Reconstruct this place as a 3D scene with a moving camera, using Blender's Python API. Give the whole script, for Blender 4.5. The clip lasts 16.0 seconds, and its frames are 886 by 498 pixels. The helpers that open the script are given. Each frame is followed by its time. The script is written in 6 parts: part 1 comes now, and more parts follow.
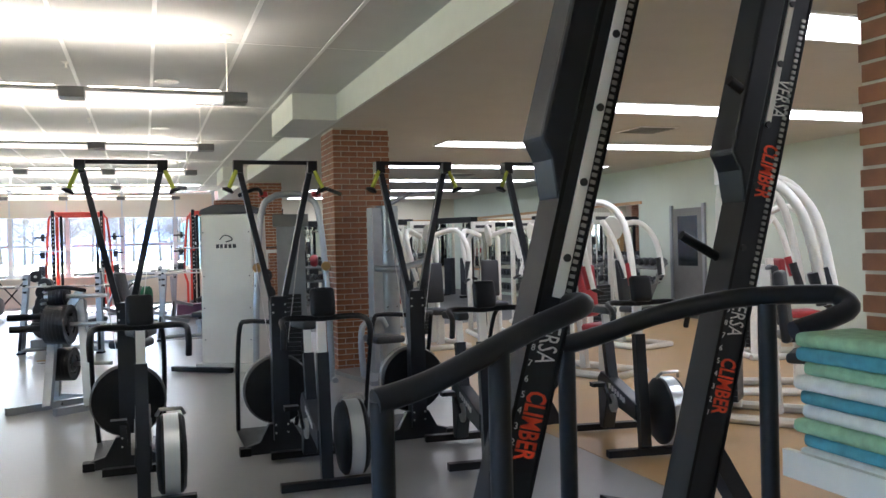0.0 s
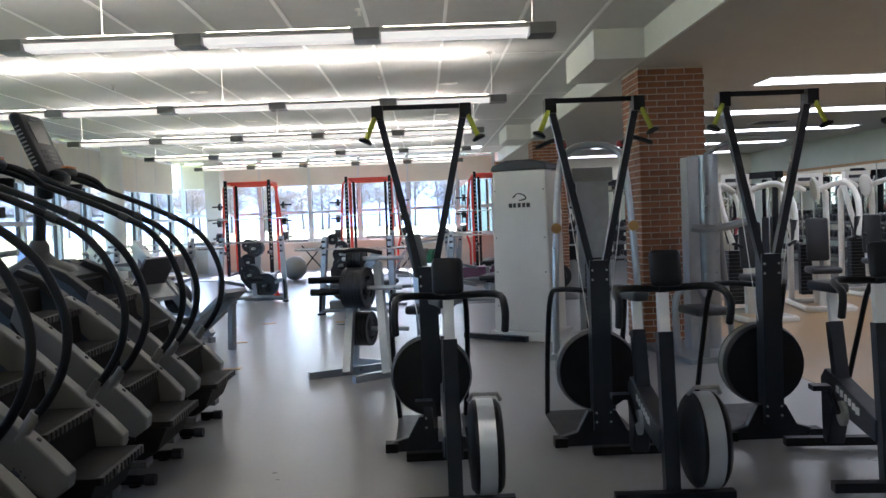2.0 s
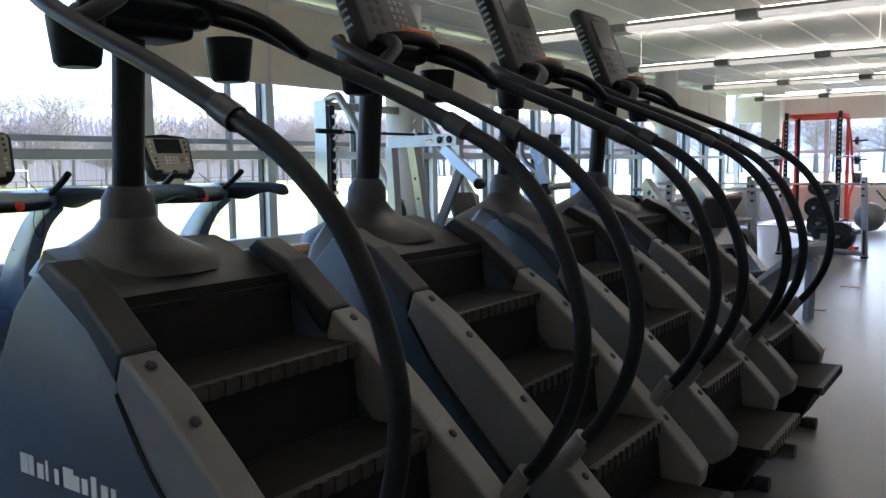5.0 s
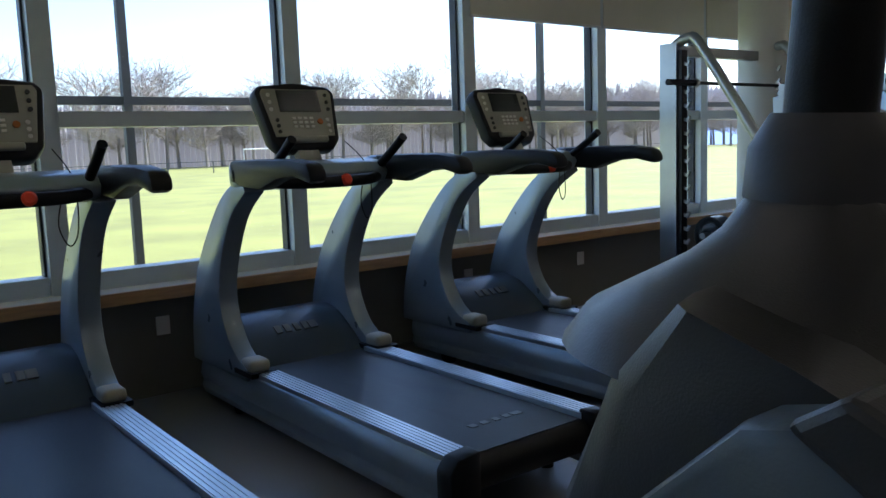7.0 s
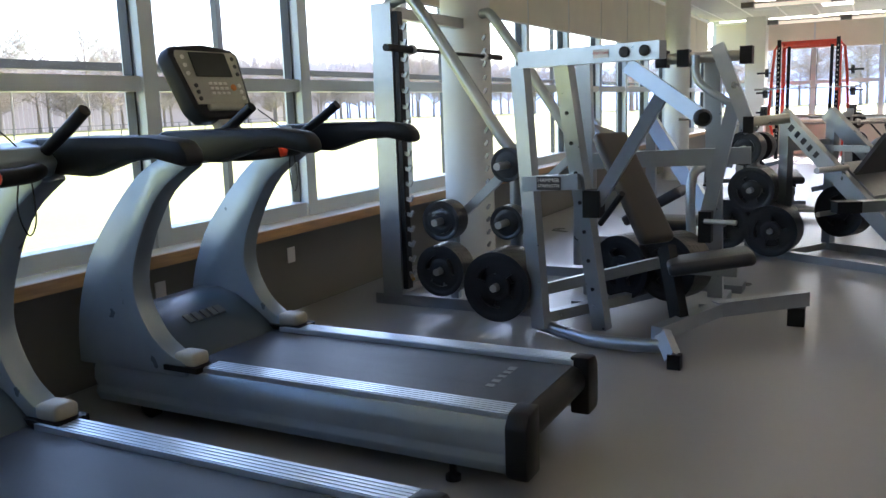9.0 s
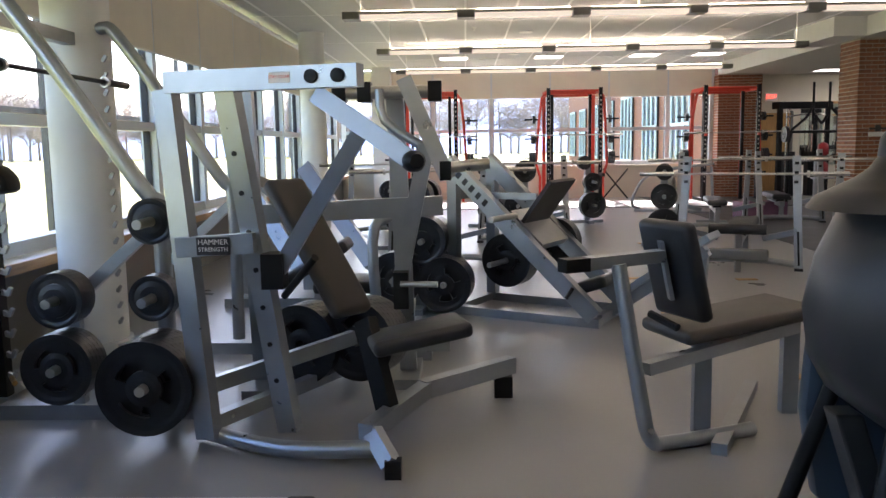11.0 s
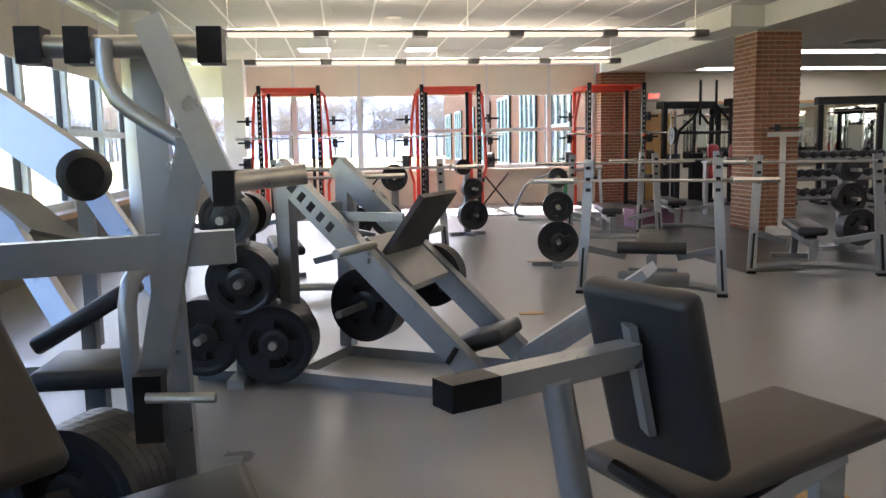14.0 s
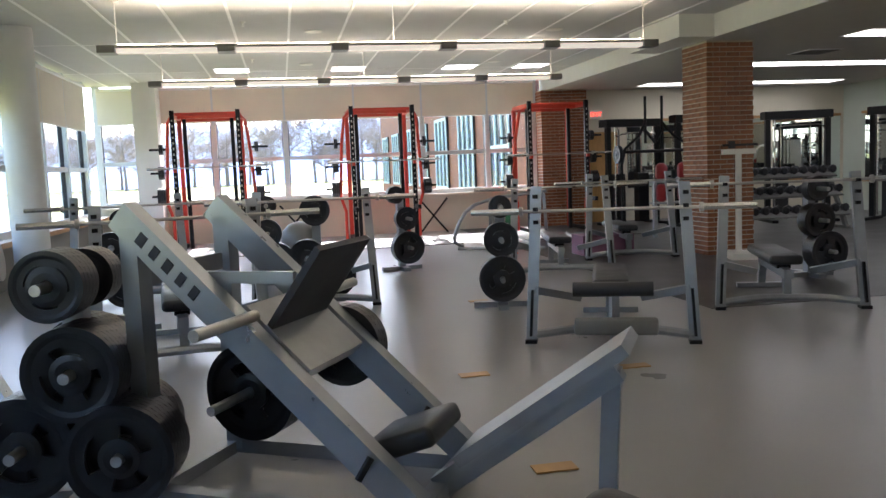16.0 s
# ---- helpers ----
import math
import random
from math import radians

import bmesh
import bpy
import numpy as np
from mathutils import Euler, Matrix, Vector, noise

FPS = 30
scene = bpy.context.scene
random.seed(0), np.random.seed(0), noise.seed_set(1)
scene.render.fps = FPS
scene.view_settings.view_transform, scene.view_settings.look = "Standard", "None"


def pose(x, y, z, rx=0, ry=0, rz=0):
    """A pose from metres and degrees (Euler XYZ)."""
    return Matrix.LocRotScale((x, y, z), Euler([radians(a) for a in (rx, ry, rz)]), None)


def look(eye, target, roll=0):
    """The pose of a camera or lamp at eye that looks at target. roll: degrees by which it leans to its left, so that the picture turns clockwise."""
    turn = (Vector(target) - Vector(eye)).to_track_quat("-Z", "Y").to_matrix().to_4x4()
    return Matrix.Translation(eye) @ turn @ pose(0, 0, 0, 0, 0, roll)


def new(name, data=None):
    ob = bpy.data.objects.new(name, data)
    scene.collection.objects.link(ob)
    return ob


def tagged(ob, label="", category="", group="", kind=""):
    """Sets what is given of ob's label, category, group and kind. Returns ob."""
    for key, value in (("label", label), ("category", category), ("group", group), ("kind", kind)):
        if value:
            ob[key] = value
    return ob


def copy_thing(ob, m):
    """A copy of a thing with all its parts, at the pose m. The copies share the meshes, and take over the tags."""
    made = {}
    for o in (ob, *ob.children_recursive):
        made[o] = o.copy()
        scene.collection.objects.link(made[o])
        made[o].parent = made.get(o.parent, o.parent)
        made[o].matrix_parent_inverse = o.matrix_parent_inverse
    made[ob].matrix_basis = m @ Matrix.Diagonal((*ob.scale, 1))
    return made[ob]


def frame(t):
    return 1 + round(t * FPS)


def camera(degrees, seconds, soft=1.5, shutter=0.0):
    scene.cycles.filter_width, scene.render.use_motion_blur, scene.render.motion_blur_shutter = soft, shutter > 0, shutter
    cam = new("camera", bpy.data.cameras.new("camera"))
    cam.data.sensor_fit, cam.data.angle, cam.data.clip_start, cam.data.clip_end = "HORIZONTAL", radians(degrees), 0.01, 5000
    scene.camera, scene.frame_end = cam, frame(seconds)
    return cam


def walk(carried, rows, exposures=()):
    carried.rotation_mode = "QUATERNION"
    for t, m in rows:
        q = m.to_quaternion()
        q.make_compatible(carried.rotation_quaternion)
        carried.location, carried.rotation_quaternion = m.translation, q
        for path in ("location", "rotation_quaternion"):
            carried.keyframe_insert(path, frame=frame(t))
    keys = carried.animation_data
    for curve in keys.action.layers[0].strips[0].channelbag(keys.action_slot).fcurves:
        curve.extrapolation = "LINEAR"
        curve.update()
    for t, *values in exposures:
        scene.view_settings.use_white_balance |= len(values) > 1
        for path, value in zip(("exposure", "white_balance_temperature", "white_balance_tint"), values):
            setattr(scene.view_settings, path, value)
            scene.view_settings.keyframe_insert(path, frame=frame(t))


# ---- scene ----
PATH = [
    (0, (0.839, 0.725, 1.551), (1.518, 2.606, 1.536), -1.4),
    (0.5, (0.794, 0.903, 1.542), (1.422, 2.802, 1.527), -1.4),
    (1, (0.712, 1.186, 1.553), (1.242, 3.114, 1.536), -1.8),
    (1.5, (0.713, 1.478, 1.513), (1.052, 3.447, 1.436), -2.6),
    (2, (0.694, 1.825, 1.506), (0.736, 3.822, 1.422), -2.2),
    (2.5, (0.614, 2.114, 1.464), (0.445, 4.104, 1.372), -1.5),
    (3, (0.459, 2.416, 1.442), (0.237, 4.402, 1.35), -1.6),
    (3.5, (0.393, 2.793, 1.465), (-0.021, 4.747, 1.358), -1.9),
    (4, (0.32, 3.12, 1.464), (-0.433, 4.966, 1.303), -1.1),
    (4.5, (0.207, 3.215, 1.47), (-0.787, 4.941, 1.288), -0.8),
    (5, (-0.068, 3.383, 1.462), (-1.206, 5.016, 1.266), -0.9),
    (7.3, (-1.921, 4.002, 1.403), (-3.5, 5.205, 1.155), -1.9),
    (7.5, (-2.066, 4.013, 1.411), (-3.644, 5.216, 1.163), -1.8),
    (8, (-2.452, 4.049, 1.449), (-3.86, 5.442, 1.172), -2.2),
    (8.5, (-2.626, 4.224, 1.444), (-3.734, 5.853, 1.099), -2.6),
    (9, (-2.786, 4.489, 1.429), (-3.701, 6.235, 1.091), -2.0),
    (9.5, (-3.007, 4.706, 1.422), (-3.678, 6.561, 1.093), -1.4),
    (10, (-3.18, 4.963, 1.437), (-3.57, 6.898, 1.114), -1.2),
    (10.2, (-3.245, 5.072, 1.428), (-3.554, 7.024, 1.121), -1.1),
    (12.3, (-3.401, 6.284, 1.385), (-3.254, 8.267, 1.167), -0.9),
    (12.5, (-3.37, 6.427, 1.416), (-3.212, 8.408, 1.194), -0.9),
    (13, (-3.387, 6.75, 1.37), (-3.179, 8.725, 1.133), -1.1),
    (13.5, (-3.263, 7.1, 1.426), (-3.037, 9.072, 1.178), -1.2),
    (14, (-3.137, 7.443, 1.368), (-2.901, 9.413, 1.121), -1.0),
    (14.5, (-3.004, 7.741, 1.358), (-2.754, 9.712, 1.131), -1.3),
    (15, (-2.894, 8.053, 1.38), (-2.567, 10.017, 1.197), -2.0),
    (15.5, (-2.878, 8.326, 1.41), (-2.506, 10.282, 1.212), -2.5),
    (16, (-2.838, 8.613, 1.402), (-2.464, 10.568, 1.205), -2.3),
]
cam = camera(56.4, 16.0)
walk(cam, [(t, look(eye, target, roll)) for t, eye, target, roll in PATH],
     [(0, 3.1, 5450, 14), (2.5, 2.45, 5250, 16), (5, 2.2, 5350, 17), (7.5, 1.15, 5450, 14), (8.2, 1.75, 5750, 15), (9, 2.35, 5950, 17), (10, 2.35, 6200, 21), (12.5, 2.6, 6250, 20), (14.5, 2.7, 6150, 19), (16, 2.3, 5900, 16)])

# walls run along x and y: windows on the west (x = -6.5) and the north (y = 26.6)
WEST, NORTH, EAST, SOUTH = -6.5, 26.6, 10.6, -3.0
CEIL, LOW = 3.3, 3.0


# ---- light ----
world = bpy.data.worlds.new("sky")
scene.world = world
world.use_nodes = True
wn = world.node_tree
sky = wn.nodes.new("ShaderNodeTexSky")
sky.sky_type = "NISHITA"
sky.sun_disc = False
sky.sun_elevation, sky.sun_rotation = radians(38), radians(2)
wn.links.new(sky.outputs[0], wn.nodes["Background"].inputs[0])
wn.nodes["Background"].inputs[1].default_value = 0.15

sun = new("sun", bpy.data.lights.new("sun", "SUN"))
sun.data.energy, sun.data.angle, sun.data.color = 5.0, radians(0.53), (1.0, 0.94, 0.85)
sun.matrix_world = look((0.6, 15.5, 12), (0, 0, 0))


# ---- materials ----
def mat(name, color, rough=0.5, metal=0.0, vary=0.12, scale=6.0, bump=0.05, bump_scale=120.0, coat=0.0, stretch=None, spec=0.5, wear=0.22):
    m = bpy.data.materials.new(name)
    m.use_nodes = True
    nt = m.node_tree
    b = nt.nodes["Principled BSDF"]
    b.inputs["Roughness"].default_value, b.inputs["Metallic"].default_value = rough, metal
    b.inputs["Coat Weight"].default_value = coat
    b.inputs["Specular IOR Level"].default_value = spec
    tc = nt.nodes.new("ShaderNodeTexCoord")
    src = tc.outputs["Object"]
    if stretch:
        mp = nt.nodes.new("ShaderNodeMapping")
        mp.inputs["Scale"].default_value = stretch
        nt.links.new(src, mp.inputs[0])
        src = mp.outputs[0]
    n1 = nt.nodes.new("ShaderNodeTexNoise")
    n1.inputs["Scale"].default_value, n1.inputs["Detail"].default_value = scale, 6
    nt.links.new(src, n1.inputs["Vector"])
    oi = nt.nodes.new("ShaderNodeObjectInfo")
    ad = nt.nodes.new("ShaderNodeMath")
    ad.operation = "MULTIPLY_ADD"
    ad.inputs[1].default_value, ad.inputs[2].default_value = 0.25, -0.12
    nt.links.new(oi.outputs["Random"], ad.inputs[0])
    sm = nt.nodes.new("ShaderNodeMath")
    nt.links.new(n1.outputs[0], sm.inputs[0])
    nt.links.new(ad.outputs[0], sm.inputs[1])
    r = nt.nodes.new("ShaderNodeValToRGB")
    r.color_ramp.elements[0].position, r.color_ramp.elements[1].position = 0.25, 0.75
    r.color_ramp.elements[0].color = (*[max(0, c * (1 - vary)) for c in color], 1)
    r.color_ramp.elements[1].color = (*[min(1, c * (1 + vary)) for c in color], 1)
    nt.links.new(sm.outputs[0], r.inputs[0])
    nt.links.new(r.outputs[0], b.inputs["Base Color"])
    n2 = nt.nodes.new("ShaderNodeTexNoise")
    n2.inputs["Scale"].default_value, n2.inputs["Detail"].default_value = bump_scale, 3
    nt.links.new(src, n2.inputs["Vector"])
    rr = nt.nodes.new("ShaderNodeMapRange")
    rr.inputs[3].default_value, rr.inputs[4].default_value = max(0.01, rough * (1 - wear)), min(1, rough * (1 + wear))
    nt.links.new(n1.outputs[0], rr.inputs[0])
    nt.links.new(rr.outputs[0], b.inputs["Roughness"])
    if bump:
        bp = nt.nodes.new("ShaderNodeBump")
        bp.inputs["Strength"].default_value, bp.inputs["Distance"].default_value = bump, 0.004
        nt.links.new(n2.outputs[0], bp.inputs["Height"])
        nt.links.new(bp.outputs[0], b.inputs["Normal"])
    return m


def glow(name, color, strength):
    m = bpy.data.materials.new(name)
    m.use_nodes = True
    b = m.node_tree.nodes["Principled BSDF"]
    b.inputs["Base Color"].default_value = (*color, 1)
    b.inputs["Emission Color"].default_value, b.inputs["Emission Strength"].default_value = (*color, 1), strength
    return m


M_FLOOR = mat("grey_vinyl", (0.25, 0.25, 0.25), 0.28, vary=0.05, scale=1.3, bump=0.02, bump_scale=90, wear=0.05)
M_RUBBER = mat("black_rubber_floor", (0.04, 0.038, 0.036), 0.4, vary=0.25, scale=2, bump=0.1, bump_scale=200)
M_TAN = mat("tan_vinyl", (0.42, 0.27, 0.12), 0.33, vary=0.10, scale=1.5, bump=0.03)
M_WALL = mat("cream_paint", (0.62, 0.58, 0.47), 0.7, vary=0.04, scale=2, bump=0.08)
M_GREEN = mat("pale_green_paint", (0.50, 0.55, 0.48), 0.7, vary=0.04, scale=2, bump=0.08)
M_DADO = mat("grey_dado_paint", (0.17, 0.165, 0.145), 0.6, vary=0.07, scale=3, bump=0.08)
M_CEIL = mat("ceiling_panel", (0.58, 0.58, 0.57), 0.85, vary=0.04, scale=3, bump=0.15, bump_scale=300)
M_GRID = mat("white_grid", (0.88, 0.88, 0.87), 0.5, vary=0.02)
M_SOFFIT = mat("soffit_white", (0.74, 0.75, 0.72), 0.7, vary=0.03, bump=0.05)
M_LOWCEIL = mat("low_ceiling", (0.60, 0.58, 0.53), 0.85, vary=0.04, scale=3, bump=0.12, bump_scale=300)
M_OAK = mat("oak", (0.42, 0.24, 0.10), 0.4, vary=0.25, scale=9, bump=0.08, stretch=(6, 0.6, 6))
M_SILL = mat("sill_laminate", (0.62, 0.57, 0.47), 0.35, vary=0.06, scale=3)
M_ALU = mat("window_aluminium", (0.62, 0.67, 0.70), 0.4, 0.1, vary=0.05)
M_GASKET = mat("black_gasket", (0.03, 0.03, 0.035), 0.5)
M_BLIND = mat("cream_blind", (0.75, 0.71, 0.60), 0.8, vary=0.05, scale=2, bump=0.1, bump_scale=500)
_b = M_BLIND.node_tree.nodes["Principled BSDF"]
_b.inputs["Transmission Weight"].default_value = 0.0
M_BRICK = mat("red_brick", (0.25, 0.105, 0.05), 0.75, vary=0.4, scale=5, bump=0.4, bump_scale=90)
M_MORTAR = mat("mortar", (0.52, 0.48, 0.40), 0.9, vary=0.1, scale=20, bump=0.3)
M_SILVER = mat("silver_paint", (0.36, 0.385, 0.41), 0.3, 0.8, vary=0.07, scale=9, bump=0.03, bump_scale=300)
M_SILVER2 = mat("dull_silver_paint", (0.31, 0.325, 0.34), 0.34, 0.7, vary=0.1, scale=9, bump=0.03)
M_TREAD = mat("treadmill_grey", (0.26, 0.31, 0.36), 0.3, 0.5, vary=0.06, scale=8)
M_RAIL = mat("ribbed_aluminium", (0.62, 0.66, 0.70), 0.32, 0.9, vary=0.04, wear=0.05, bump=0.01)
M_BLACK = mat("black_plastic", (0.009, 0.0095, 0.011), 0.42, vary=0.25, scale=12, bump=0.1, bump_scale=350, spec=0.22)
M_BODY = mat("charcoal_plastic", (0.021, 0.022, 0.024), 0.4, vary=0.15, scale=7, bump=0.12, bump_scale=350)
M_BLUEGREY = mat("blue_grey_panel", (0.04, 0.06, 0.085), 0.36, vary=0.1, scale=5, bump=0.06, bump_scale=300)
M_GUARD = mat("grey_guard", (0.16, 0.16, 0.152), 0.4, 0.2, vary=0.1, scale=8)
M_STEP = mat("worn_black_step", (0.010, 0.0095, 0.009), 0.6, vary=0.5, scale=14, bump=0.3, bump_scale=160, spec=0.2)
M_NAVY = mat("dark_slate_paint", (0.015, 0.018, 0.024), 0.36, 0.2, vary=0.15, scale=9)
M_CHROME = mat("chrome", (0.72, 0.72, 0.70), 0.16, 1.0, vary=0.04)
M_STEEL = mat("worn_steel", (0.50, 0.49, 0.46), 0.3, 0.9, vary=0.12, scale=14)
M_IRON = mat("black_iron_plate", (0.008, 0.009, 0.012), 0.32, vary=0.3, scale=14, bump=0.1, bump_scale=250)
M_VINYL = mat("black_upholstery", (0.013, 0.0145, 0.018), 0.4, vary=0.15, scale=6, bump=0.15, bump_scale=500)
M_BROWN = mat("dark_brown_upholstery", (0.038, 0.033, 0.030), 0.42, vary=0.15, scale=6, bump=0.15, bump_scale=500)
M_RED = mat("red_paint", (0.55, 0.045, 0.022), 0.4, vary=0.1)
M_REDV = mat("red_upholstery", (0.30, 0.02, 0.025), 0.38, vary=0.15, bump=0.12)
M_ORANGE = mat("orange_print", (0.85, 0.07, 0.02), 0.5)
M_WHITE = mat("white_paint", (0.74, 0.73, 0.68), 0.35, vary=0.05, scale=8)
M_OFFWHITE = mat("offwhite_shroud", (0.66, 0.65, 0.60), 0.42, vary=0.06, scale=3)
M_SCREEN = mat("dark_screen", (0.018, 0.022, 0.024), 0.15, vary=0.1)
M_GREYP = mat("grey_console", (0.36, 0.35, 0.30), 0.45, vary=0.06)
M_YELLOW = mat("lime_grip", (0.45, 0.48, 0.03), 0.5)
M_GREENP = mat("green_bumper", (0.02, 0.16, 0.07), 0.5)
M_PURPLE = mat("plum_pad", (0.22, 0.10, 0.17), 0.6)
M_LABEL = mat("white_label", (0.78, 0.76, 0.72), 0.5, vary=0.04)
M_BRASS = mat("brass_plate", (0.45, 0.28, 0.11), 0.35, 0.8, vary=0.15)
M_GRASS = mat("grass", (0.25, 0.25, 0.055), 0.9, vary=0.3, scale=0.35, bump=0.4, bump_scale=30)
# twigs and bark are paler than their own colour, standing in for distance haze
M_WOOD2 = mat("haze_pale_twigs", (0.36, 0.31, 0.28), 0.9, vary=0.3, scale=3)
M_BARK = mat("haze_pale_bark", (0.26, 0.22, 0.19), 0.9, vary=0.3, scale=8)
M_FARBRICK = mat("far_brick", (0.24, 0.10, 0.06), 0.8, vary=0.25, scale=3)
M_BLUEFR = mat("pale_blue_frame", (0.45, 0.60, 0.66), 0.5)
M_FENCE = mat("fence_metal", (0.10, 0.10, 0.10), 0.6)
# distant haze put into the colour: pale tones that glow a little, no lamps
M_HAZEW = glow("haze_glow_woods", (0.34, 0.31, 0.31), 0.22)
M_HAZEN = glow("haze_glow_hill", (0.42, 0.5, 0.64), 0.5)
M_LIT = glow("lit_diffuser", (1.0, 0.88, 0.70), 0.13)
M_UP = glow("uplight_tube", (1.0, 0.83, 0.60), 5.2)
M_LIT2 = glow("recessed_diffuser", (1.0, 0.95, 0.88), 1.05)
M_DIM = mat("unlit_diffuser", (0.72, 0.66, 0.54), 0.5, vary=0.05)
M_EXIT = glow("exit_red", (0.9, 0.06, 0.03), 1.2)
M_MIRROR = mat("mirror", (0.82, 0.85, 0.84), 0.015, 1.0, vary=0.01, bump=0)
M_TOWELB = mat("towel_teal", (0.10, 0.33, 0.42), 0.95, vary=0.2, scale=25, bump=0.7, bump_scale=260)
M_TOWELG = mat("towel_green", (0.33, 0.55, 0.35), 0.95, vary=0.2, scale=25, bump=0.7, bump_scale=260)
M_TOWELW = mat("towel_white", (0.72, 0.74, 0.72), 0.95, vary=0.1, scale=25, bump=0.7, bump_scale=260)
M_DOORW = mat("oak_door", (0.42, 0.25, 0.09), 0.45, vary=0.2, scale=6, stretch=(5, 5, 0.5))
M_GLASS = bpy.data.materials.new("clear_glass")
M_GLASS.use_nodes = True
_g = M_GLASS.node_tree.nodes["Principled BSDF"]
_g.inputs["Transmission Weight"].default_value, _g.inputs["Roughness"].default_value = 1.0, 0.0
_g.inputs["IOR"].default_value = 1.1
_g.inputs["Base Color"].default_value = (0.97, 0.99, 1.0, 1)


# ---- mesh helpers ----
V = Vector


def link_mesh(name, bm, material, bevel=0.0, smooth=False):
    if bevel:
        es = [e for e in bm.edges if len(e.link_faces) == 2 and e.calc_face_angle(0) > 0.6]
        bmesh.ops.bevel(bm, geom=es, offset=bevel, segments=2, profile=0.5, affect="EDGES", clamp_overlap=True)
    me = bpy.data.meshes.new(name)
    bm.normal_update()
    bm.to_mesh(me)
    bm.free()
    me.materials.append(material)
    if smooth:
        me.polygons.foreach_set("use_smooth", [True] * len(me.polygons))
        me.set_sharp_from_angle(angle=radians(40))
    return me


def part(name, bm, material, parent=None, label="", bevel=0.0, smooth=False):
    ob = new(name, link_mesh(name, bm, material, bevel, smooth))
    if parent is not None:
        ob.parent = parent
    if label:
        ob["label"] = label
    return ob


def thing(name, label, category, group="", m=None):
    ob = new(name)
    ob.empty_display_size = 0.1
    tagged(ob, label, category, group)
    if m is not None:
        ob.matrix_basis = m
    return ob


def structure(name, bm, material, label="", bevel=0.0, smooth=False):
    return tagged(part(name, bm, material, None, label, bevel, smooth), label, "", "", "structure")


def B():
    return bmesh.new()


def hexa(bm, corners):
    vs = [bm.verts.new(c) for c in corners]
    for f in ((0, 3, 2, 1), (4, 5, 6, 7), (0, 1, 5, 4), (1, 2, 6, 5), (2, 3, 7, 6), (3, 0, 4, 7)):
        bm.faces.new([vs[i] for i in f])


def box(bm, x0, y0, z0, x1, y1, z1, m=None):
    cs = [V(c) for c in ((x0, y0, z0), (x1, y0, z0), (x1, y1, z0), (x0, y1, z0), (x0, y0, z1), (x1, y0, z1), (x1, y1, z1), (x0, y1, z1))]
    hexa(bm, [m @ c for c in cs] if m else cs)
    return bm


def cbox(bm, c, s, m=None):
    return box(bm, *(c[i] - s[i] / 2 for i in range(3)), *(c[i] + s[i] / 2 for i in range(3)), m)


def beam(bm, p, q, w, h, side=(0, 1, 0)):
    """A bar of rectangular section from p to q: w along side, h across it."""
    p, q = V(p), V(q)
    d = (q - p).normalized()
    s = V(side) - d * d.dot(V(side))
    s = s.normalized() if s.length > 1e-4 else d.orthogonal().normalized()
    u = d.cross(s)
    s, u = s * w / 2, u * h / 2
    hexa(bm, [p - s - u, p + s - u, p + s + u, p - s + u, q - s - u, q + s - u, q + s + u, q - s + u])
    return bm


def curve_pts(pts, n=6):
    pts = [V(p) for p in pts]
    out = []
    for i in range(len(pts) - 1):
        a, b, c, d = pts[max(i - 1, 0)], pts[i], pts[i + 1], pts[min(i + 2, len(pts) - 1)]
        for k in range(n):
            t = k / n
            out.append(0.5 * (2 * b + (c - a) * t + (2 * a - 5 * b + 4 * c - d) * t * t + (3 * b - a - 3 * c + d) * t ** 3))
    return out + [pts[-1]]


def tube(bm, pts, r, n=10, bend=0):
    pts = curve_pts(pts, bend) if bend else [V(p) for p in pts]
    rings, ref = [], None
    for i, p in enumerate(pts):
        d = (pts[min(i + 1, len(pts) - 1)] - pts[max(i - 1, 0)]).normalized()
        ref = d.orthogonal() if ref is None else ref - d * d.dot(ref)
        ref.normalize()
        w = d.cross(ref)
        rings.append([bm.verts.new(p + r * (math.cos(2 * math.pi * k / n) * ref + math.sin(2 * math.pi * k / n) * w)) for k in range(n)])
    for a, b in zip(rings, rings[1:]):
        for k in range(n):
            bm.faces.new((a[k], a[(k + 1) % n], b[(k + 1) % n], b[k]))
    bm.faces.new(rings[0][::-1])
    bm.faces.new(rings[-1])
    return bm


def cyl(bm, p, q, r, n=20):
    return tube(bm, [p, q], r, n)


def lathe(bm, prof, p, axis, n=28):
    """A turned body: profile of (radius, height) along axis from p."""
    p, axis = V(p), V(axis).normalized()
    a = axis.orthogonal().normalized()
    b = axis.cross(a)
    rings = [[bm.verts.new(p + axis * h + max(r, 0.0005) * (math.cos(2 * math.pi * k / n) * a + math.sin(2 * math.pi * k / n) * b)) for k in range(n)] for r, h in prof]
    for x, y in zip(rings, rings[1:]):
        for k in range(n):
            bm.faces.new((x[k], x[(k + 1) % n], y[(k + 1) % n], y[k]))
    bm.faces.new(rings[0][::-1])
    bm.faces.new(rings[-1])
    return bm


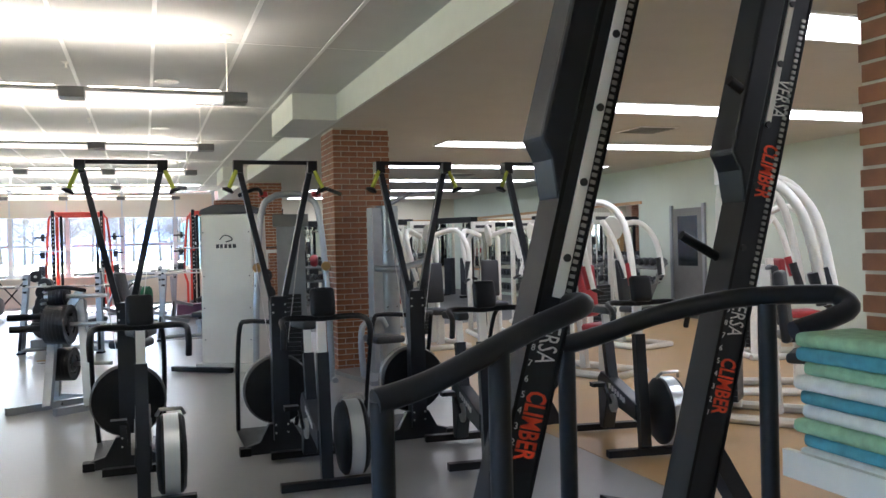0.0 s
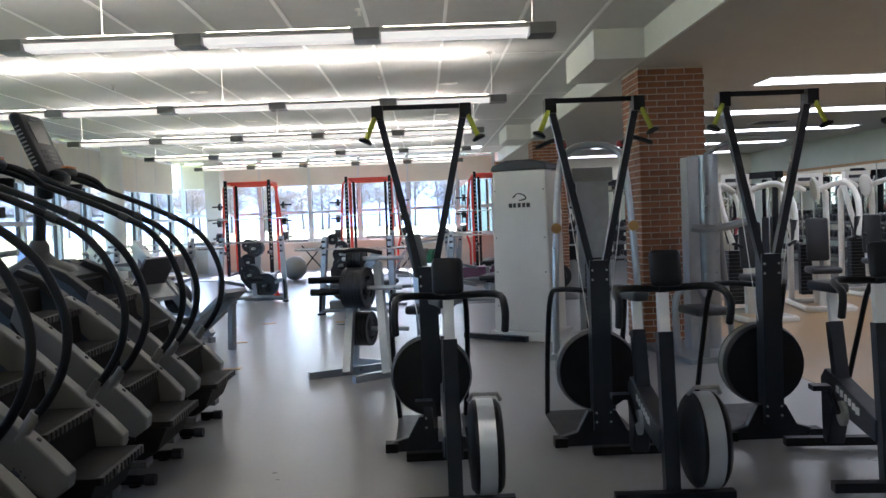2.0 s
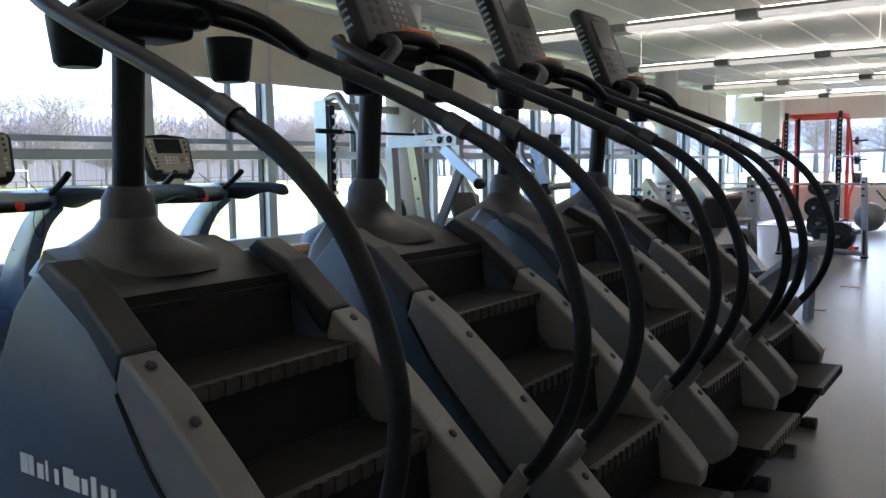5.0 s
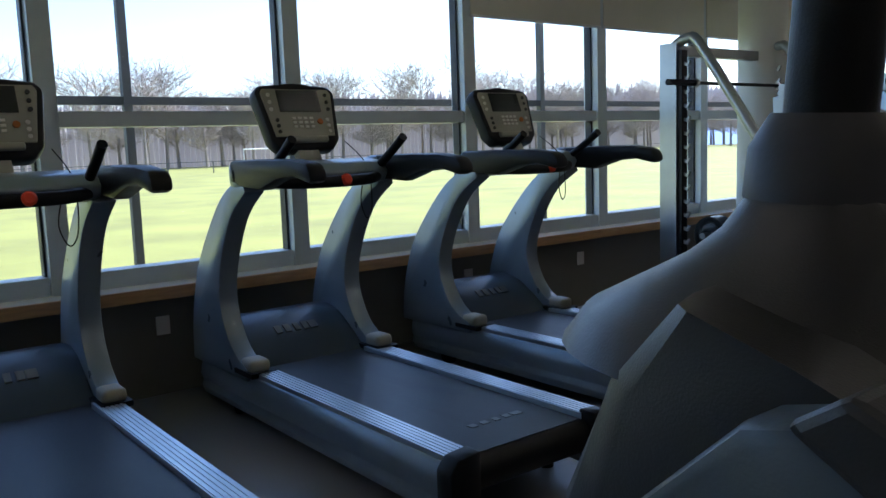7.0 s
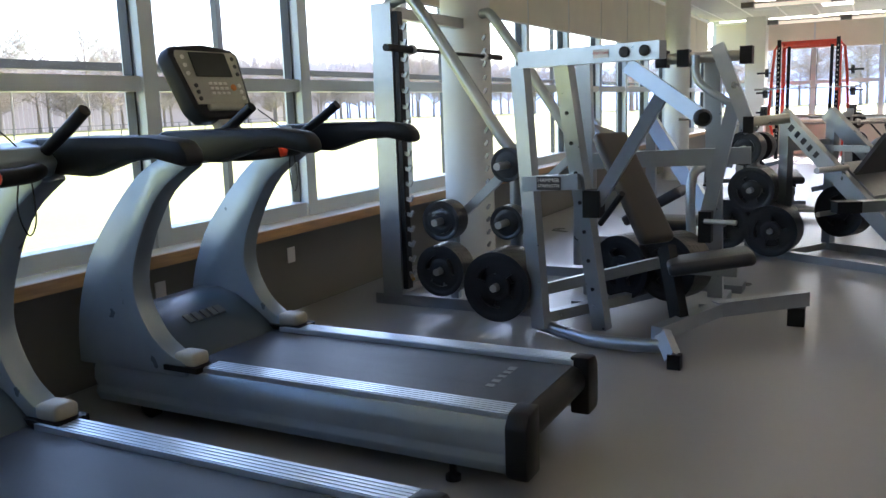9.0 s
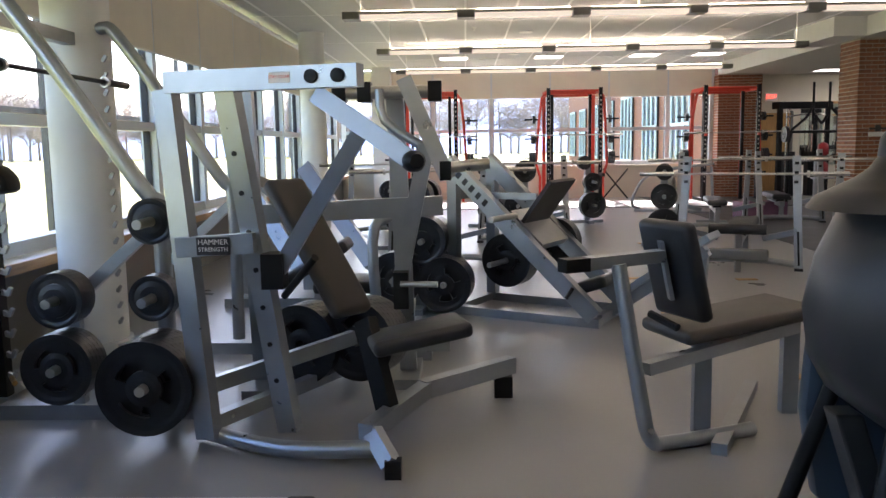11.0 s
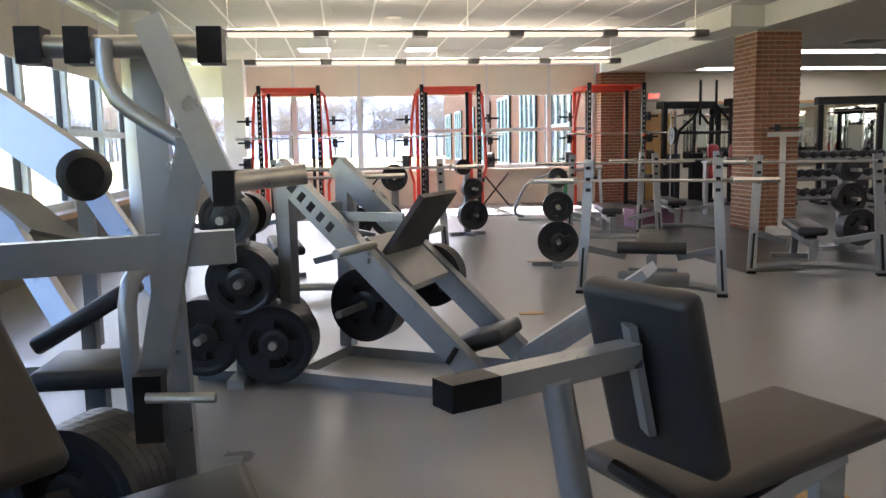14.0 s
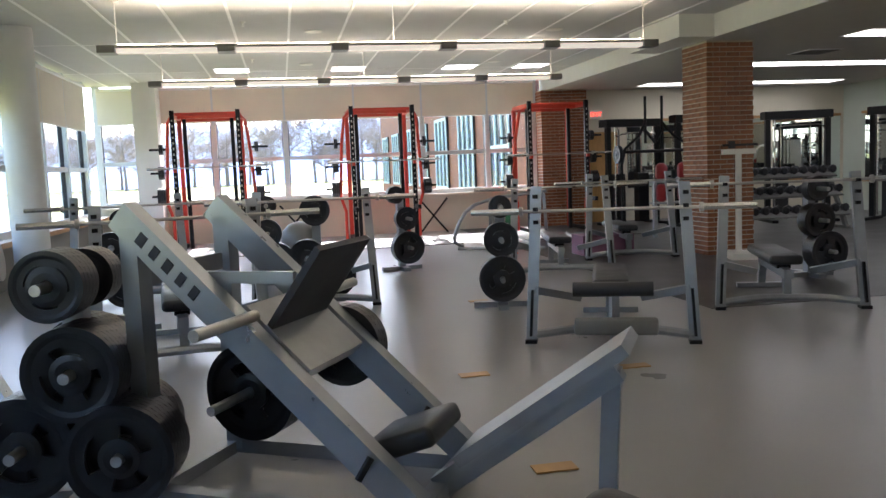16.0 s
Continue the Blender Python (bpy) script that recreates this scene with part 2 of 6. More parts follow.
def prism(bm, outline, y0, y1, frame_m=None):
    """An outline in x and z, drawn out from y0 to y1."""
    f = frame_m or Matrix()
    a = [bm.verts.new(f @ V((x, y0, z))) for x, z in outline]
    b = [bm.verts.new(f @ V((x, y1, z))) for x, z in outline]
    bm.faces.new(a)
    bm.faces.new(b[::-1])
    n = len(a)
    for k in range(n):
        bm.faces.new((a[k], b[k], b[(k + 1) % n], a[(k + 1) % n]))
    bmesh.ops.recalc_face_normals(bm, faces=bm.faces[:])
    return bm


def ribbon(pts, widths, n=6):
    """An outline that follows a curve in x and z with a width at each point."""
    c = curve_pts([(x, 0, z) for x, z in pts], n)
    ws = [w[0] for w in [(v.x,) for v in curve_pts([(w, 0, 0) for w in widths], n)]]
    left, right = [], []
    for i, p in enumerate(c):
        d = (c[min(i + 1, len(c) - 1)] - c[max(i - 1, 0)]).normalized()
        nrm = V((-d.z, 0, d.x)) * ws[i] / 2
        left.append(((p + nrm).x, (p + nrm).z))
        right.append(((p - nrm).x, (p - nrm).z))
    return left + right[::-1]


def pad(bm, m, sx, sy, sz, r=0.03):
    """A rounded cushion about the origin of m."""
    b2 = bmesh.new()
    box(b2, -sx / 2, -sy / 2, -sz / 2, sx / 2, sy / 2, sz / 2)
    bmesh.ops.bevel(b2, geom=b2.edges[:], offset=min(r, sz * 0.45), segments=3, profile=0.5, affect="EDGES", clamp_overlap=True)
    vs = {v: bm.verts.new(m @ v.co) for v in b2.verts}
    for f in b2.faces:
        bm.faces.new([vs[v] for v in f.verts])
    b2.free()
    return bm


def text_part(name, body, size, material, m, parent, label="", bold=0.0):
    cu = bpy.data.curves.new(name, "FONT")
    cu.body, cu.size, cu.extrude, cu.align_x, cu.align_y = body, size, 0.0008, "CENTER", "CENTER"
    cu.resolution_u, cu.offset = 2, bold
    tmp = bpy.data.objects.new(name, cu)
    scene.collection.objects.link(tmp)
    dg = bpy.context.evaluated_depsgraph_get()
    me = bpy.data.meshes.new_from_object(tmp.evaluated_get(dg))
    bpy.data.objects.remove(tmp)
    me.materials.clear()
    me.materials.append(material)
    ob = new(name, me)
    ob.parent = parent
    ob.matrix_basis = m
    if label:
        ob["label"] = label
    return ob


# ---- floor and ceilings ----
structure("floor", box(B(), WEST - 0.2, SOUTH - 0.2, -0.2, EAST + 0.2, NORTH + 0.2, 0), M_FLOOR, "grey sheet vinyl gym floor with a soft sheen")
structure("floor_tan", box(B(), 3.85, SOUTH, 0.0, EAST, 15.55, 0.004), M_TAN, "tan sheet vinyl floor under the white machines")
structure("floor_rubber", box(B(), 1.0, 15.55, 0.0, EAST, NORTH, 0.004), M_RUBBER, "dark rubber floor of the free weight area")

bm = B()
box(bm, WEST - 0.2, SOUTH - 0.2, CEIL, 3.0, NORTH + 0.2, CEIL + 0.2)
structure("ceiling", bm, M_CEIL, "white panel ceiling over the main aisle")
bm = B()
for k in range(14):
    x = -6.2 + 0.715 * k
    if x < 2.95:
        box(bm, x - 0.016, SOUTH, CEIL - 0.008, x + 0.016, NORTH, CEIL + 0.01)
for k in range(10):
    y = SOUTH + 1.05 + 3.3 * k
    box(bm, WEST, y - 0.006, CEIL - 0.004, 2.95, y + 0.006, CEIL + 0.01)
structure("ceiling_grid", bm, M_GRID, "white metal ceiling grid lines")
bm = B()
box(bm, 3.0, SOUTH - 0.2, LOW, EAST + 0.2, NORTH + 0.2, CEIL + 0.2)
structure("ceiling_low", bm, M_LOWCEIL, "lower cream ceiling over the machine area")
bm = B()
for y0 in (10.15 - 8.64, 10.15, 19.0):
    box(bm, 2.46, y0, LOW, 3.0, y0 + 1.6, CEIL + 0.05)
box(bm, 2.97, SOUTH, LOW - 0.003, 3.0, NORTH, CEIL + 0.05)
structure("soffit", bm, M_SOFFIT, "white stepped soffit edge between two ceiling heights")

# ---- outer walls ----
SILL_Z, HEAD = 0.64, CEIL
bm = B()
box(bm, WEST - 0.2, SOUTH - 0.2, -0.2, WEST, NORTH + 0.2, SILL_Z)
structure("wall_west", bm, M_DADO, "grey painted low wall under the windows")
bm = B()
box(bm, WEST, SOUTH, SILL_Z - 0.01, WEST + 0.2, NORTH, SILL_Z + 0.03)
structure("window_sill", bm, M_SILL, "pale laminate window sill", 0.004)
bm = B()
box(bm, WEST + 0.2, SOUTH, SILL_Z - 0.035, WEST + 0.225, NORTH, SILL_Z + 0.034)
structure("sill_trim", bm, M_OAK, "oak edge trim along the window sill", 0.004)
bm = B()
box(bm, WEST - 0.2, NORTH, -0.2, 2.84, NORTH + 0.2, 0.80)
structure("wall_north", bm, M_WALL, "low painted wall under the far windows")
bm = B()
box(bm, WEST, NORTH - 0.2, 0.79, 2.84, NORTH, 0.83)
structure("window_sill_north", bm, M_SILL, "pale window sill under the far windows", 0.004)
structure("wall_north_right", box(B(), 3.9, NORTH, -0.2, EAST + 0.2, NORTH + 0.2, CEIL), M_WALL, "cream painted wall behind the weight area")
structure("wall_east", box(B(), EAST, SOUTH - 0.2, -0.2, EAST + 0.2, NORTH, CEIL), M_GREEN, "pale green painted wall")
structure("wall_south", box(B(), WEST, SOUTH - 0.2, -0.2, EAST, SOUTH, CEIL), M_WALL, "cream painted wall")


def curtain_wall(name, origin, along, inward, us, z0, z1, transom, label):
    """Mullions at the distances us along a wall, with rails and panes between."""
    root = tagged(new(name), label, "window", "", "structure")
    o, a, n = V(origin), V(along), V(inward)
    for u in us:
        bm = B()
        beam(bm, o + a * u + V((0, 0, z0)) - n * 0.07, o + a * u + V((0, 0, z1)) - n * 0.07, 0.11, 0.16, a)
        part("mullion", bm, M_ALU, root, "", 0.004)
        bm = B()
        for s in (-0.066, 0.066):
            beam(bm, o + a * (u + s) + V((0, 0, z0)) - n * 0.09, o + a * (u + s) + V((0, 0, z1)) - n * 0.09, 0.012, 0.07, a)
        part("gasket", bm, M_GASKET, root)
    for z, h in ((z0 + 0.05, 0.1), (transom, 0.085)):
        for u0, u1 in zip(us, us[1:]):
            bm = B()
            beam(bm, o + a * (u0 + 0.06) + V((0, 0, z)) - n * 0.075, o + a * (u1 - 0.06) + V((0, 0, z)) - n * 0.075, 0.14, h, n)
            part("rail", bm, M_ALU, root, "", 0.004)
    for u0, u1 in zip(us, us[1:]):
        for za, zb in ((z0 + 0.1, transom - 0.04), (transom + 0.04, z1)):
            bm = B()
            beam(bm, o + a * (u0 + 0.05) + V((0, 0, (za + zb) / 2)) - n * 0.1, o + a * (u1 - 0.05) + V((0, 0, (za + zb) / 2)) - n * 0.1, zb - za, 0.008, (0, 0, 1))
            p = part("pane", bm, M_GLASS, root)
            p.visible_shadow = False
    return root


W_US = [0.695 + 1.475 * k for k in range(20)]
curtain_wall("window_1", (WEST, SOUTH, 0), (0, 1, 0), (1, 0, 0), [u for u in W_US if u < 29.5], SILL_Z + 0.03, CEIL, 1.62, "tall aluminium framed window wall to a playing field")
N_US = [0.05] + [0.86 + 1.47 * k for k in range(6)] + [9.3]
curtain_wall("window_2", (WEST, NORTH, 0), (1, 0, 0), (0, -1, 0), N_US, 0.83, CEIL, 1.72, "aluminium framed far windows with a bright view")

# roller blinds
blinds = []
for k, (u0, u1) in enumerate(zip(W_US, W_US[1:])):
    y0, y1 = SOUTH + u0 + 0.02, SOUTH + u1 - 0.02
    if y0 < 8.0 or y1 > NORTH:
        continue
    b = thing("roller_blind", "cream fabric roller blind half lowered in a window", "blind", "blinds on the long window wall")
    part("cloth", box(B(), WEST + 0.012, y0, 2.36, WEST + 0.016, y1, 3.2), M_BLIND, b)
    part("bottom_bar", cyl(B(), (WEST + 0.014, y0, 2.36), (WEST + 0.014, y1, 2.36), 0.012, 8), M_GRID, b)
    part("roller", cyl(B(), (WEST + 0.04, y0, 3.22), (WEST + 0.04, y1, 3.22), 0.03, 12), M_GRID, b)
for u0, u1 in zip(N_US, N_US[1:]):
    x0, x1 = WEST + u0 + 0.02, WEST + u1 - 0.02
    b = thing("roller_blind", "cream fabric roller blind lowered over the top of a far window", "blind", "blinds on the far windows")
    part("cloth", box(B(), x0, NORTH - 0.016, 2.52, x1, NORTH - 0.012, 3.2), M_BLIND, b)
    part("bottom_bar", cyl(B(), (x0, NORTH - 0.014, 2.52), (x1, NORTH - 0.014, 2.52), 0.012, 8), M_GRID, b)
    part("roller", cyl(B(), (x0, NORTH - 0.04, 3.22), (x1, NORTH - 0.04, 3.22), 0.03, 12), M_GRID, b)

# round columns and the white corner column
for y in (2.44, 11.08, 19.72):
    structure("column_round", lathe(B(), [(0.24, 0), (0.24, 0.1), (0.215, 0.1), (0.215, CEIL)], (-5.95, y, 0), (0, 0, 1), 36), M_SOFFIT, "round grey painted column by the windows", 0, True)
structure("column_corner", box(B(), -5.65, 26.0, 0, -5.2, NORTH - 0.01, CEIL), M_SOFFIT, "white square column at the window corner", 0.01)

# ---- pendant lamps ----
def pendant(y):
    p = thing("pendant_light", "long slim linear pendant lamp with grey joints hung from the ceiling", "lamp", "linear pendant lamps")
    x0, x1, z = -4.57, 1.57, 2.74
    n = 5
    L = (x1 - x0) / n
    part("housing", box(B(), x0, y - 0.10, z + 0.045, x1, y + 0.10, z + 0.075), M_GREYP, p, "grey metal lamp housing", 0.006)
    for k in range(n):
        bm = B()
        prism(bm, [(-0.085, z + 0.043), (-0.06, z), (0.06, z), (0.085, z + 0.043)], x0 + k * L + 0.1, x0 + (k + 1) * L - 0.1, Matrix.Translation((0, y, 0)) @ Matrix(((0, 1, 0, 0), (1, 0, 0, 0), (0, 0, 1, 0), (0, 0, 0, 1))))
        part("diffuser", bm, M_LIT, p, "glowing lamp diffuser")
        part("uplight", box(B(), x0 + k * L + 0.12, y - 0.06, z + 0.08, x0 + (k + 1) * L - 0.12, y + 0.06, z + 0.088), M_UP, p, "upward facing lamp tube")
    for k in range(n + 1):
        part("joint", cbox(B(), (x0 + k * L, y, z + 0.035), (0.18, 0.206, 0.078)), M_GUARD, p, "grey lamp joint", 0.006)
    for x in (x0 + 0.1, -1.5, x1 - 0.06):
        part("cord", cyl(B(), (x, y, z + 0.06), (x, y, CEIL), 0.006, 6), M_WHITE, p)
        part("rose", lathe(B(), [(0.05, 0), (0.05, 0.012), (0.02, 0.03)], (x, y, CEIL - 0.001), (0, 0, -1), 14), M_WHITE, p)


for k in range(7):
    pendant(7.7 + 3.45 * (k - 2))

# recessed troffers
for k in range(8):
    y = 8.63 + 3.37 * (k - 2)
    for x0, x1 in ((4.9, 7.0), (7.02, 9.6)):
        t = thing("ceiling_light", "lit recessed ceiling strip light with a white frame", "lamp", "recessed strip lights")
        part("frame", box(B(), x0, y - 0.32, LOW - 0.012, x1, y + 0.32, LOW - 0.002), M_GRID, t, "", 0.003)
        part("diffuser", box(B(), x0 + 0.03, y - 0.27, LOW - 0.018, x1 - 0.03, y + 0.27, LOW - 0.0125), M_LIT2, t, "glowing lamp diffuser")
for x in (-3.6, -1.5, 0.6, 2.0):
    t = thing("ceiling_panel_light", "small lit square ceiling panel near the far windows", "lamp", "square ceiling lights")
    part("frame", cbox(B(), (x, 24.2, CEIL - 0.012), (0.64, 0.64, 0.01)), M_GRID, t)
    part("diffuser", cbox(B(), (x, 24.2, CEIL - 0.02), (0.58, 0.58, 0.006)), M_LIT2, t)


# ---- outside ----
g = B()
box(g, -400, -300, -1.2, 400, 500, -0.6)
tagged(part("ground", g, M_GRASS, None), "mown playing field of dry spring grass", "", "", "structure")


# ---- stair climbers ----
def stair_climber():
    """Faces +x; rear at x = 0."""
    t = thing("stair_climber", "charcoal stair climbing machine with black arched handrails and tall console", "stair climber", "row of stair climbers")
    shell = [(0.86, 1.0), (0.97, 1.12), (1.12, 1.245), (1.2, 1.225), (1.3, 1.13), (1.38, 1.0), (1.45, 0.8), (1.47, 0.5), (1.42, 0.2), (1.3, 0.11), (0.62, 0.11), (0.36, 0.2), (0.24, 0.31), (0.32, 0.385), (0.55, 0.63), (0.76, 0.85)]
    grey = [(0.84, 1.075), (0.72, 0.995), (0.58, 0.875), (0.36, 0.665), (0.2, 0.505), (0.13, 0.425), (0.14, 0.36), (0.21, 0.31), (0.31, 0.375), (0.55, 0.62), (0.76, 0.845), (0.865, 1.0)]
    for s in (-1, 1):
        part("side_panel", prism(B(), shell, s * 0.29, s * 0.362), M_BLUEGREY, t, "dark blue grey side panel", 0.014, True)
        part("panel_trim", prism(B(), [(0.845, 1.078), (1.0, 1.205), (1.125, 1.262), (1.165, 1.235), (0.97, 1.115), (0.868, 1.004)], s * 0.275, s * 0.372), M_BODY, t, "charcoal upper side trim", 0.008)
        guard = part("guard", prism(B(), grey, s * 0.282, s * 0.378), M_GUARD, t, "light grey bolted stair edge guard", 0.01)
        part("guard_edge", tube(B(), [(x - 0.005, s * 0.374, z - 0.012) for x, z in grey[7:]], 0.009, 8, 3), M_BLACK, guard, "black rubber guard edging", 0, True)
        for x, z in ((0.80, 1.048), (0.66, 0.948), (0.47, 0.772), (0.27, 0.576)):
            part("bolt", lathe(B(), [(0.013, 0), (0.013, 0.004), (0.007, 0.007)], (x, s * 0.33, z + 0.001), (-0.68, 0, 0.73), 8), M_GASKET, guard)
        # round end cover with its vent holes
        hub = part("end_cover", lathe(B(), [(0.115, 0), (0.112, 0.008), (0.09, 0.016), (0.03, 0.018)], (0.37, s * 0.36, 0.43), (0, s, 0), 28), M_BLUEGREY, t, "blue grey round end cover", 0, True)
        bm = B()
        for i in range(3):
            for k in range(5 + 3 * i):
                u = 2 * math.pi * k / (5 + 3 * i)
                p = V((0.37 + (0.02 + 0.018 * i) * math.cos(u), s * 0.377, 0.41 + (0.02 + 0.018 * i) * math.sin(u)))
                cyl(bm, p, p + V((0, s * 0.003, 0)), 0.005, 6)
        tagged(part("vent_holes", bm, M_GASKET, hub), kind="stuff")
        # arched handrail
        rail = part("handrail", tube(B(), [(1.27, s * 0.2, 1.915), (1.16, s * 0.33, 1.875), (0.96, s * 0.36, 1.785), (0.69, s * 0.37, 1.672), (0.46, s * 0.375, 1.562), (0.33, s * 0.37, 1.485), (0.215, s * 0.36, 1.365), (0.14, s * 0.352, 1.21), (0.11, s * 0.35, 1.06), (0.135, s * 0.35, 0.9), (0.21, s * 0.352, 0.755), (0.305, s * 0.355, 0.645)], 0.021, 12, 6), M_BLACK, t, "black arched handrail", 0, True)
        part("rail_collar", tube(B(), [(0.262, s * 0.354, 0.705), (0.345, s * 0.356, 0.585)], 0.027, 12), M_GUARD, rail, "grey rail collar", 0, True)
        part("grip_sleeve", tube(B(), [(0.50, s * 0.374, 1.583), (0.445, s * 0.376, 1.553)], 0.026, 12), M_BODY, rail, "", 0, True)
    # treads, with a toothed edge on each
    for k in range(4):
        x, z = 0.745 - 0.238 * k, 0.992 - 0.206 * k
        st = part("step", box(B(), x, -0.28, z - 0.03, x + 0.25, 0.28, z), M_STEP, t, "worn black ribbed step", 0.006)
        teeth = [(-0.277 + 0.0231 * j + d, x - (0.013 if j % 2 else 0.006)) for j in range(24) for d in (0, 0.0225)]
        nose = prism(B(), [(y, u) for y, u in teeth] + [(0.277, x + 0.016), (-0.277, x + 0.016)], z - 0.034, z + 0.003, Matrix(((0, 0, 1, 0), (1, 0, 0, 0), (0, 1, 0, 0), (0, 0, 0, 1))))
        part("step_nose", nose, M_NOSE, st, "scuffed grey toothed step edge")
        part("riser", hexa_riser(x, z), M_STEP, st, "black step riser")
    part("stair_drum", prism(B(), [(0.06, 0.34), (0.12, 0.2), (0.28, 0.1), (0.8, 0.1), (1.1, 0.75), (1.0, 0.86), (0.55, 0.5), (0.3, 0.34)], -0.27, 0.27), M_STEP, t, "black stair drum", 0.01)
    nose = [(0.995, 1.12), (0.99, 1.142), (1.1, 1.195), (1.22, 1.24), (1.42, 1.27), (1.55, 1.19), (1.66, 1.04), (1.71, 0.88), (1.68, 0.74), (1.6, 0.64), (1.45, 0.56), (1.2, 0.55), (1.02, 0.86), (1.04, 1.1)]
    shroud = part("front_shroud", swell(nose, 1.2, ((-0.272, 0.45), (-0.25, 0.56), (-0.2, 0.65), (-0.12, 0.71), (0, 0.73), (0.12, 0.71), (0.2, 0.65), (0.25, 0.56), (0.272, 0.45))), M_BODY, t, "charcoal rounded front shroud", 0, True)
    part("shroud_band", swell([(1.2, 1.2), (1.47, 1.245), (1.475, 1.23), (1.2, 1.19)], 1.2, ((-0.2, 0.66), (-0.12, 0.725), (0, 0.745), (0.12, 0.725), (0.2, 0.66))), M_GASKET, shroud, "dark seam across the shroud")
    part("mast_boot", lathe(B(), [(0.26, -0.04), (0.235, -0.006), (0.18, 0.022), (0.13, 0.048), (0.095, 0.075), (0.07, 0.11)], (1.335, 0, 1.235), (0, 0, 1), 32), M_BODY, t, "charcoal moulded mast boot", 0, True)
    mast = part("mast", tube(B(), [(1.335, 0, 1.33), (1.325, 0, 1.45), (1.3, 0, 1.75), (1.285, 0, 1.9)], 0.044, 16, 4), M_BLACK, t, "black mast", 0, True)
    part("mast_collar", lathe(B(), [(0.075, 0), (0.072, 0.05), (0.052, 0.085)], (1.335, 0, 1.34), (-0.05, 0, 1), 18), M_GASKET, mast, "black ribbed mast collar", 0, True)
    part("mast_label", cbox(B(), (1.283, -0.01, 1.40), (0.003, 0.05, 0.035)), M_LABEL, mast, "white sticker")
    # console
    cm = Matrix.Translation((1.285, 0, 2.095)) @ Euler((0, radians(23), 0)).to_matrix().to_4x4()
    con = part("console", pad(B(), cm, 0.08, 0.4, 0.52, 0.037), M_BLACK, t, "tall black display console", 0, True)
    part("bezel", pad(B(), cm @ Matrix.Translation((-0.034, 0, 0)), 0.018, 0.345, 0.46, 0.008), M_BODY, con, "dark control face", 0, True)
    part("screen", cbox(B(), (-0.044, 0, 0.095), (0.006, 0.21, 0.17), cm), M_SCREEN, con, "dark display screen")
    part("maker_bar", cbox(B(), (-0.044, 0, 0.205), (0.004, 0.09, 0.01), cm), M_GUARD, con, "pale lettering bar")
    for i in range(4):
        for j in range(3):
            part("key", cbox(B(), (-0.042, -0.095 + 0.034 * j, -0.04 - 0.032 * i), (0.006, 0.022, 0.018), cm), M_GUARD, con, "", 0.002)
    for i in range(3):
        for j in range(2):
            p = V((-0.038, 0.05 + 0.05 * j, -0.05 - 0.042 * i))
            part("round_key", cyl(B(), cm @ p, cm @ (p + V((-0.007, 0, 0))), 0.016, 12), M_BLACK, con)
    for i in range(11):
        for s in (-1, 1):
            part("speaker_slot", cbox(B(), (0.004, s * 0.198, -0.15 + 0.03 * i), (0.036, 0.008, 0.01), cm), M_GUARD, con)
    part("hub", pad(B(), Matrix.Translation((1.27, 0, 1.865)), 0.17, 0.3, 0.09, 0.03), M_BLACK, t, "black console hub", 0, True)
    for s in (-1, 1):
        part("cup_holder", lathe(B(), [(0.045, 0), (0.055, 0.01), (0.068, 0.12), (0.06, 0.12), (0.05, 0.02)], (1.16, s * 0.235, 1.715), (0, 0, 1), 20), M_BLACK, t, "black cup holder", 0, True)
        part("pulse_grip", tube(B(), [(1.2, s * 0.13, 1.885), (1.1, s * 0.15, 1.905), (1.0, s * 0.23, 1.86), (0.97, s * 0.35, 1.79)], 0.022, 10, 4), M_BLACK, t, "black inner grip", 0, True)
    part("front_bar", tube(B(), [(1.13, -0.16, 1.9), (1.09, -0.1, 1.915), (1.075, 0, 1.92), (1.09, 0.1, 1.915), (1.13, 0.16, 1.9)], 0.026, 10, 5), M_BLACK, t, "black front grip bar", 0, True)
    part("emergency_stop", pad(B(), Matrix.Translation((1.085, 0.0, 1.945)), 0.05, 0.15, 0.02, 0.008), M_AMBER, t, "amber stop bar", 0, True)
    # base frame
    for s in (-1, 1):
        part("base_tube", tube(B(), [(1.42, s * 0.2, 0.62), (1.52, s * 0.27, 0.22), (1.555, s * 0.29, 0.09), (1.5, s * 0.29, 0.036), (1.4, s * 0.28, 0.035), (0.42, s * 0.25, 0.035), (0.15, s * 0.262, 0.035)], 0.028, 10, 4), M_BLACK, t, "black tubular base rail", 0, True)
        part("rail_end", cyl(B(), (0.14, s * 0.262, 0.036), (0.2, s * 0.262, 0.036), 0.034, 14), M_GASKET, t, "black rubber rail end", 0, True)
        part("foot", lathe(B(), [(0.035, 0), (0.035, 0.012), (0.012, 0.016), (0.012, 0.04)], (0.26, s * 0.262, 0), (0, 0, 1), 12), M_BLACK, t, "levelling foot")
        part("step_peg", box(B(), 0.17, s * 0.2, 0.12, 0.40, s * 0.32, 0.155), M_GUARD, t, "scuffed grey rear step plate", 0.008)
    part("front_crossbar", cyl(B(), (1.5, -0.29, 0.036), (1.5, 0.29, 0.036), 0.027, 12), M_BLACK, t, "black front crossbar", 0, True)
    part("leg_plate", prism(B(), [(1.44, 0.6), (1.52, 0.6), (1.36, 0.1), (1.28, 0.1)], -0.05, 0.05), M_BODY, t, "charcoal raked front leg", 0.008)
    part("rear_crossbar", box(B(), 0.34, -0.26, 0.06, 0.41, 0.26, 0.12), M_BLACK, t, "black rear crossbar", 0.008)
    # maker's lettering on the sides as plain pale bars
    for s in (-1, 1):
        bm = B()
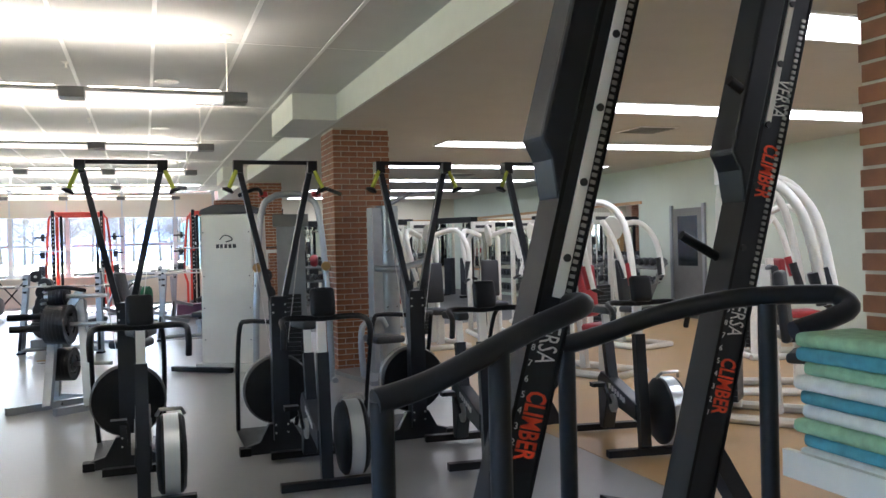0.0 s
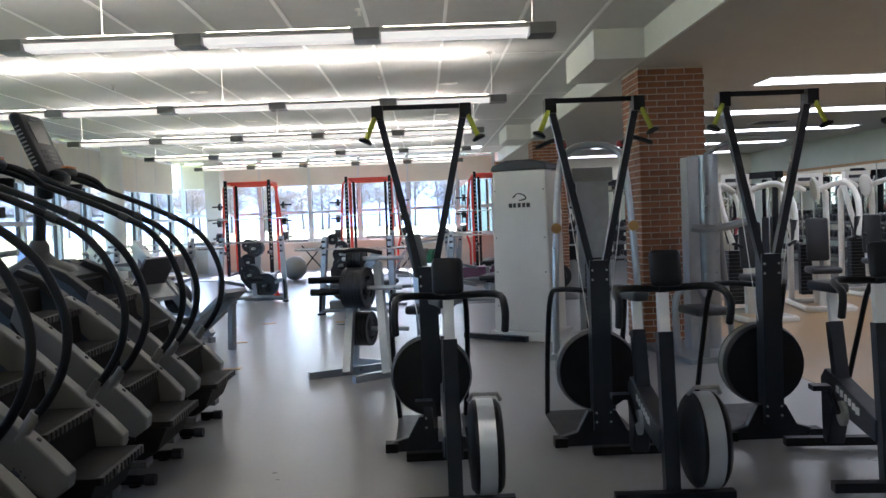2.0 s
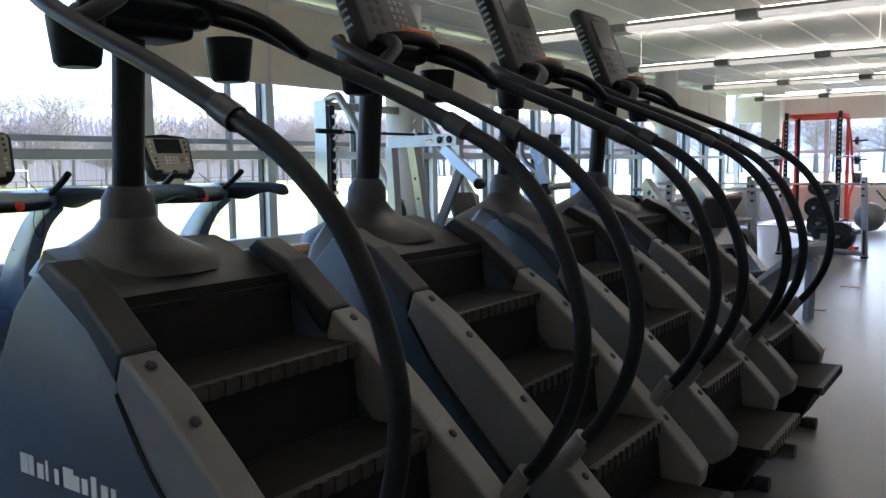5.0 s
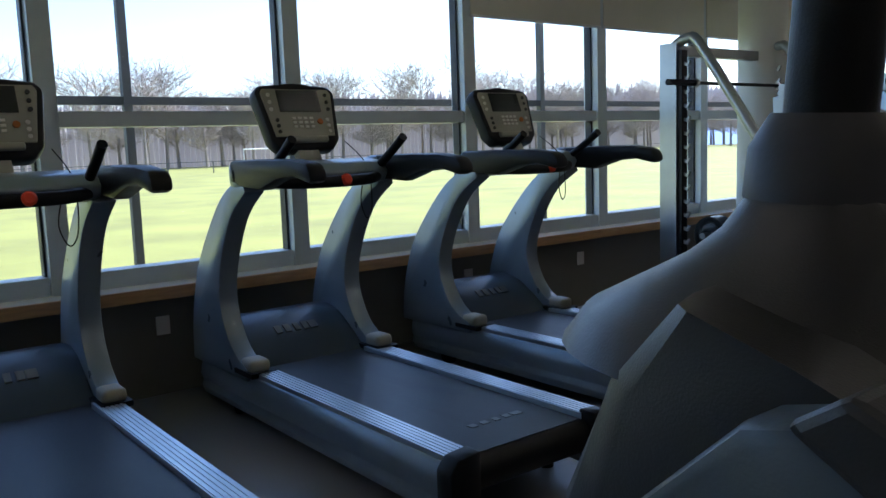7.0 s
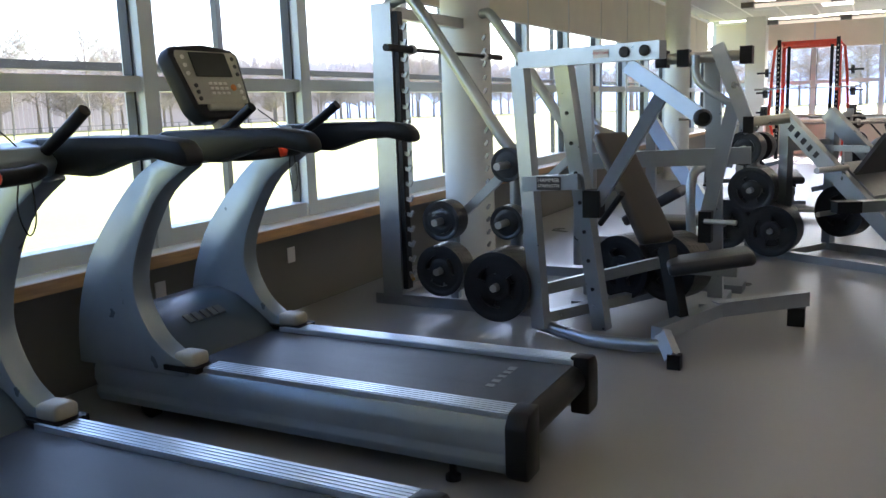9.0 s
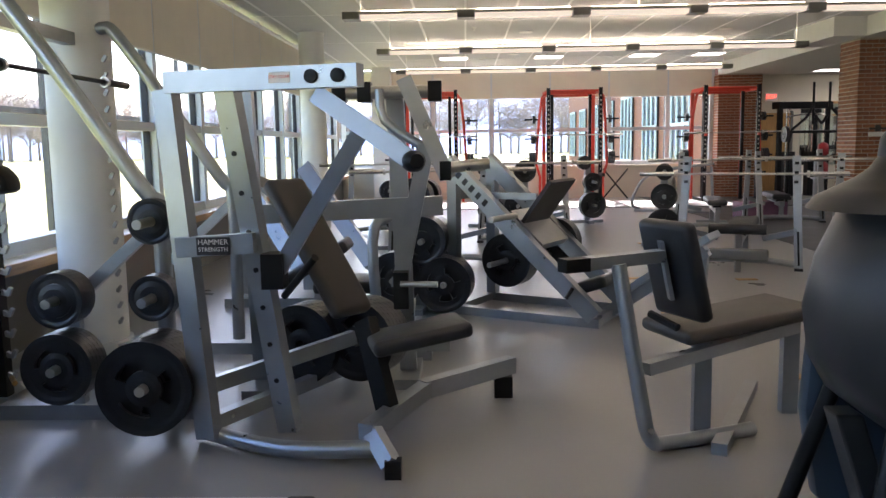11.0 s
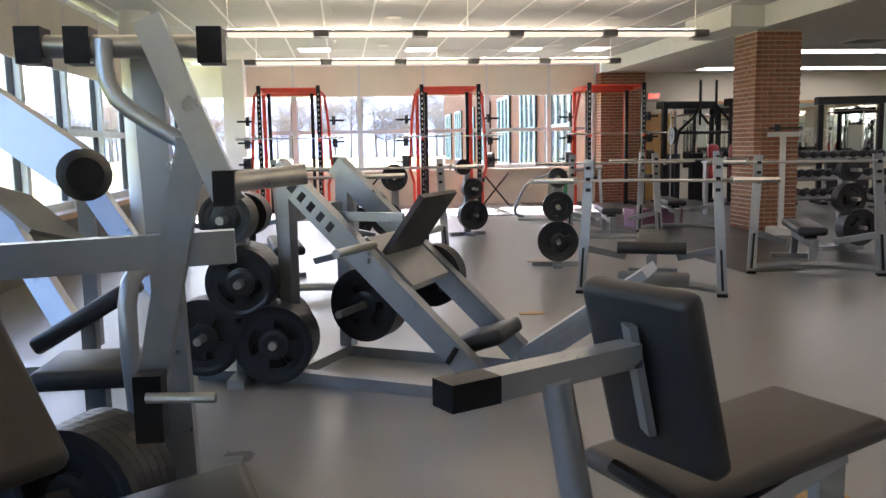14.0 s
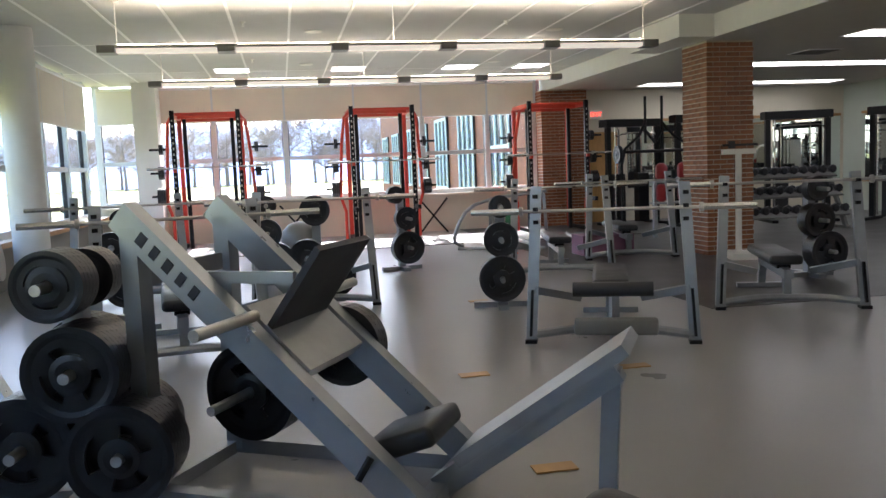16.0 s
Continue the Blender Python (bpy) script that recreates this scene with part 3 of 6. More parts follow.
        for k, w in enumerate((0.034, 0.022, 0.028, 0.01, 0.018, 0.042, 0.028, 0.024, 0.02, 0.026, 0.018)):
            x = 1.3 - 0.038 * k
            box(bm, x - w, s * 0.3625, 0.725, x, s * 0.3645, 0.775 if k in (0, 1, 3, 5, 8) else 0.762)
        part("lettering", bm, M_LABEL, t, "pale lettering bars")
    return t


def swell(outline, x0, rings):
    """An outline in x and z, drawn out along y, its part past x0 scaled at each ring."""
    bm = B()
    loops = [[bm.verts.new((x if x < x0 else x0 + (x - x0) * k, y, z)) for x, z in outline] for y, k in rings]
    n = len(outline)
    for a, b in zip(loops, loops[1:]):
        for i in range(n):
            bm.faces.new((a[i], b[i], b[(i + 1) % n], a[(i + 1) % n]))
    bm.faces.new(loops[0])
    bm.faces.new(loops[-1][::-1])
    bmesh.ops.recalc_face_normals(bm, faces=bm.faces[:])
    return bm


def hexa_riser(x, z):
    """The sloped back of one tread, up to the nose of the next."""
    bm = B()
    beam(bm, (x + 0.245, 0, z - 0.02), (x + 0.262, 0, z + 0.178), 0.555, 0.02)
    return bm


M_NOSE = mat("scuffed_step_edge", (0.034, 0.031, 0.027), 0.5, vary=0.6, scale=30, bump=0.3, bump_scale=200)
M_AMBER = mat("amber_stop_bar", (0.55, 0.17, 0.02), 0.35, vary=0.1)
sc = stair_climber()
SC_M = [pose(-0.78, 4.78 + 1.036 * k, 0, 0, 0, 180) for k in range(4)]
sc.matrix_basis = SC_M[0]
for m in SC_M[1:]:
    copy_thing(sc, m)


# ---- treadmills ----
def treadmill():
    """Faces +x; rear end at x = 0."""
    t = thing("treadmill", "blue grey treadmill with black belt and silver ribbed side rails", "treadmill", "row of treadmills")
    part("belt", box(B(), 0.03, -0.285, 0.2, 1.72, 0.285, 0.298), M_BELT, t, "scuffed black running belt", 0.03)
    part("rear_roller", cyl(B(), (0.05, -0.3, 0.225), (0.05, 0.3, 0.225), 0.072, 24), M_BLACK, t, "", 0, True)
    outer = curve_pts([(2.29, 0, 0.27), (2.275, 0, 0.45), (2.22, 0, 0.64), (2.11, 0, 0.85), (1.87, 0, 1.11), (1.70, 0, 1.23), (1.52, 0, 1.29)], 4)
    inner = curve_pts([(1.48, 0, 1.22), (1.66, 0, 1.1), (1.79, 0, 0.92), (1.865, 0, 0.74), (1.865, 0, 0.6), (1.79, 0, 0.455), (1.69, 0, 0.375), (1.6, 0, 0.335), (1.6, 0, 0.27)], 4)
    shape = [(p.x, p.z) for p in outer + inner]
    f = Matrix(((0, 1, 0, 0), (1, 0, 0, 0), (0, 0, 1, 0), (0, 0, 0, 1)))
    for s in (-1, 1):
        r = part("side_rail", box(B(), 0.03, s * 0.29, 0.28, 1.64, s * 0.40, 0.318), M_RAIL, t, "silver ribbed foot rail", 0.006)
        for k in range(5):
            part("rib", box(B(), 0.04, s * (0.297 + 0.02 * k), 0.317, 1.62, s * (0.31 + 0.02 * k), 0.322), M_RAIL, r)
        part("side_skirt", prism(B(), [(s * 0.37, 0.305), (s * 0.405, 0.295), (s * 0.425, 0.25), (s * 0.432, 0.2), (s * 0.418, 0.165), (s * 0.43, 0.13), (s * 0.41, 0.085), (s * 0.34, 0.085), (s * 0.34, 0.28)], 0.04, 2.2, f), M_TREAD, t, "curved grey side skirt", 0.006, True)
        part("end_cap", prism(B(), [(s * 0.295, 0.335), (s * 0.40, 0.325), (s * 0.438, 0.28), (s * 0.438, 0.1), (s * 0.42, 0.07), (s * 0.30, 0.07)], -0.04, 0.05, f), M_BLACK, t, "black rear end cap", 0.014, True)
        part("upright", prism(B(), shape, s * 0.325, s * 0.432), M_TREAD, t, "curved blue grey upright", 0.02, True)
        part("upright_foot", pad(B(), Matrix.Translation((1.61, s * 0.372, 0.348)), 0.13, 0.11, 0.07, 0.025), M_GREYP, t, "grey upright foot cap", 0, True)
        part("foot_base", box(B(), 1.52, s * 0.30, 0.30, 1.72, s * 0.44, 0.325), M_BLACK, t, "", 0.008)
        bm = B()
        prism(bm, [(1.62, 1.25), (1.62, 1.37), (1.3, 1.375), (1.0, 1.372), (0.86, 1.355), (0.83, 1.32), (0.82, 1.275), (0.86, 1.27), (0.98, 1.295), (1.12, 1.285), (1.3, 1.235)], s * 0.355, s * 0.445)
        part("arm", bm, M_BLACK, t, "black padded side arm", 0.022, True)
        part("grip", tube(B(), [(1.42, s * 0.31, 1.33), (1.30, s * 0.31, 1.40), (1.21, s * 0.31, 1.46)], 0.022, 12), M_BLACK, t, "black angled pulse grip", 0, True)
        part("arm_cap", pad(B(), Matrix.Translation((1.58, s * 0.39, 1.30)), 0.14, 0.11, 0.14, 0.04), M_TREAD, t, "blue grey rounded shoulder", 0, True)
    # the hood's shade is put into its colour, darker than the skirts
    part("motor_hood", prism(B(), [(1.66, 0.27), (1.70, 0.315), (1.80, 0.39), (1.94, 0.475), (2.06, 0.51), (2.2, 0.5), (2.3, 0.42), (2.34, 0.27), (2.33, 0.1), (1.66, 0.1)], -0.33, 0.33), M_BLUEGREY, t, "motor cover with its shade put in as dark blue grey", 0.02, True)
    part("crossbar", prism(B(), [(1.42, 1.29), (1.48, 1.345), (1.6, 1.36), (1.72, 1.31), (1.7, 1.25), (1.55, 1.22), (1.45, 1.24)], -0.36, 0.36), M_TREAD, t, "grey handlebar crosspiece", 0.015, True)
    part("crossbar_front", tube(B(), [(1.5, -0.34, 1.27), (1.40, -0.22, 1.255), (1.385, 0, 1.25), (1.40, 0.22, 1.255), (1.5, 0.34, 1.27)], 0.03, 12, 4), M_BLACK, t, "black front grip", 0, True)
    part("stop_button", lathe(B(), [(0.03, 0), (0.03, 0.02), (0.02, 0.03)], (1.372, -0.06, 1.255), (-1, 0, 0.2), 14), M_ORANGE, t, "red stop button")
    cm = Matrix.Translation((1.72, 0, 1.565)) @ Euler((0, radians(22), 0)).to_matrix().to_4x4()
    part("console_neck", beam(B(), (1.58, 0, 1.30), (1.68, 0, 1.45), 0.12, 0.05), M_GREYP, t, "", 0.01)
    con = part("console", prism(B(), [(-0.235, 0.14), (-0.205, 0.18), (0, 0.2), (0.205, 0.18), (0.235, 0.14), (0.2, -0.13), (0.15, -0.185), (-0.15, -0.185), (-0.2, -0.13)], -0.045, 0.045, cm @ Matrix.Rotation(radians(90), 4, "Z")), M_BLACK, t, "black rimmed grey display console", 0.022, True)
    part("face", prism(B(), [(-0.205, 0.13), (-0.19, 0.155), (0.19, 0.155), (0.205, 0.13), (0.17, -0.11), (-0.17, -0.11)], 0.038, 0.05, cm @ Matrix.Rotation(radians(90), 4, "Z")), M_GREYP, con, "olive grey control face", 0.003)
    part("screen", cbox(B(), (-0.053, 0, 0.085), (0.01, 0.235, 0.12), cm), M_SCREEN, con, "dark display screen", 0.003)
    for i in range(3):
        for j in range(4):
            part("key", cbox(B(), (-0.053, -0.05 + 0.033 * j, -0.01 - 0.024 * i), (0.006, 0.02, 0.012), cm), M_LABEL, con)
    for s in (-1, 1):
        for i in range(3):
            for y, z in ((s * 0.165, 0.12 - 0.04 * i), (s * 0.145, -0.02 - 0.032 * i)):
                part("button", cyl(B(), cm @ V((-0.05, y, z)), cm @ V((-0.056, y, z)), 0.0105, 8), M_LABEL if y * z > 0 else M_BODY, con)
    part("start_button", cyl(B(), cm @ V((-0.05, -0.1, -0.03)), cm @ V((-0.057, -0.1, -0.03)), 0.016, 10), M_AMBER, con)
    part("ledge", pad(B(), cm @ Matrix.Translation((-0.055, 0, -0.13)), 0.03, 0.24, 0.035, 0.012), M_GREYP, con, "grey reading ledge", 0, True)
    part("safety_cord", tube(B(), [(1.62, -0.22, 1.45), (1.48, -0.26, 1.32), (1.43, -0.25, 1.12), (1.42, -0.21, 1.05), (1.41, -0.17, 1.14), (1.42, -0.2, 1.27)], 0.003, 6, 6), M_BLACK, t, "thin black safety cord")
    bm = B()
    for k, w in enumerate((0.05, 0.035, 0.03, 0.035, 0.035)):
        beam(bm, (1.85, -0.13 + 0.055 * k + w / 2, 0.4265), (1.90, -0.13 + 0.055 * k + w / 2, 0.457), w, 0.008)
        box(bm, 0.24, -0.17 + 0.06 * k, 0.298, 0.275, -0.17 + 0.06 * k + w, 0.3005)
    part("lettering", bm, M_GUARD, t, "pale lettering bars")
    for s in (-1, 1):
        part("wheel", cyl(B(), (1.95, s * 0.3, 0.055), (1.95, s * 0.34, 0.055), 0.055, 14), M_BLACK, t)
        part("foot", lathe(B(), [(0.032, 0), (0.032, 0.02), (0.015, 0.03), (0.015, 0.12)], (0.3, s * 0.36, 0), (0, 0, 1), 10), M_BLACK, t, "black levelling foot")
    return t


M_BELT = mat("running_belt", (0.016, 0.017, 0.02), 0.42, vary=0.35, scale=5, bump=0.12, bump_scale=400, stretch=(0.4, 3, 1), spec=0.4)
tm = treadmill()
TM_M = [pose(-3.88, 7.53 - 1.45 * k, 0, 0, 0, 180) for k in range(5)]
tm.matrix_basis = TM_M[0]
for m in TM_M[1:]:
    copy_thing(tm, m)


# ---- ski machines and flywheel bikes ----
def ski_machine():
    """Faces the camera (-y); centre of the stand at the origin."""
    t = thing("ski_machine", "black upright ski machine with V shaped arms and round flywheel", "ski machine", "row of ski machines")
    part("platform", box(B(), -0.25, -0.05, 0.012, 0.25, 0.75, 0.035), M_BLACK, t, "black stand platform", 0.006)
    bm = B()
    prism(bm, [(-0.3, 0.0), (0.3, 0.0), (0.3, 0.05), (0.16, 0.09), (0.09, 0.22), (-0.09, 0.22), (-0.16, 0.09), (-0.3, 0.05)], -0.07, -0.01)
    part("foot_plate", bm, M_NAVY, t, "dark flared foot bracket", 0.006)
    part("column", box(B(), -0.06, -0.11, 0.1, 0.06, 0.0, 1.18), M_NAVY, t, "dark slate column", 0.01)
    for s in (-1, 1):
        part("arm", beam(B(), (s * 0.035, -0.06, 1.1), (s * 0.265, -0.06, 2.14), 0.05, 0.042, (0, 1, 0)), M_NAVY, t, "dark V shaped arm", 0.008)
        pl = part("pulley", cbox(B(), (s * 0.275, -0.08, 2.15), (0.07, 0.1, 0.09)), M_BLACK, t, "black pulley head", 0.015)
        part("handle", tube(B(), [(s * 0.29, -0.12, 2.12), (s * 0.35, -0.13, 1.98)], 0.016, 8), M_YELLOW, pl, "lime green handle")
        part("handle_end", lathe(B(), [(0.02, 0), (0.045, 0.015), (0.04, 0.03)], (s * 0.345, -0.13, 1.99), (s * 0.4, 0, -0.9), 12), M_BLACK, pl)
        part("rear_rail", tube(B(), [(s * 0.24, 0.7, 0.03), (s * 0.26, 0.45, 0.55), (s * 0.25, 0.3, 0.92), (s * 0.2, 0.18, 0.98), (s * 0.05, 0.02, 0.98)], 0.018, 8, 4), M_BLACK, t, "black curved support rail", 0, True)
        part("rope", cyl(B(), (s * 0.25, -0.05, 2.12), (s * 0.06, -0.03, 0.75), 0.003, 5), M_LABEL, t, "pale drive cord")
    part("top_bar", box(B(), -0.28, -0.075, 2.17, 0.28, -0.055, 2.20), M_BLACK, t, "thin black top bar", 0.004)
    fw = part("flywheel", lathe(B(), [(0.1, 0), (0.25, 0.015), (0.262, 0.05), (0.262, 0.15), (0.25, 0.185), (0.1, 0.2)], (0, 0.0, 0.46), (0, 1, 0), 36), M_BLACK, t, "black round flywheel housing", 0, True)
    part("rim_band", lathe(B(), [(0.263, 0), (0.266, 0.0), (0.266, 0.06), (0.263, 0.06)], (0, 0.06, 0.46), (0, 1, 0), 36), M_GUARD, fw, "perforated grey rim", 0, True)
    bm = B()
    for k in range(4):
        for s in (-1, 1):
            cyl(bm, (s * 0.045, -0.115, 1.12 - 0.9 * (k > 1) - 0.06 * (k % 2)), (s * 0.045, -0.109, 1.12 - 0.9 * (k > 1) - 0.06 * (k % 2)), 0.008, 6)
    part("bolts", bm, M_STEEL, t)
    for s in (-1, 1):
        part("foot", cbox(B(), (s * 0.27, -0.05, 0.03), (0.08, 0.09, 0.058)), M_BLACK, t, "", 0.01)
    return t


def flywheel_bike():
    """Faces -y; centre at the origin."""
    t = thing("exercise_bike", "dark slate flywheel bike with white seat posts and silver ringed fan", "exercise bike", "row of flywheel bikes")
    part("front_foot", box(B(), -0.3, -0.06, 0.02, 0.3, 0.0, 0.07), M_BLACK, t, "black front foot bar", 0.012)
    part("rear_foot", box(B(), -0.27, 0.78, 0.02, 0.27, 0.84, 0.07), M_BLACK, t, "black rear foot bar", 0.012)
    part("front_post", beam(B(), (0, 0.02, 0.05), (0, 0.1, 0.86), 0.075, 0.07, (1, 0, 0)), M_NAVY, t, "dark slate front post", 0.008)
    st = part("stem", beam(B(), (0, 0.1, 0.84), (0, 0.12, 1.06), 0.055, 0.05, (1, 0, 0)), M_LABEL, t, "white height stem", 0.006)
    bm = B()
    prism(bm, [(0.06, 0.24), (0.06, 0.36), (0.75, 0.5), (0.82, 0.44), (0.8, 0.05), (0.72, 0.05), (0.62, 0.3)], -0.05, 0.05, Matrix(((0, 1, 0, 0), (1, 0, 0, 0), (0, 0, 1, 0), (0, 0, 0, 1))))
    body = part("frame_beam", bm, M_NAVY, t, "dark slate main beam", 0.008)
    bm = B()
    for k, w in enumerate((0.05, 0.04, 0.04, 0.035, 0.04, 0.045)):
        for s in (-1, 1):
            box(bm, s * 0.052, 0.25 + 0.055 * k, 0.335 + 0.012 * k, s * 0.054, 0.25 + 0.055 * k + w, 0.375 + 0.012 * k)
    tagged(part("lettering", bm, M_LABEL, body, "pale lettering bars"), "pale lettering bars", kind="stuff")
    part("seat_tube", beam(B(), (0, 0.6, 0.35), (0, 0.72, 0.78), 0.075, 0.07, (1, 0, 0)), M_NAVY, t, "dark seat tube", 0.008)
    part("seat_post", beam(B(), (0, 0.71, 0.77), (0, 0.75, 0.95), 0.05, 0.045, (1, 0, 0)), M_LABEL, t, "white seat post", 0.006)
    bm = B()
    prism(bm, [(-0.045, 0.6), (0.045, 0.6), (0.07, 0.74), (0.11, 0.86), (0.0, 0.9), (-0.11, 0.86), (-0.07, 0.74)], 0.96, 1.02, Matrix(((1, 0, 0, 0), (0, 0, 1, 0), (0, 1, 0, 0), (0, 0, 0, 1))))
    part("saddle", bm, M_VINYL, t, "black saddle", 0.018, True)
    fm = Matrix.Translation((0.19, -0.03, 0))
    fw = part("fan_housing", lathe(B(), [(0.08, 0), (0.21, 0.01), (0.235, 0.03), (0.235, 0.15), (0.21, 0.17), (0.08, 0.18)], (0.07, 0.0, 0.32), (1, 0, 0), 32), M_BLACK, t, "black fan housing", 0, True)
    part("fan_ring", lathe(B(), [(0.236, 0), (0.240, 0.0), (0.240, 0.085), (0.236, 0.085)], (0.117, 0, 0.32), (1, 0, 0), 32), M_RAIL, fw, "silver perforated fan ring", 0, True)
    part("carry_grip", tube(B(), [(0.08, -0.02, 0.56), (0.1, -0.06, 0.6), (0.22, -0.06, 0.6), (0.24, -0.02, 0.56)], 0.012, 8), M_STEEL, fw, "silver carry grip")
    part("handlebar", tube(B(), [(-0.27, -0.1, 0.92), (-0.27, -0.12, 1.04), (-0.24, 0.05, 1.09), (0, 0.12, 1.08), (0.24, 0.05, 1.09), (0.27, -0.12, 1.04), (0.27, -0.1, 0.92)], 0.019, 10, 4), M_BLACK, t, "black curved handlebar", 0, True)
    part("monitor", pad(B(), Matrix.Translation((0, 0.04, 1.19)) @ Matrix.Rotation(radians(-14), 4, "X"), 0.16, 0.06, 0.19, 0.028), M_BLACK, t, "black performance monitor", 0, True)
    part("monitor_arm", beam(B(), (0, 0.12, 1.07), (0, 0.06, 1.16), 0.04, 0.04), M_BLACK, t)
    cr = part("crank", lathe(B(), [(0.07, 0), (0.07, 0.02)], (-0.075, 0.45, 0.3), (1, 0, 0), 18), M_STEEL, t, "steel crank disc")
    for s in (-1, 1):
        part("pedal_arm", beam(B(), (s * 0.085, 0.45, 0.3), (s * 0.1, 0.45 - s * 0.1, 0.3 - s * 0.13), 0.02, 0.03, (1, 0, 0)), M_BLACK, t)
        part("pedal", cbox(B(), (s * 0.15, 0.45 - s * 0.1, 0.3 - s * 0.13), (0.1, 0.08, 0.03)), M_BLACK, t, "black pedal", 0.006)
    return t


ski = ski_machine()
ski.matrix_basis = pose(0.70, 7.12, 0)
for k in range(1, 4):
    copy_thing(ski, pose(0.70 + 1.075 * k, 7.10 - 0.03 * k, 0))
bike = flywheel_bike()
bike.matrix_basis = pose(0.80, 5.98, 0, 0, 0, 0)
for k, (x, y, a) in enumerate(((1.90, 5.93, -2), (3.02, 5.93, -6), (4.15, 5.75, -10))):
    copy_thing(bike, pose(x, y, 0, 0, 0, a))


# ---- climbing machines ----
def climber_machine(m, marked):
    """A rail that leans towards +x; the user stands on the -x side. Foot of the rail at the origin."""
    t = thing("vertical_climber", "black leaning vertical climber with red lettering on its side", "climber", "vertical climbers", m)
    lean = Matrix.Rotation(radians(15.3), 4, "Y")
    rail = part("rail", box(B(), -0.052, -0.06, 0.05, 0.056, 0.06, 2.95, lean), M_NAVY, t, "dark slate leaning rail", 0.008)
    part("rail_edge", box(B(), -0.066, -0.07, 0.05, -0.053, 0.07, 2.95, lean), M_BLACK, rail, "black rail edge", 0.003)
    part("rail_edge", box(B(), 0.057, -0.066, 0.05, 0.066, 0.066, 2.95, lean), M_BLACK, rail, "black rail edge", 0.003)
    if not marked:
        part("track", box(B(), -0.012, -0.068, 1.42, 0.026, -0.0605, 2.9, lean), M_LABEL, rail, "white slotted track", 0.002)
    else:
        part("track", box(B(), -0.045, -0.068, 2.05, -0.02, -0.0605, 2.9, lean), M_LABEL, rail, "white slotted track", 0.002)
    bm = B()
    for k in range(46):
        box(bm, 0.034, -0.067, 1.42 + 0.024 * k, 0.05, -0.0605, 1.432 + 0.024 * k, lean)
    tagged(part("drive_chain", bm, M_STEEL, rail), kind="stuff")
    for k in range(6):
        u = 0.007 if not marked else -0.033
        part("bolt", cyl(B(), lean @ V((u, -0.074, 1.55 + 0.25 * k)), lean @ V((u, -0.066, 1.55 + 0.25 * k)), 0.013, 12), M_GASKET, rail, "black bolt head")
    part("cover", prism(B(), [(-0.067, 1.72), (-0.12, 1.84), (-0.175, 1.9), (-0.175, 2.85), (-0.067, 2.9)], -0.075, 0.075, lean), M_NAVY, t, "boxy dark chain cover", 0.012)
    part("rear_leg", beam(B(), lean @ V((0.06, 0, 0.75)), (0.66, 0, 0.05), 0.09, 0.07), M_NAVY, t, "dark rear brace", 0.008)
    part("base", box(B(), 0.6, -0.3, 0.0, 0.7, 0.3, 0.06), M_NAVY, t, "dark base bar", 0.01)
    part("base_rail", box(B(), -0.3, -0.05, 0.0, 0.62, 0.05, 0.05), M_NAVY, t, "", 0.008)
    part("front_base", box(B(), -0.35, -0.35, 0.0, -0.27, 0.35, 0.06), M_NAVY, t, "", 0.01)
    turn = Euler((radians(90), radians(90), 0)).to_matrix().to_4x4() @ Matrix.Diagonal((0.82, 1.45, 1, 1))
    words = [("CLIMBER", 1.01, M_ORANGE), ("VERSA", 1.285, M_LABEL)]
    if marked:
        words += [("CLIMBER", 1.87, M_ORANGE), ("VERSA", 2.17, M_LABEL)]
    for word, z, mt in words:
        text_part("lettering", word, 0.068, mt, lean @ Matrix.Translation((0.008, -0.0615, z)) @ turn, rail, "block lettering down the rail", 0.0015 if mt == M_ORANGE else 0.0)
    for k in range(10):
        text_part("scale_number", str(k + 1), 0.03, M_LABEL, lean @ Matrix.Translation((-0.038, -0.0615, 0.9 + 0.05 * k)) @ Euler((radians(90), 0, 0)).to_matrix().to_4x4(), rail)
    for s, z in ((-1, 2.12 if marked else 2.75), (1, 1.5 if marked else 2.8)):
        part("handle", tube(B(), [lean @ V((-0.04, s * 0.04, z)), lean @ V((-0.24, s * 0.05, z + 0.05))], 0.02, 10), M_BLACK, t, "black grip handle", 0, True)
        part("pedal", box(B(), -0.3, s * 0.02, 0.35 + 0.1 * s, -0.07, s * 0.14, 0.39 + 0.1 * s, lean), M_BLACK, t, "black foot pedal", 0.01)
    return t


climber_machine(pose(1.685, 3.13, 0), False)
climber_machine(pose(2.652, 3.42, 0), True)
for pts, posts in ((((1.38, 2.76, 1.15), (1.56, 2.79, 1.19), (1.85, 2.86, 1.29), (2.07, 2.92, 1.35), (2.1, 3.05, 1.35)), ((1.40, 2.77, 1.15), (1.76, 2.84, 1.25))),
                   (((2.23, 3.36, 1.17), (2.37, 3.31, 1.21), (2.57, 3.23, 1.28), (2.81, 3.12, 1.33), (3.05, 2.99, 1.34), (3.1, 2.95, 1.33), (3.06, 2.88, 1.29), (2.85, 2.9, 1.23)), ((2.25, 3.36, 1.17), (2.89, 3.07, 1.31)))):
    r = thing("climber_rail", "thick black padded hand rail on round posts beside a climber", "hand rail", "climber side rails")
    part("bar", tube(B(), pts, 0.034, 12, 6), M_NAVY, r, "dark padded rail bar", 0, True)
    for x, y, z in posts:
        part("post", cyl(B(), (x, y, 0), (x, y, z), 0.032, 14), M_NAVY, r, "dark round post", 0, True)
        part("post_foot", lathe(B(), [(0.07, 0), (0.07, 0.012), (0.035, 0.02)], (x, y, 0), (0, 0, 1), 16), M_BLACK, r)


# ---- weight plates and bars ----
PLATES = {}


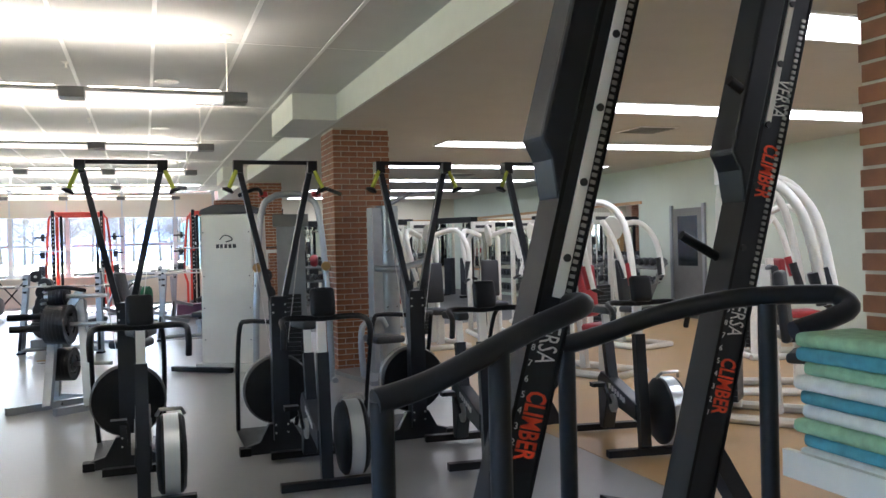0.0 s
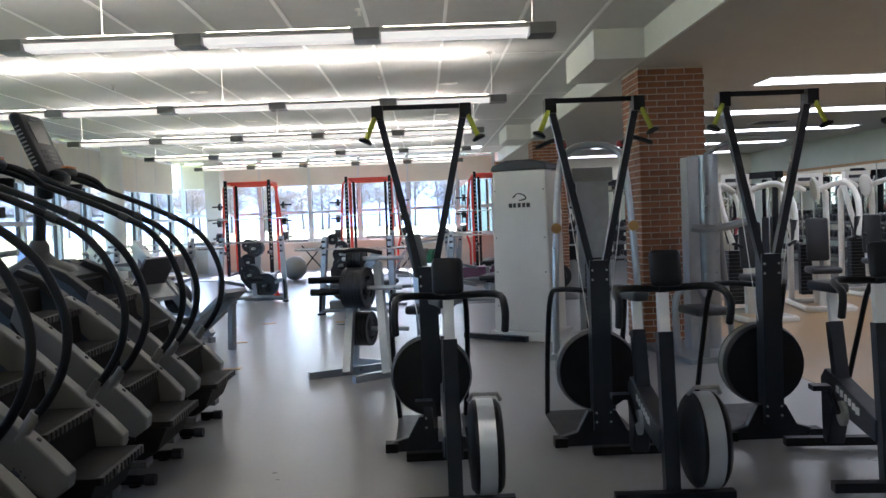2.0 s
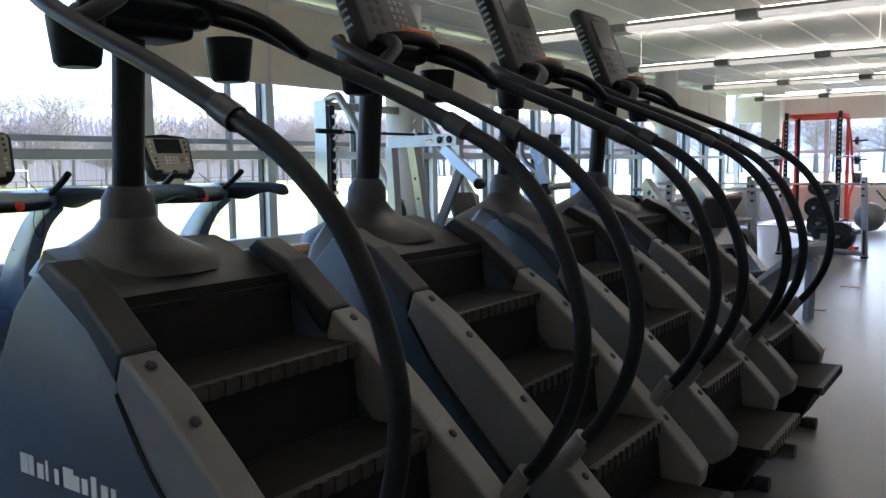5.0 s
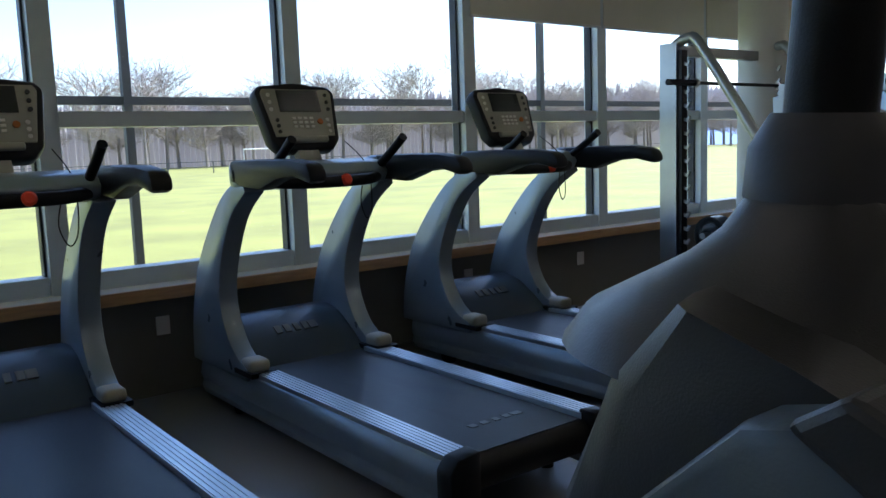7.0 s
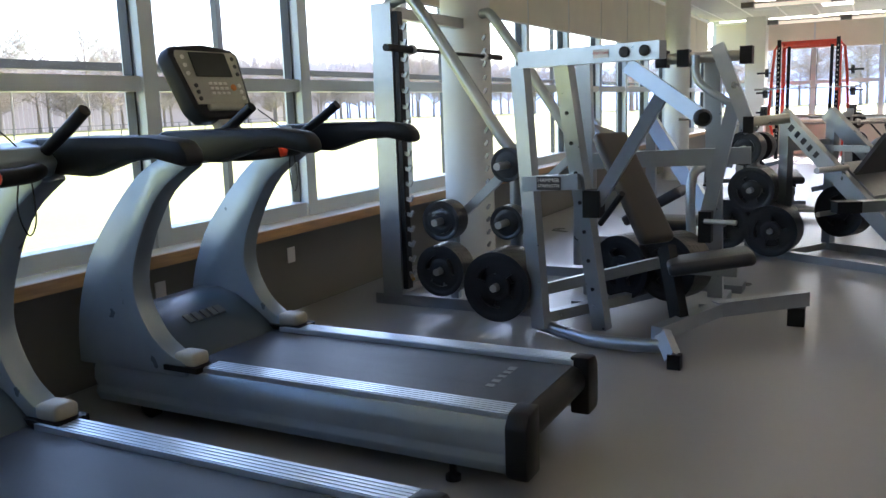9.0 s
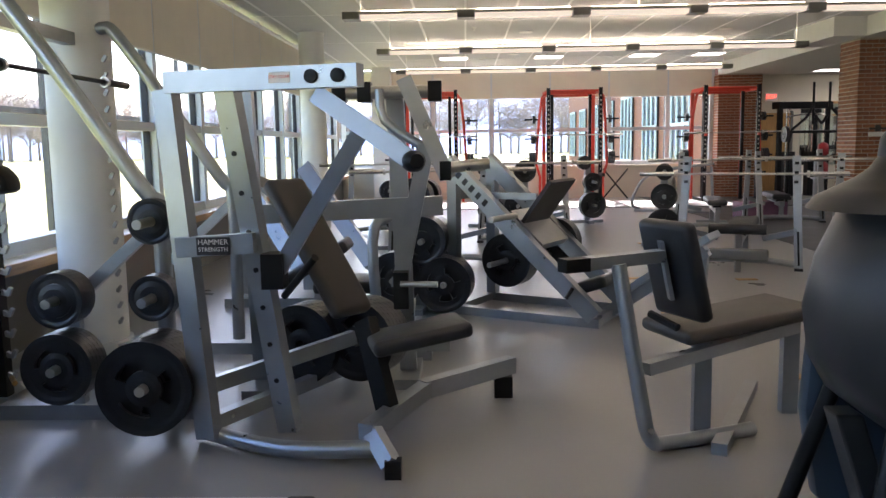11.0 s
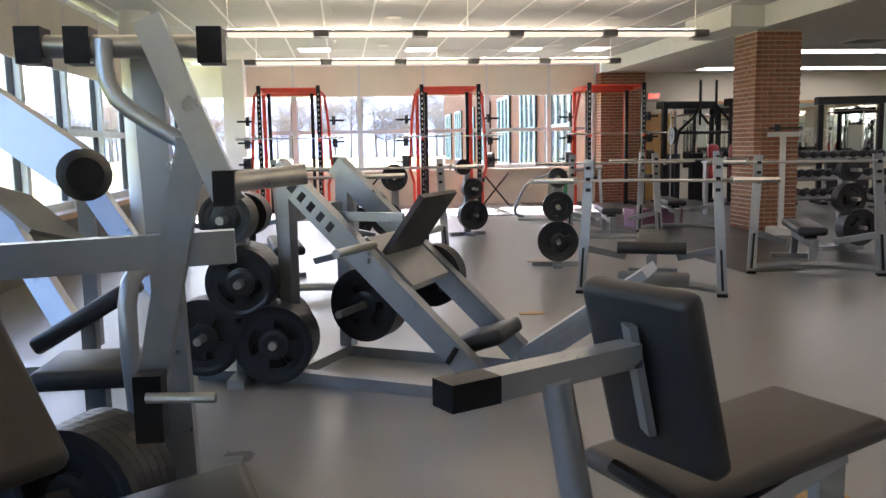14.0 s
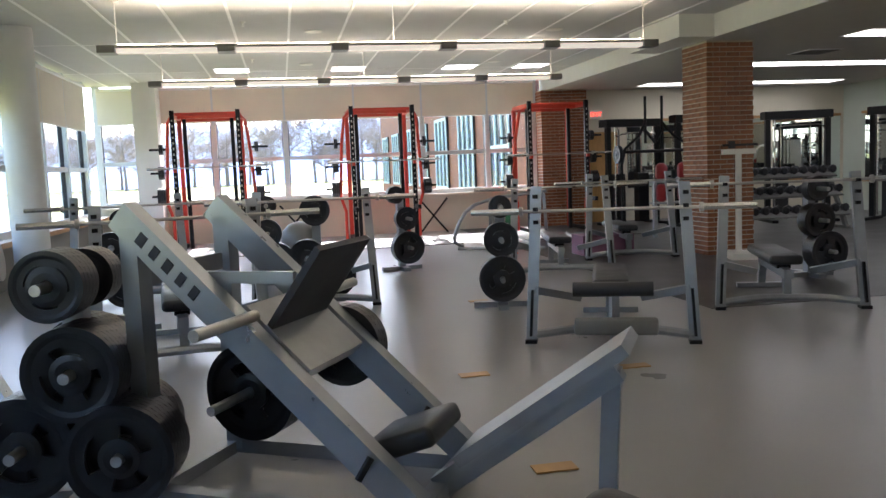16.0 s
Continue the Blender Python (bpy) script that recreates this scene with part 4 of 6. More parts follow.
def plate_mesh(r, th, material):
    key = (r, th, material.name)
    if key in PLATES:
        return PLATES[key]
    n, rad = 30, [0.028, 0.06, 0.085, 0.62 * r, 0.78 * r, 0.88 * r, r]
    zz = [0.5, 0.5, 0.36, 0.36, 0.36, 0.5, 0.5]
    bm = B()
    ring = []
    for s in (1, -1):
        ring.append([[bm.verts.new((s * th * zz[i], rad[i] * math.cos(2 * math.pi * k / n), rad[i] * math.sin(2 * math.pi * k / n))) for k in range(n)] for i in range(7)])
    kept = lambda i, k: not (r > 0.13 and i == 2 and (k % 10) in (2, 3, 4, 5, 6, 7))
    for s in (0, 1):
        for i in range(6):
            for k in range(n):
                if kept(i, k):
                    q = [ring[s][i][k], ring[s][i + 1][k], ring[s][i + 1][(k + 1) % n], ring[s][i][(k + 1) % n]]
                    bm.faces.new(q if s == 0 else q[::-1])
    for k in range(n):
        j = (k + 1) % n
        bm.faces.new((ring[0][6][k], ring[1][6][k], ring[1][6][j], ring[0][6][j]))
        bm.faces.new((ring[1][0][k], ring[0][0][k], ring[0][0][j], ring[1][0][j]))
        if not kept(2, k):
            bm.faces.new((ring[0][2][k], ring[1][2][k], ring[1][2][j], ring[0][2][j]))
            bm.faces.new((ring[1][3][k], ring[0][3][k], ring[0][3][j], ring[1][3][j]))
    es = [e for e in bm.edges if e.is_boundary]
    bmesh.ops.holes_fill(bm, edges=es, sides=4)
    PLATES[key] = link_mesh("weight_plate", bm, material)
    return PLATES[key]


def plates(p, axis, radii, th=0.035, material=None, turn=0.4):
    """A row of plates along axis from p, each a thing of its own."""
    p, ax = V(p), V(axis).normalized()
    d = 0.0
    for k, r in enumerate(radii):
        mt = material or M_IRON
        ob = new("weight_plate", plate_mesh(r, th, mt))
        q = ax.to_track_quat("X", "Z").to_matrix().to_4x4()
        ob.matrix_basis = Matrix.Translation(p + ax * (d + th / 2)) @ q @ Matrix.Rotation(turn + 1.3 * k, 4, "X")
        tagged(ob, "black cast iron weight plate with three grip holes" if mt == M_IRON else "green and grey rubber bumper weight plate", "weight plate", "weight plates")
        d += th + 0.002


def horn(parent, p, q, label=""):
    h = part("horn", cyl(B(), p, q, 0.024, 14), M_STEEL, parent, label or "steel plate horn", 0, True)
    return h


def barbell(p, axis, length=2.2, material=None):
    t = thing("barbell", "long steel barbell resting on rack hooks", "barbell", "barbells")
    p, a = V(p), V(axis).normalized()
    sl = 0.42 * length / 2.2
    part("shaft", cyl(B(), p - a * (length / 2 - sl), p + a * (length / 2 - sl), 0.014, 12), material or M_STEEL, t, "", 0, True)
    for s in (-1, 1):
        e = p + a * s * (length / 2 - sl)
        part("sleeve", cyl(B(), e, p + a * s * length / 2, 0.025, 14), M_CHROME if material is None else material, t, "bright bar sleeve", 0, True)
        part("collar", cyl(B(), e, e + a * s * 0.03, 0.036, 14), M_STEEL, t)
    return t


# ---- smith machine by the windows ----
t = thing("smith_machine", "silver smith machine with black hooked guide rails by the windows", "smith machine")
SY = (9.66, 11.0)
for y in SY:
    part("guide_post", box(B(), -5.98, y - 0.05, 0.06, -5.82, y + 0.05, 2.16), M_SILVER, t, "silver guide post", 0.01)
    g = part("hook_rail", box(B(), -5.815, y - 0.035, 0.12, -5.775, y + 0.035, 2.1), M_BLACK, t, "black toothed hook rail")
    for k in range(17):
        bm = B()
        prism(bm, [(-5.78, 0.22 + 0.11 * k), (-5.74, 0.21 + 0.11 * k), (-5.72, 0.25 + 0.11 * k), (-5.735, 0.26 + 0.11 * k), (-5.75, 0.235 + 0.11 * k), (-5.78, 0.25 + 0.11 * k)], y - 0.012, y + 0.012)
        part("hook", bm, M_SILVER2, g, "worn steel hook")
    part("slope_tube", tube(B(), [(-5.9, y, 2.12), (-5.74, y, 2.19), (-5.6, y, 2.08), (-5.02, y, 1.22), (-4.93, y, 1.05), (-4.93, y, 0.1)], 0.042, 12, 5), M_SILVER, t, "silver bent side tube", 0, True)
    part("base_beam", box(B(), -6.05, y - 0.05, 0.0, -4.75, y + 0.05, 0.08), M_SILVER2, t, "silver base beam", 0.01)
    part("side_link", beam(B(), (-4.95, y, 1.02), (-5.4, y, 0.62), 0.05, 0.06), M_SILVER, t, "", 0.006)
    part("side_post", beam(B(), (-5.4, y, 0.66), (-5.4, y, 0.08), 0.05, 0.06), M_SILVER, t, "", 0.006)
part("top_beam", box(B(), -5.95, SY[0], 2.07, -5.87, SY[1], 2.15), M_SILVER2, t, "top cross beam", 0.008)
part("rear_beam", box(B(), -6.03, SY[0], 0.02, -5.95, SY[1], 0.08), M_SILVER2, t, "", 0.008)
part("safety_grip", tube(B(), [(-5.75, SY[0] - 0.02, 0.22), (-5.68, SY[0] - 0.12, 0.22)], 0.014, 8), M_BRASS, t, "yellow safety grip")
for (x, z) in ((-4.93, 1.04), (-4.93, 0.66), (-5.4, 0.66), (-5.4, 0.32)):
    horn(t, (x, SY[0] - 0.03, z), (x, SY[0] - 0.30, z))
horn(t, (-4.86, SY[0] - 0.03, 0.3), (-4.86, SY[0] - 0.56, 0.3))
plates((-4.93, SY[0] - 0.06, 1.04), (0, -1, 0), [0.115, 0.115])
plates((-4.93, SY[0] - 0.06, 0.66), (0, -1, 0), [0.115, 0.115, 0.115])
plates((-5.4, SY[0] - 0.06, 0.66), (0, -1, 0), [0.14] * 4)
plates((-5.4, SY[0] - 0.06, 0.32), (0, -1, 0), [0.18] * 5)
plates((-4.86, SY[0] - 0.22, 0.3), (0, -1, 0), [0.225] * 8)
barbell((-5.74, 10.37, 1.84), (0, 1, 0), 1.95, M_BLACK)


# ---- plate-loaded bench press machine ----
t = thing("lever_bench_press", "silver plate loaded lever press with black bench and warning labels", "weight machine")
A, C = V((-4.7, 9.25, 1.69)), V((-3.80, 9.0, 1.69))
part("top_beam", beam(B(), A, C, 0.08, 0.095, (0.28, 0.96, 0)), M_SILVER, t, "silver top beam", 0.012)
for k in (0.78, 0.91):
    q = A.lerp(C, k)
    part("bolt_cap", lathe(B(), [(0.03, 0), (0.03, 0.01), (0.014, 0.012)], q + V((-0.011, -0.041, 0.0)), (-0.28, -0.96, 0), 18), M_BLACK, t, "round black bolt cap")
q = A.lerp(C, 0.62)
lab = part("warning_label", cbox(B(), (0, 0, 0), (0.1, 0.002, 0.045), Matrix.Translation(q + V((-0.011, -0.041, 0.0))) @ Matrix.Rotation(radians(-15.5), 4, "Z")), M_LABEL, t, "white warning label")
text_part("label_text", "STAY CLEAR", 0.018, M_RED, Matrix.Translation(q + V((-0.0116, -0.0428, 0.003))) @ Euler((radians(90), 0, radians(-15.5))).to_matrix().to_4x4(), lab)
part("post", beam(B(), (-4.72, 9.27, 1.66), (-4.58, 9.2, 0.05), 0.07, 0.1, (0.28, 0.96, 0)), M_SILVER, t, "silver upright", 0.01)
part("post", beam(B(), (-4.42, 9.2, 1.66), (-4.22, 9.3, 0.05), 0.07, 0.1, (0.28, 0.96, 0)), M_SILVER, t, "silver drilled upright", 0.01)
for k in range(7):
    bm = B()
    p = V((-4.42, 9.2, 1.66)).lerp(V((-4.22, 9.3, 0.05)), 0.18 + 0.11 * k)
    cyl(bm, p + V((-0.01, -0.03, 0)), p + V((-0.014, -0.04, 0)), 0.012, 8)
    part("hole", bm, M_BLACK, t, "dark adjustment hole")
part("cross_beam", beam(B(), (-4.68, 9.2, 0.95), (-4.32, 9.18, 0.97), 0.06, 0.09), M_SILVER, t, "", 0.008)
sg = part("sign", cbox(B(), (-4.5, 9.145, 0.96), (0.15, 0.006, 0.08)), M_GASKET, t, "black name plate with pale lettering")
for k, z in enumerate((0.978, 0.945)):
    text_part("sign_text", ("HAMMER", "STRENGTH")[k], (0.034, 0.027)[k], M_LABEL, Matrix.Translation((-4.5, 9.1415, z)) @ Euler((radians(90), 0, 0)).to_matrix().to_4x4(), sg)
part("base_rail", tube(B(), [(-4.65, 9.3, 0.05), (-4.2, 9.05, 0.05), (-3.75, 8.97, 0.08)], 0.04, 10, 4), M_SILVER, t, "silver base rail", 0, True)
part("base_foot", beam(B(), (-3.8, 9.05, 0.14), (-3.69, 8.84, 0.05), 0.07, 0.07), M_SILVER, t, "", 0.008)
part("rubber_foot", cbox(B(), (-3.685, 8.84, 0.04), (0.07, 0.06, 0.08)), M_BLACK, t, "black rubber foot", 0.008)
part("base_rail", beam(B(), (-4.6, 9.25, 0.1), (-4.0, 10.4, 0.1), 0.06, 0.07, (1, 0, 0)), M_SILVER, t, "", 0.008)
part("side_rail", beam(B(), (-4.6, 9.25, 0.28), (-3.95, 9.65, 0.42), 0.06, 0.07), M_SILVER, t, "", 0.008)
part("lever", beam(B(), (-4.0, 9.06, 1.62), (-3.60, 8.97, 1.34), 0.05, 0.08), M_SILVER, t, "silver lever arm", 0.008)
part("lever", beam(B(), (-3.78, 9.03, 1.5), (-4.22, 9.2, 0.84), 0.05, 0.07), M_SILVER, t, "silver lever arm", 0.008)
part("lever_knob", lathe(B(), [(0.03, 0), (0.045, 0.02), (0.045, 0.09), (0.03, 0.12)], (-3.60, 9.0, 1.33), (0.3, -0.9, 0), 18), M_BLACK, t, "black knob", 0, True)
part("pivot_block", cbox(B(), (-4.24, 9.2, 0.84), (0.1, 0.12, 0.16)), M_BLACK, t, "", 0.012)
part("grip", tube(B(), [(-4.2, 9.2, 0.72), (-4.02, 9.02, 0.92)], 0.018, 10), M_BLACK, t, "black press handle", 0, True)
bmx = Matrix.Translation((-4.13, 9.63, 0.88)) @ Matrix.Rotation(radians(-39), 4, "Z") @ Matrix.Rotation(radians(36), 4, "Y")
part("back_pad", pad(B(), Matrix.Translation((-4.12, 9.62, 0.9)) @ Matrix.Rotation(radians(-38), 4, "Z") @ Matrix.Rotation(radians(-38), 4, "Y"), 0.08, 0.25, 0.82, 0.035), M_BROWN, t, "dark upholstered back pad", 0, True)
part("seat_pad", pad(B(), Matrix.Translation((-3.60, 9.36, 0.5)) @ Matrix.Rotation(radians(15), 4, "Z") @ Matrix.Rotation(radians(-9), 4, "Y"), 0.48, 0.3, 0.075, 0.03), M_VINYL, t, "black seat pad", 0, True)
part("seat_post", beam(B(), (-3.86, 9.42, 0.56), (-3.74, 9.25, 0.14), 0.06, 0.1, (0.6, 0.8, 0)), M_BLACK, t, "black seat post with scale marks", 0.008)
part("seat_arm", beam(B(), (-3.85, 9.4, 0.44), (-3.45, 9.4, 0.44), 0.06, 0.06), M_SILVER, t, "", 0.006)
part("bench_base", beam(B(), (-3.82, 9.0, 0.14), (-3.58, 9.6, 0.16), 0.07, 0.08, (1, 0, 0)), M_SILVER, t, "", 0.008)
part("bench_base", beam(B(), (-3.60, 9.58, 0.16), (-3.12, 10.02, 0.17), 0.07, 0.09, (1, 0, 0)), M_SILVER, t, "silver base beam with bolts", 0.008)
part("rubber_foot", cbox(B(), (-3.17, 9.98, 0.06), (0.1, 0.1, 0.118)), M_BLACK, t, "", 0.01)
horn(t, (-4.05, 10.0, 0.3), (-3.85, 10.3, 0.3))
plates((-4.3, 9.98, 0.30), (0.35, 0.93, 0), [0.225] * 5)
plates((-3.98, 9.92, 0.33), (0.35, 0.93, 0), [0.225] * 6)

# ---- lever row machine behind it ----
t = thing("lever_row_machine", "silver plate loaded lever machine with steel roller grips", "weight machine", "", pose(0, -0.6, 0))
for x, y in ((-4.55, 10.75), (-3.72, 10.95)):
    part("post", beam(B(), (x, y, 0.03), (x - 0.05, y, 1.72), 0.07, 0.1), M_SILVER, t, "silver upright", 0.01)
    part("foot", cbox(B(), (x, y, 0.03), (0.14, 0.5, 0.06)), M_SILVER2, t, "", 0.008)
part("cross_beam", beam(B(), (-4.55, 10.75, 1.02), (-3.5, 10.85, 1.05), 0.07, 0.11), M_SILVER, t, "", 0.01)
part("top_roller", cyl(B(), (-4.06, 10.75, 1.69), (-3.53, 10.75, 1.69), 0.036, 16), M_STEEL, t, "steel top roller", 0, True)
for x in (-4.06, -3.92, -3.53):
    part("roller_block", cbox(B(), (x, 10.75, 1.69), (0.075, 0.1, 0.11)), M_BLACK, t, "black end block", 0.012)
part("swing_arm", beam(B(), (-3.69, 10.62, 1.75), (-3.46, 10.48, 1.22), 0.05, 0.085), M_SILVER, t, "silver swing arm", 0.01)
part("bent_bar", tube(B(), [(-3.83, 10.66, 1.7), (-3.8, 10.64, 1.53), (-3.58, 10.58, 1.38)], 0.026, 10, 4), M_SILVER, t, "silver bent bar", 0, True)
part("swing_arm", beam(B(), (-3.57, 10.56, 1.4), (-3.74, 10.58, 0.62), 0.05, 0.085), M_SILVER, t, "silver swing arm", 0.01)
part("roller_grip", cyl(B(), (-3.46, 10.47, 1.275), (-3.24, 10.49, 1.295), 0.03, 16), M_STEEL, t, "worn steel roller grip", 0, True)
part("grip_block", cbox(B(), (-3.47, 10.47, 1.26), (0.06, 0.09, 0.1)), M_BLACK, t, "", 0.012)
part("slide", cbox(B(), (-3.72, 10.5, 0.62), (0.08, 0.08, 0.2)), M_BLACK, t, "black sliding stop", 0.01)
part("slide_pin", cyl(B(), (-3.72, 10.45, 0.66), (-3.52, 10.42, 0.66), 0.016, 10), M_STEEL, t)
part("curved_leg", tube(B(), [(-3.6, 11.4, 1.0), (-3.85, 11.3, 0.95), (-3.95, 11.2, 0.8), (-3.9, 11.15, 0.05)], 0.035, 10, 4), M_SILVER, t, "silver curved leg", 0, True)
part("seat", pad(B(), Matrix.Translation((-4.15, 11.45, 0.5)), 0.4, 0.4, 0.08, 0.03), M_VINYL, t, "black seat pad", 0, True)
part("seat_post", cbox(B(), (-4.15, 11.45, 0.24), (0.08, 0.08, 0.46)), M_SILVER, t, "", 0.008)
part("base", box(B(), -4.6, 11.35, 0, -3.6, 11.55, 0.06), M_SILVER2, t, "", 0.008)
# tilted plate shelf beyond
t = thing("incline_lever_machine", "silver angled lever machine with tan foot board near the windows", "weight machine")
part("rail", beam(B(), (-4.9, 13.4, 1.2), (-4.2, 12.75, 0.35), 0.1, 0.14), M_SILVER, t, "silver inclined rail", 0.012)
part("rail", beam(B(), (-5.5, 13.2, 1.2), (-4.8, 12.55, 0.35), 0.1, 0.14), M_SILVER, t, "silver inclined rail", 0.012)
part("board", beam(B(), (-5.3, 13.0, 1.15), (-4.85, 12.7, 0.85), 0.5, 0.03), M_GUARD, t, "grey foot board", 0.005)
part("post", beam(B(), (-4.9, 13.4, 1.2), (-4.9, 13.4, 0.02), 0.08, 0.1), M_SILVER, t, "", 0.01)
part("post", beam(B(), (-5.5, 13.2, 1.2), (-5.5, 13.2, 0.02), 0.08, 0.1), M_SILVER, t, "", 0.01)
part("base", box(B(), -5.5, 12.6, 0, -4.1, 12.75, 0.08), M_SILVER2, t, "", 0.01)
part("back_pad", pad(B(), Matrix.Translation((-4.6, 12.3, 0.45)) @ Matrix.Rotation(radians(-30), 4, "Y"), 0.6, 0.4, 0.1, 0.03), M_VINYL, t, "", 0, True)
part("pad_post", cbox(B(), (-4.6, 12.3, 0.2), (0.08, 0.08, 0.4)), M_SILVER2, t)


# ---- plate trees ----
def plate_tree(x, y, ang, rows):
    m = pose(x, y, 0, 0, 0, ang)
    t = thing("plate_tree", "silver weight plate tree loaded with black plates", "plate rack", "weight plate trees", m)
    part("post", box(B(), -0.045, -0.045, 0.03, 0.045, 0.045, 1.08), M_SILVER2, t, "silver post", 0.008)
    part("base", box(B(), -0.28, -0.05, 0.0, 0.28, 0.05, 0.055), M_SILVER2, t, "", 0.008)
    part("base", box(B(), -0.05, -0.25, 0.0, 0.05, 0.25, 0.05), M_SILVER2, t, "", 0.008)
    for dx, z, r, n, s in rows:
        part("horn", cyl(B(), (dx, 0, z), (dx, s * 0.34, z), 0.024, 12), M_STEEL, t, "steel plate horn", 0, True)
        if dx:
            part("horn_arm", beam(B(), (0, 0, z), (dx, 0, z), 0.05, 0.05), M_SILVER2, t)
        plates(m @ V((dx, s * 0.055, z)), m.to_3x3() @ V((0, s, 0)), [r] * n)
    return t


plate_tree(-3.75, 12.42, -8, [(-0.02, 0.98, 0.15, 5, -1), (0.06, 0.62, 0.2, 6, -1), (-0.18, 0.3, 0.225, 5, -1), (0.24, 0.27, 0.225, 7, -1), (0.02, 0.98, 0.13, 4, 1), (0.0, 0.62, 0.19, 4, 1), (0.18, 0.3, 0.2, 4, 1)])
plate_tree(-4.3, 16.6, 10, [(0, 1.04, 0.1, 3, -1), (-0.1, 0.8, 0.14, 4, -1), (0.14, 0.75, 0.12, 3, -1), (0, 0.45, 0.19, 5, -1)])
plate_tree(-0.75, 16.5, -12, [(0, 1.0, 0.11, 3, -1), (0, 0.68, 0.17, 3, -1), (0, 0.3, 0.225, 4, -1)])
plate_tree(-1.25, 20.0, 10, [(-0.1, 1.05, 0.12, 3, -1), (0.05, 0.72, 0.16, 3, -1), (0.05, 0.32, 0.225, 4, -1)])
plate_tree(-2.5, 17.6, -5, [(0, 1.0, 0.16, 4, -1), (-0.1, 0.5, 0.2, 4, -1), (0.18, 0.3, 0.225, 4, -1)])
plate_tree(-3.05, 19.5, 0, [(0, 1.0, 0.13, 3, -1), (0, 0.65, 0.18, 4, -1), (0.1, 0.3, 0.225, 4, -1)])
plate_tree(3.0, 17.0, 0, [(0, 1.0, 0.14, 3, -1), (0, 0.65, 0.19, 4, -1), (0.1, 0.3, 0.225, 5, -1)])

# ---- leg press ----
LPM = pose(-3.49, 12.30, 0, 0, 0, -29.5)
t = thing("leg_press", "silver inclined leg press sled with black foot plate and seat", "weight machine", "", LPM)
for y in (0.0, 0.68):
    part("rail", beam(B(), (-0.02, y, 1.26), (1.26, y, 0.08), 0.085, 0.13), M_SILVER, t, "silver inclined rail", 0.012)
    part("rear_post", beam(B(), (0.03, y, 0.02), (0.03, y, 1.2), 0.085, 0.085), M_SILVER, t, "silver rear post", 0.01)
    part("base_rail", box(B(), 0.0, y - 0.04, 0.0, 1.3, y + 0.04, 0.07), M_SILVER2, t, "silver base rail", 0.01)
    part("stop_lever", tube(B(), [(1.1, y - 0.06, 0.3), (1.06, y - 0.1, 0.22)], 0.016, 8), M_BLACK, t, "black stop lever")
    part("wear_strip", beam(B(), (0.62, y, 0.738), (1.2, y, 0.203), 0.03, 0.012, (0, 1, 0)), M_STEEL, t, "bare steel wear strip")
part("rear_cross", box(B(), 0.0, 0.04, 0.02, 0.08, 0.58, 0.08), M_SILVER2, t, "", 0.008)
part("top_cross", box(B(), 0.0, 0.04, 0.95, 0.07, 0.58, 1.03), M_SILVER2, t, "", 0.008)
part("front_cross", box(B(), 1.22, 0.04, 0.02, 1.3, 0.58, 0.09), M_SILVER2, t, "", 0.008)
bm = B()
for k, w in enumerate((0.06, 0.05, 0.055, 0.05, 0.05)):
    p = V((0.1 + 0.06 * k, -0.044, 1.15 - 0.055 * k))
    cbox(bm, (0, 0, 0), (w * 0.75, 0.004, 0.055), Matrix.Translation(p) @ Matrix.Rotation(radians(42.5), 4, "Y"))
part("lettering", bm, M_GASKET, t, "dark lettering bars")
sled = part("sled", beam(B(), (0.5, 0.31, 0.84), (0.78, 0.31, 0.58), 0.52, 0.07), M_SILVER2, t, "silver sled carriage", 0.008)
part("foot_plate", beam(B(), (0.58, 0.31, 0.72), (0.86, 0.31, 1.10), 0.5, 0.03), M_GASKET, t, "black ribbed foot plate", 0.006)
part("plate_brace", beam(B(), (0.32, 0.08, 0.98), (0.74, 0.08, 0.98), 0.03, 0.05), M_SILVER, t, "", 0.006)
horn(t, (0.58, 0.02, 0.83), (0.58, -0.4, 0.83), "black sled handle")
horn(t, (0.58, 0.6, 0.83), (0.58, 0.98, 0.83))
plates(LPM @ V((0.35, 0.30, 0.42)), LPM.to_3x3() @ V((0, 1, 0)), [0.225] * 5)
plates(LPM @ V((0.62, 0.72, 0.55)), LPM.to_3x3() @ V((0, 1, 0)), [0.2] * 3)
part("storage_horn", cyl(B(), (0.35, -0.0, 0.42), (0.35, 0.52, 0.42), 0.022, 10), M_STEEL, t)
part("seat_pad", pad(B(), Matrix.Translation((1.13, 0.31, 0.28)) @ Matrix.Rotation(radians(-20), 4, "Y"), 0.34, 0.4, 0.09, 0.03), M_VINYL, t, "black seat pad", 0, True)
part("seat_beam", beam(B(), (1.25, 0.31, 0.06), (2.0, 0.31, 0.60), 0.09, 0.1), M_SILVER, t, "silver back support beam", 0.01)
part("back_board", beam(B(), (1.38, 0.31, 0.23), (2.05, 0.31, 0.71), 0.36, 0.05), M_SILVER2, t, "silver back board", 0.015)
part("back_leg", beam(B(), (1.98, 0.31, 0.6), (1.95, 0.31, 0.0), 0.07, 0.07), M_SILVER2, t, "", 0.008)
tagged(part("floor_plate", cbox(B(), (-1.64, 13.94, 0.004), (0.2, 0.1, 0.008)), M_BRASS), "small brass floor outlet cover", "floor outlet", "floor outlets")
for x, y in ((-1.68, 12.15), (-1.35, 10.3), (-0.9, 16.9), (-0.55, 13.8)):
    tagged(part("floor_plate", cbox(B(), (x, y, 0.004), (0.2, 0.1, 0.008)), M_BRASS), "small brass floor outlet cover", "floor outlet", "floor outlets")

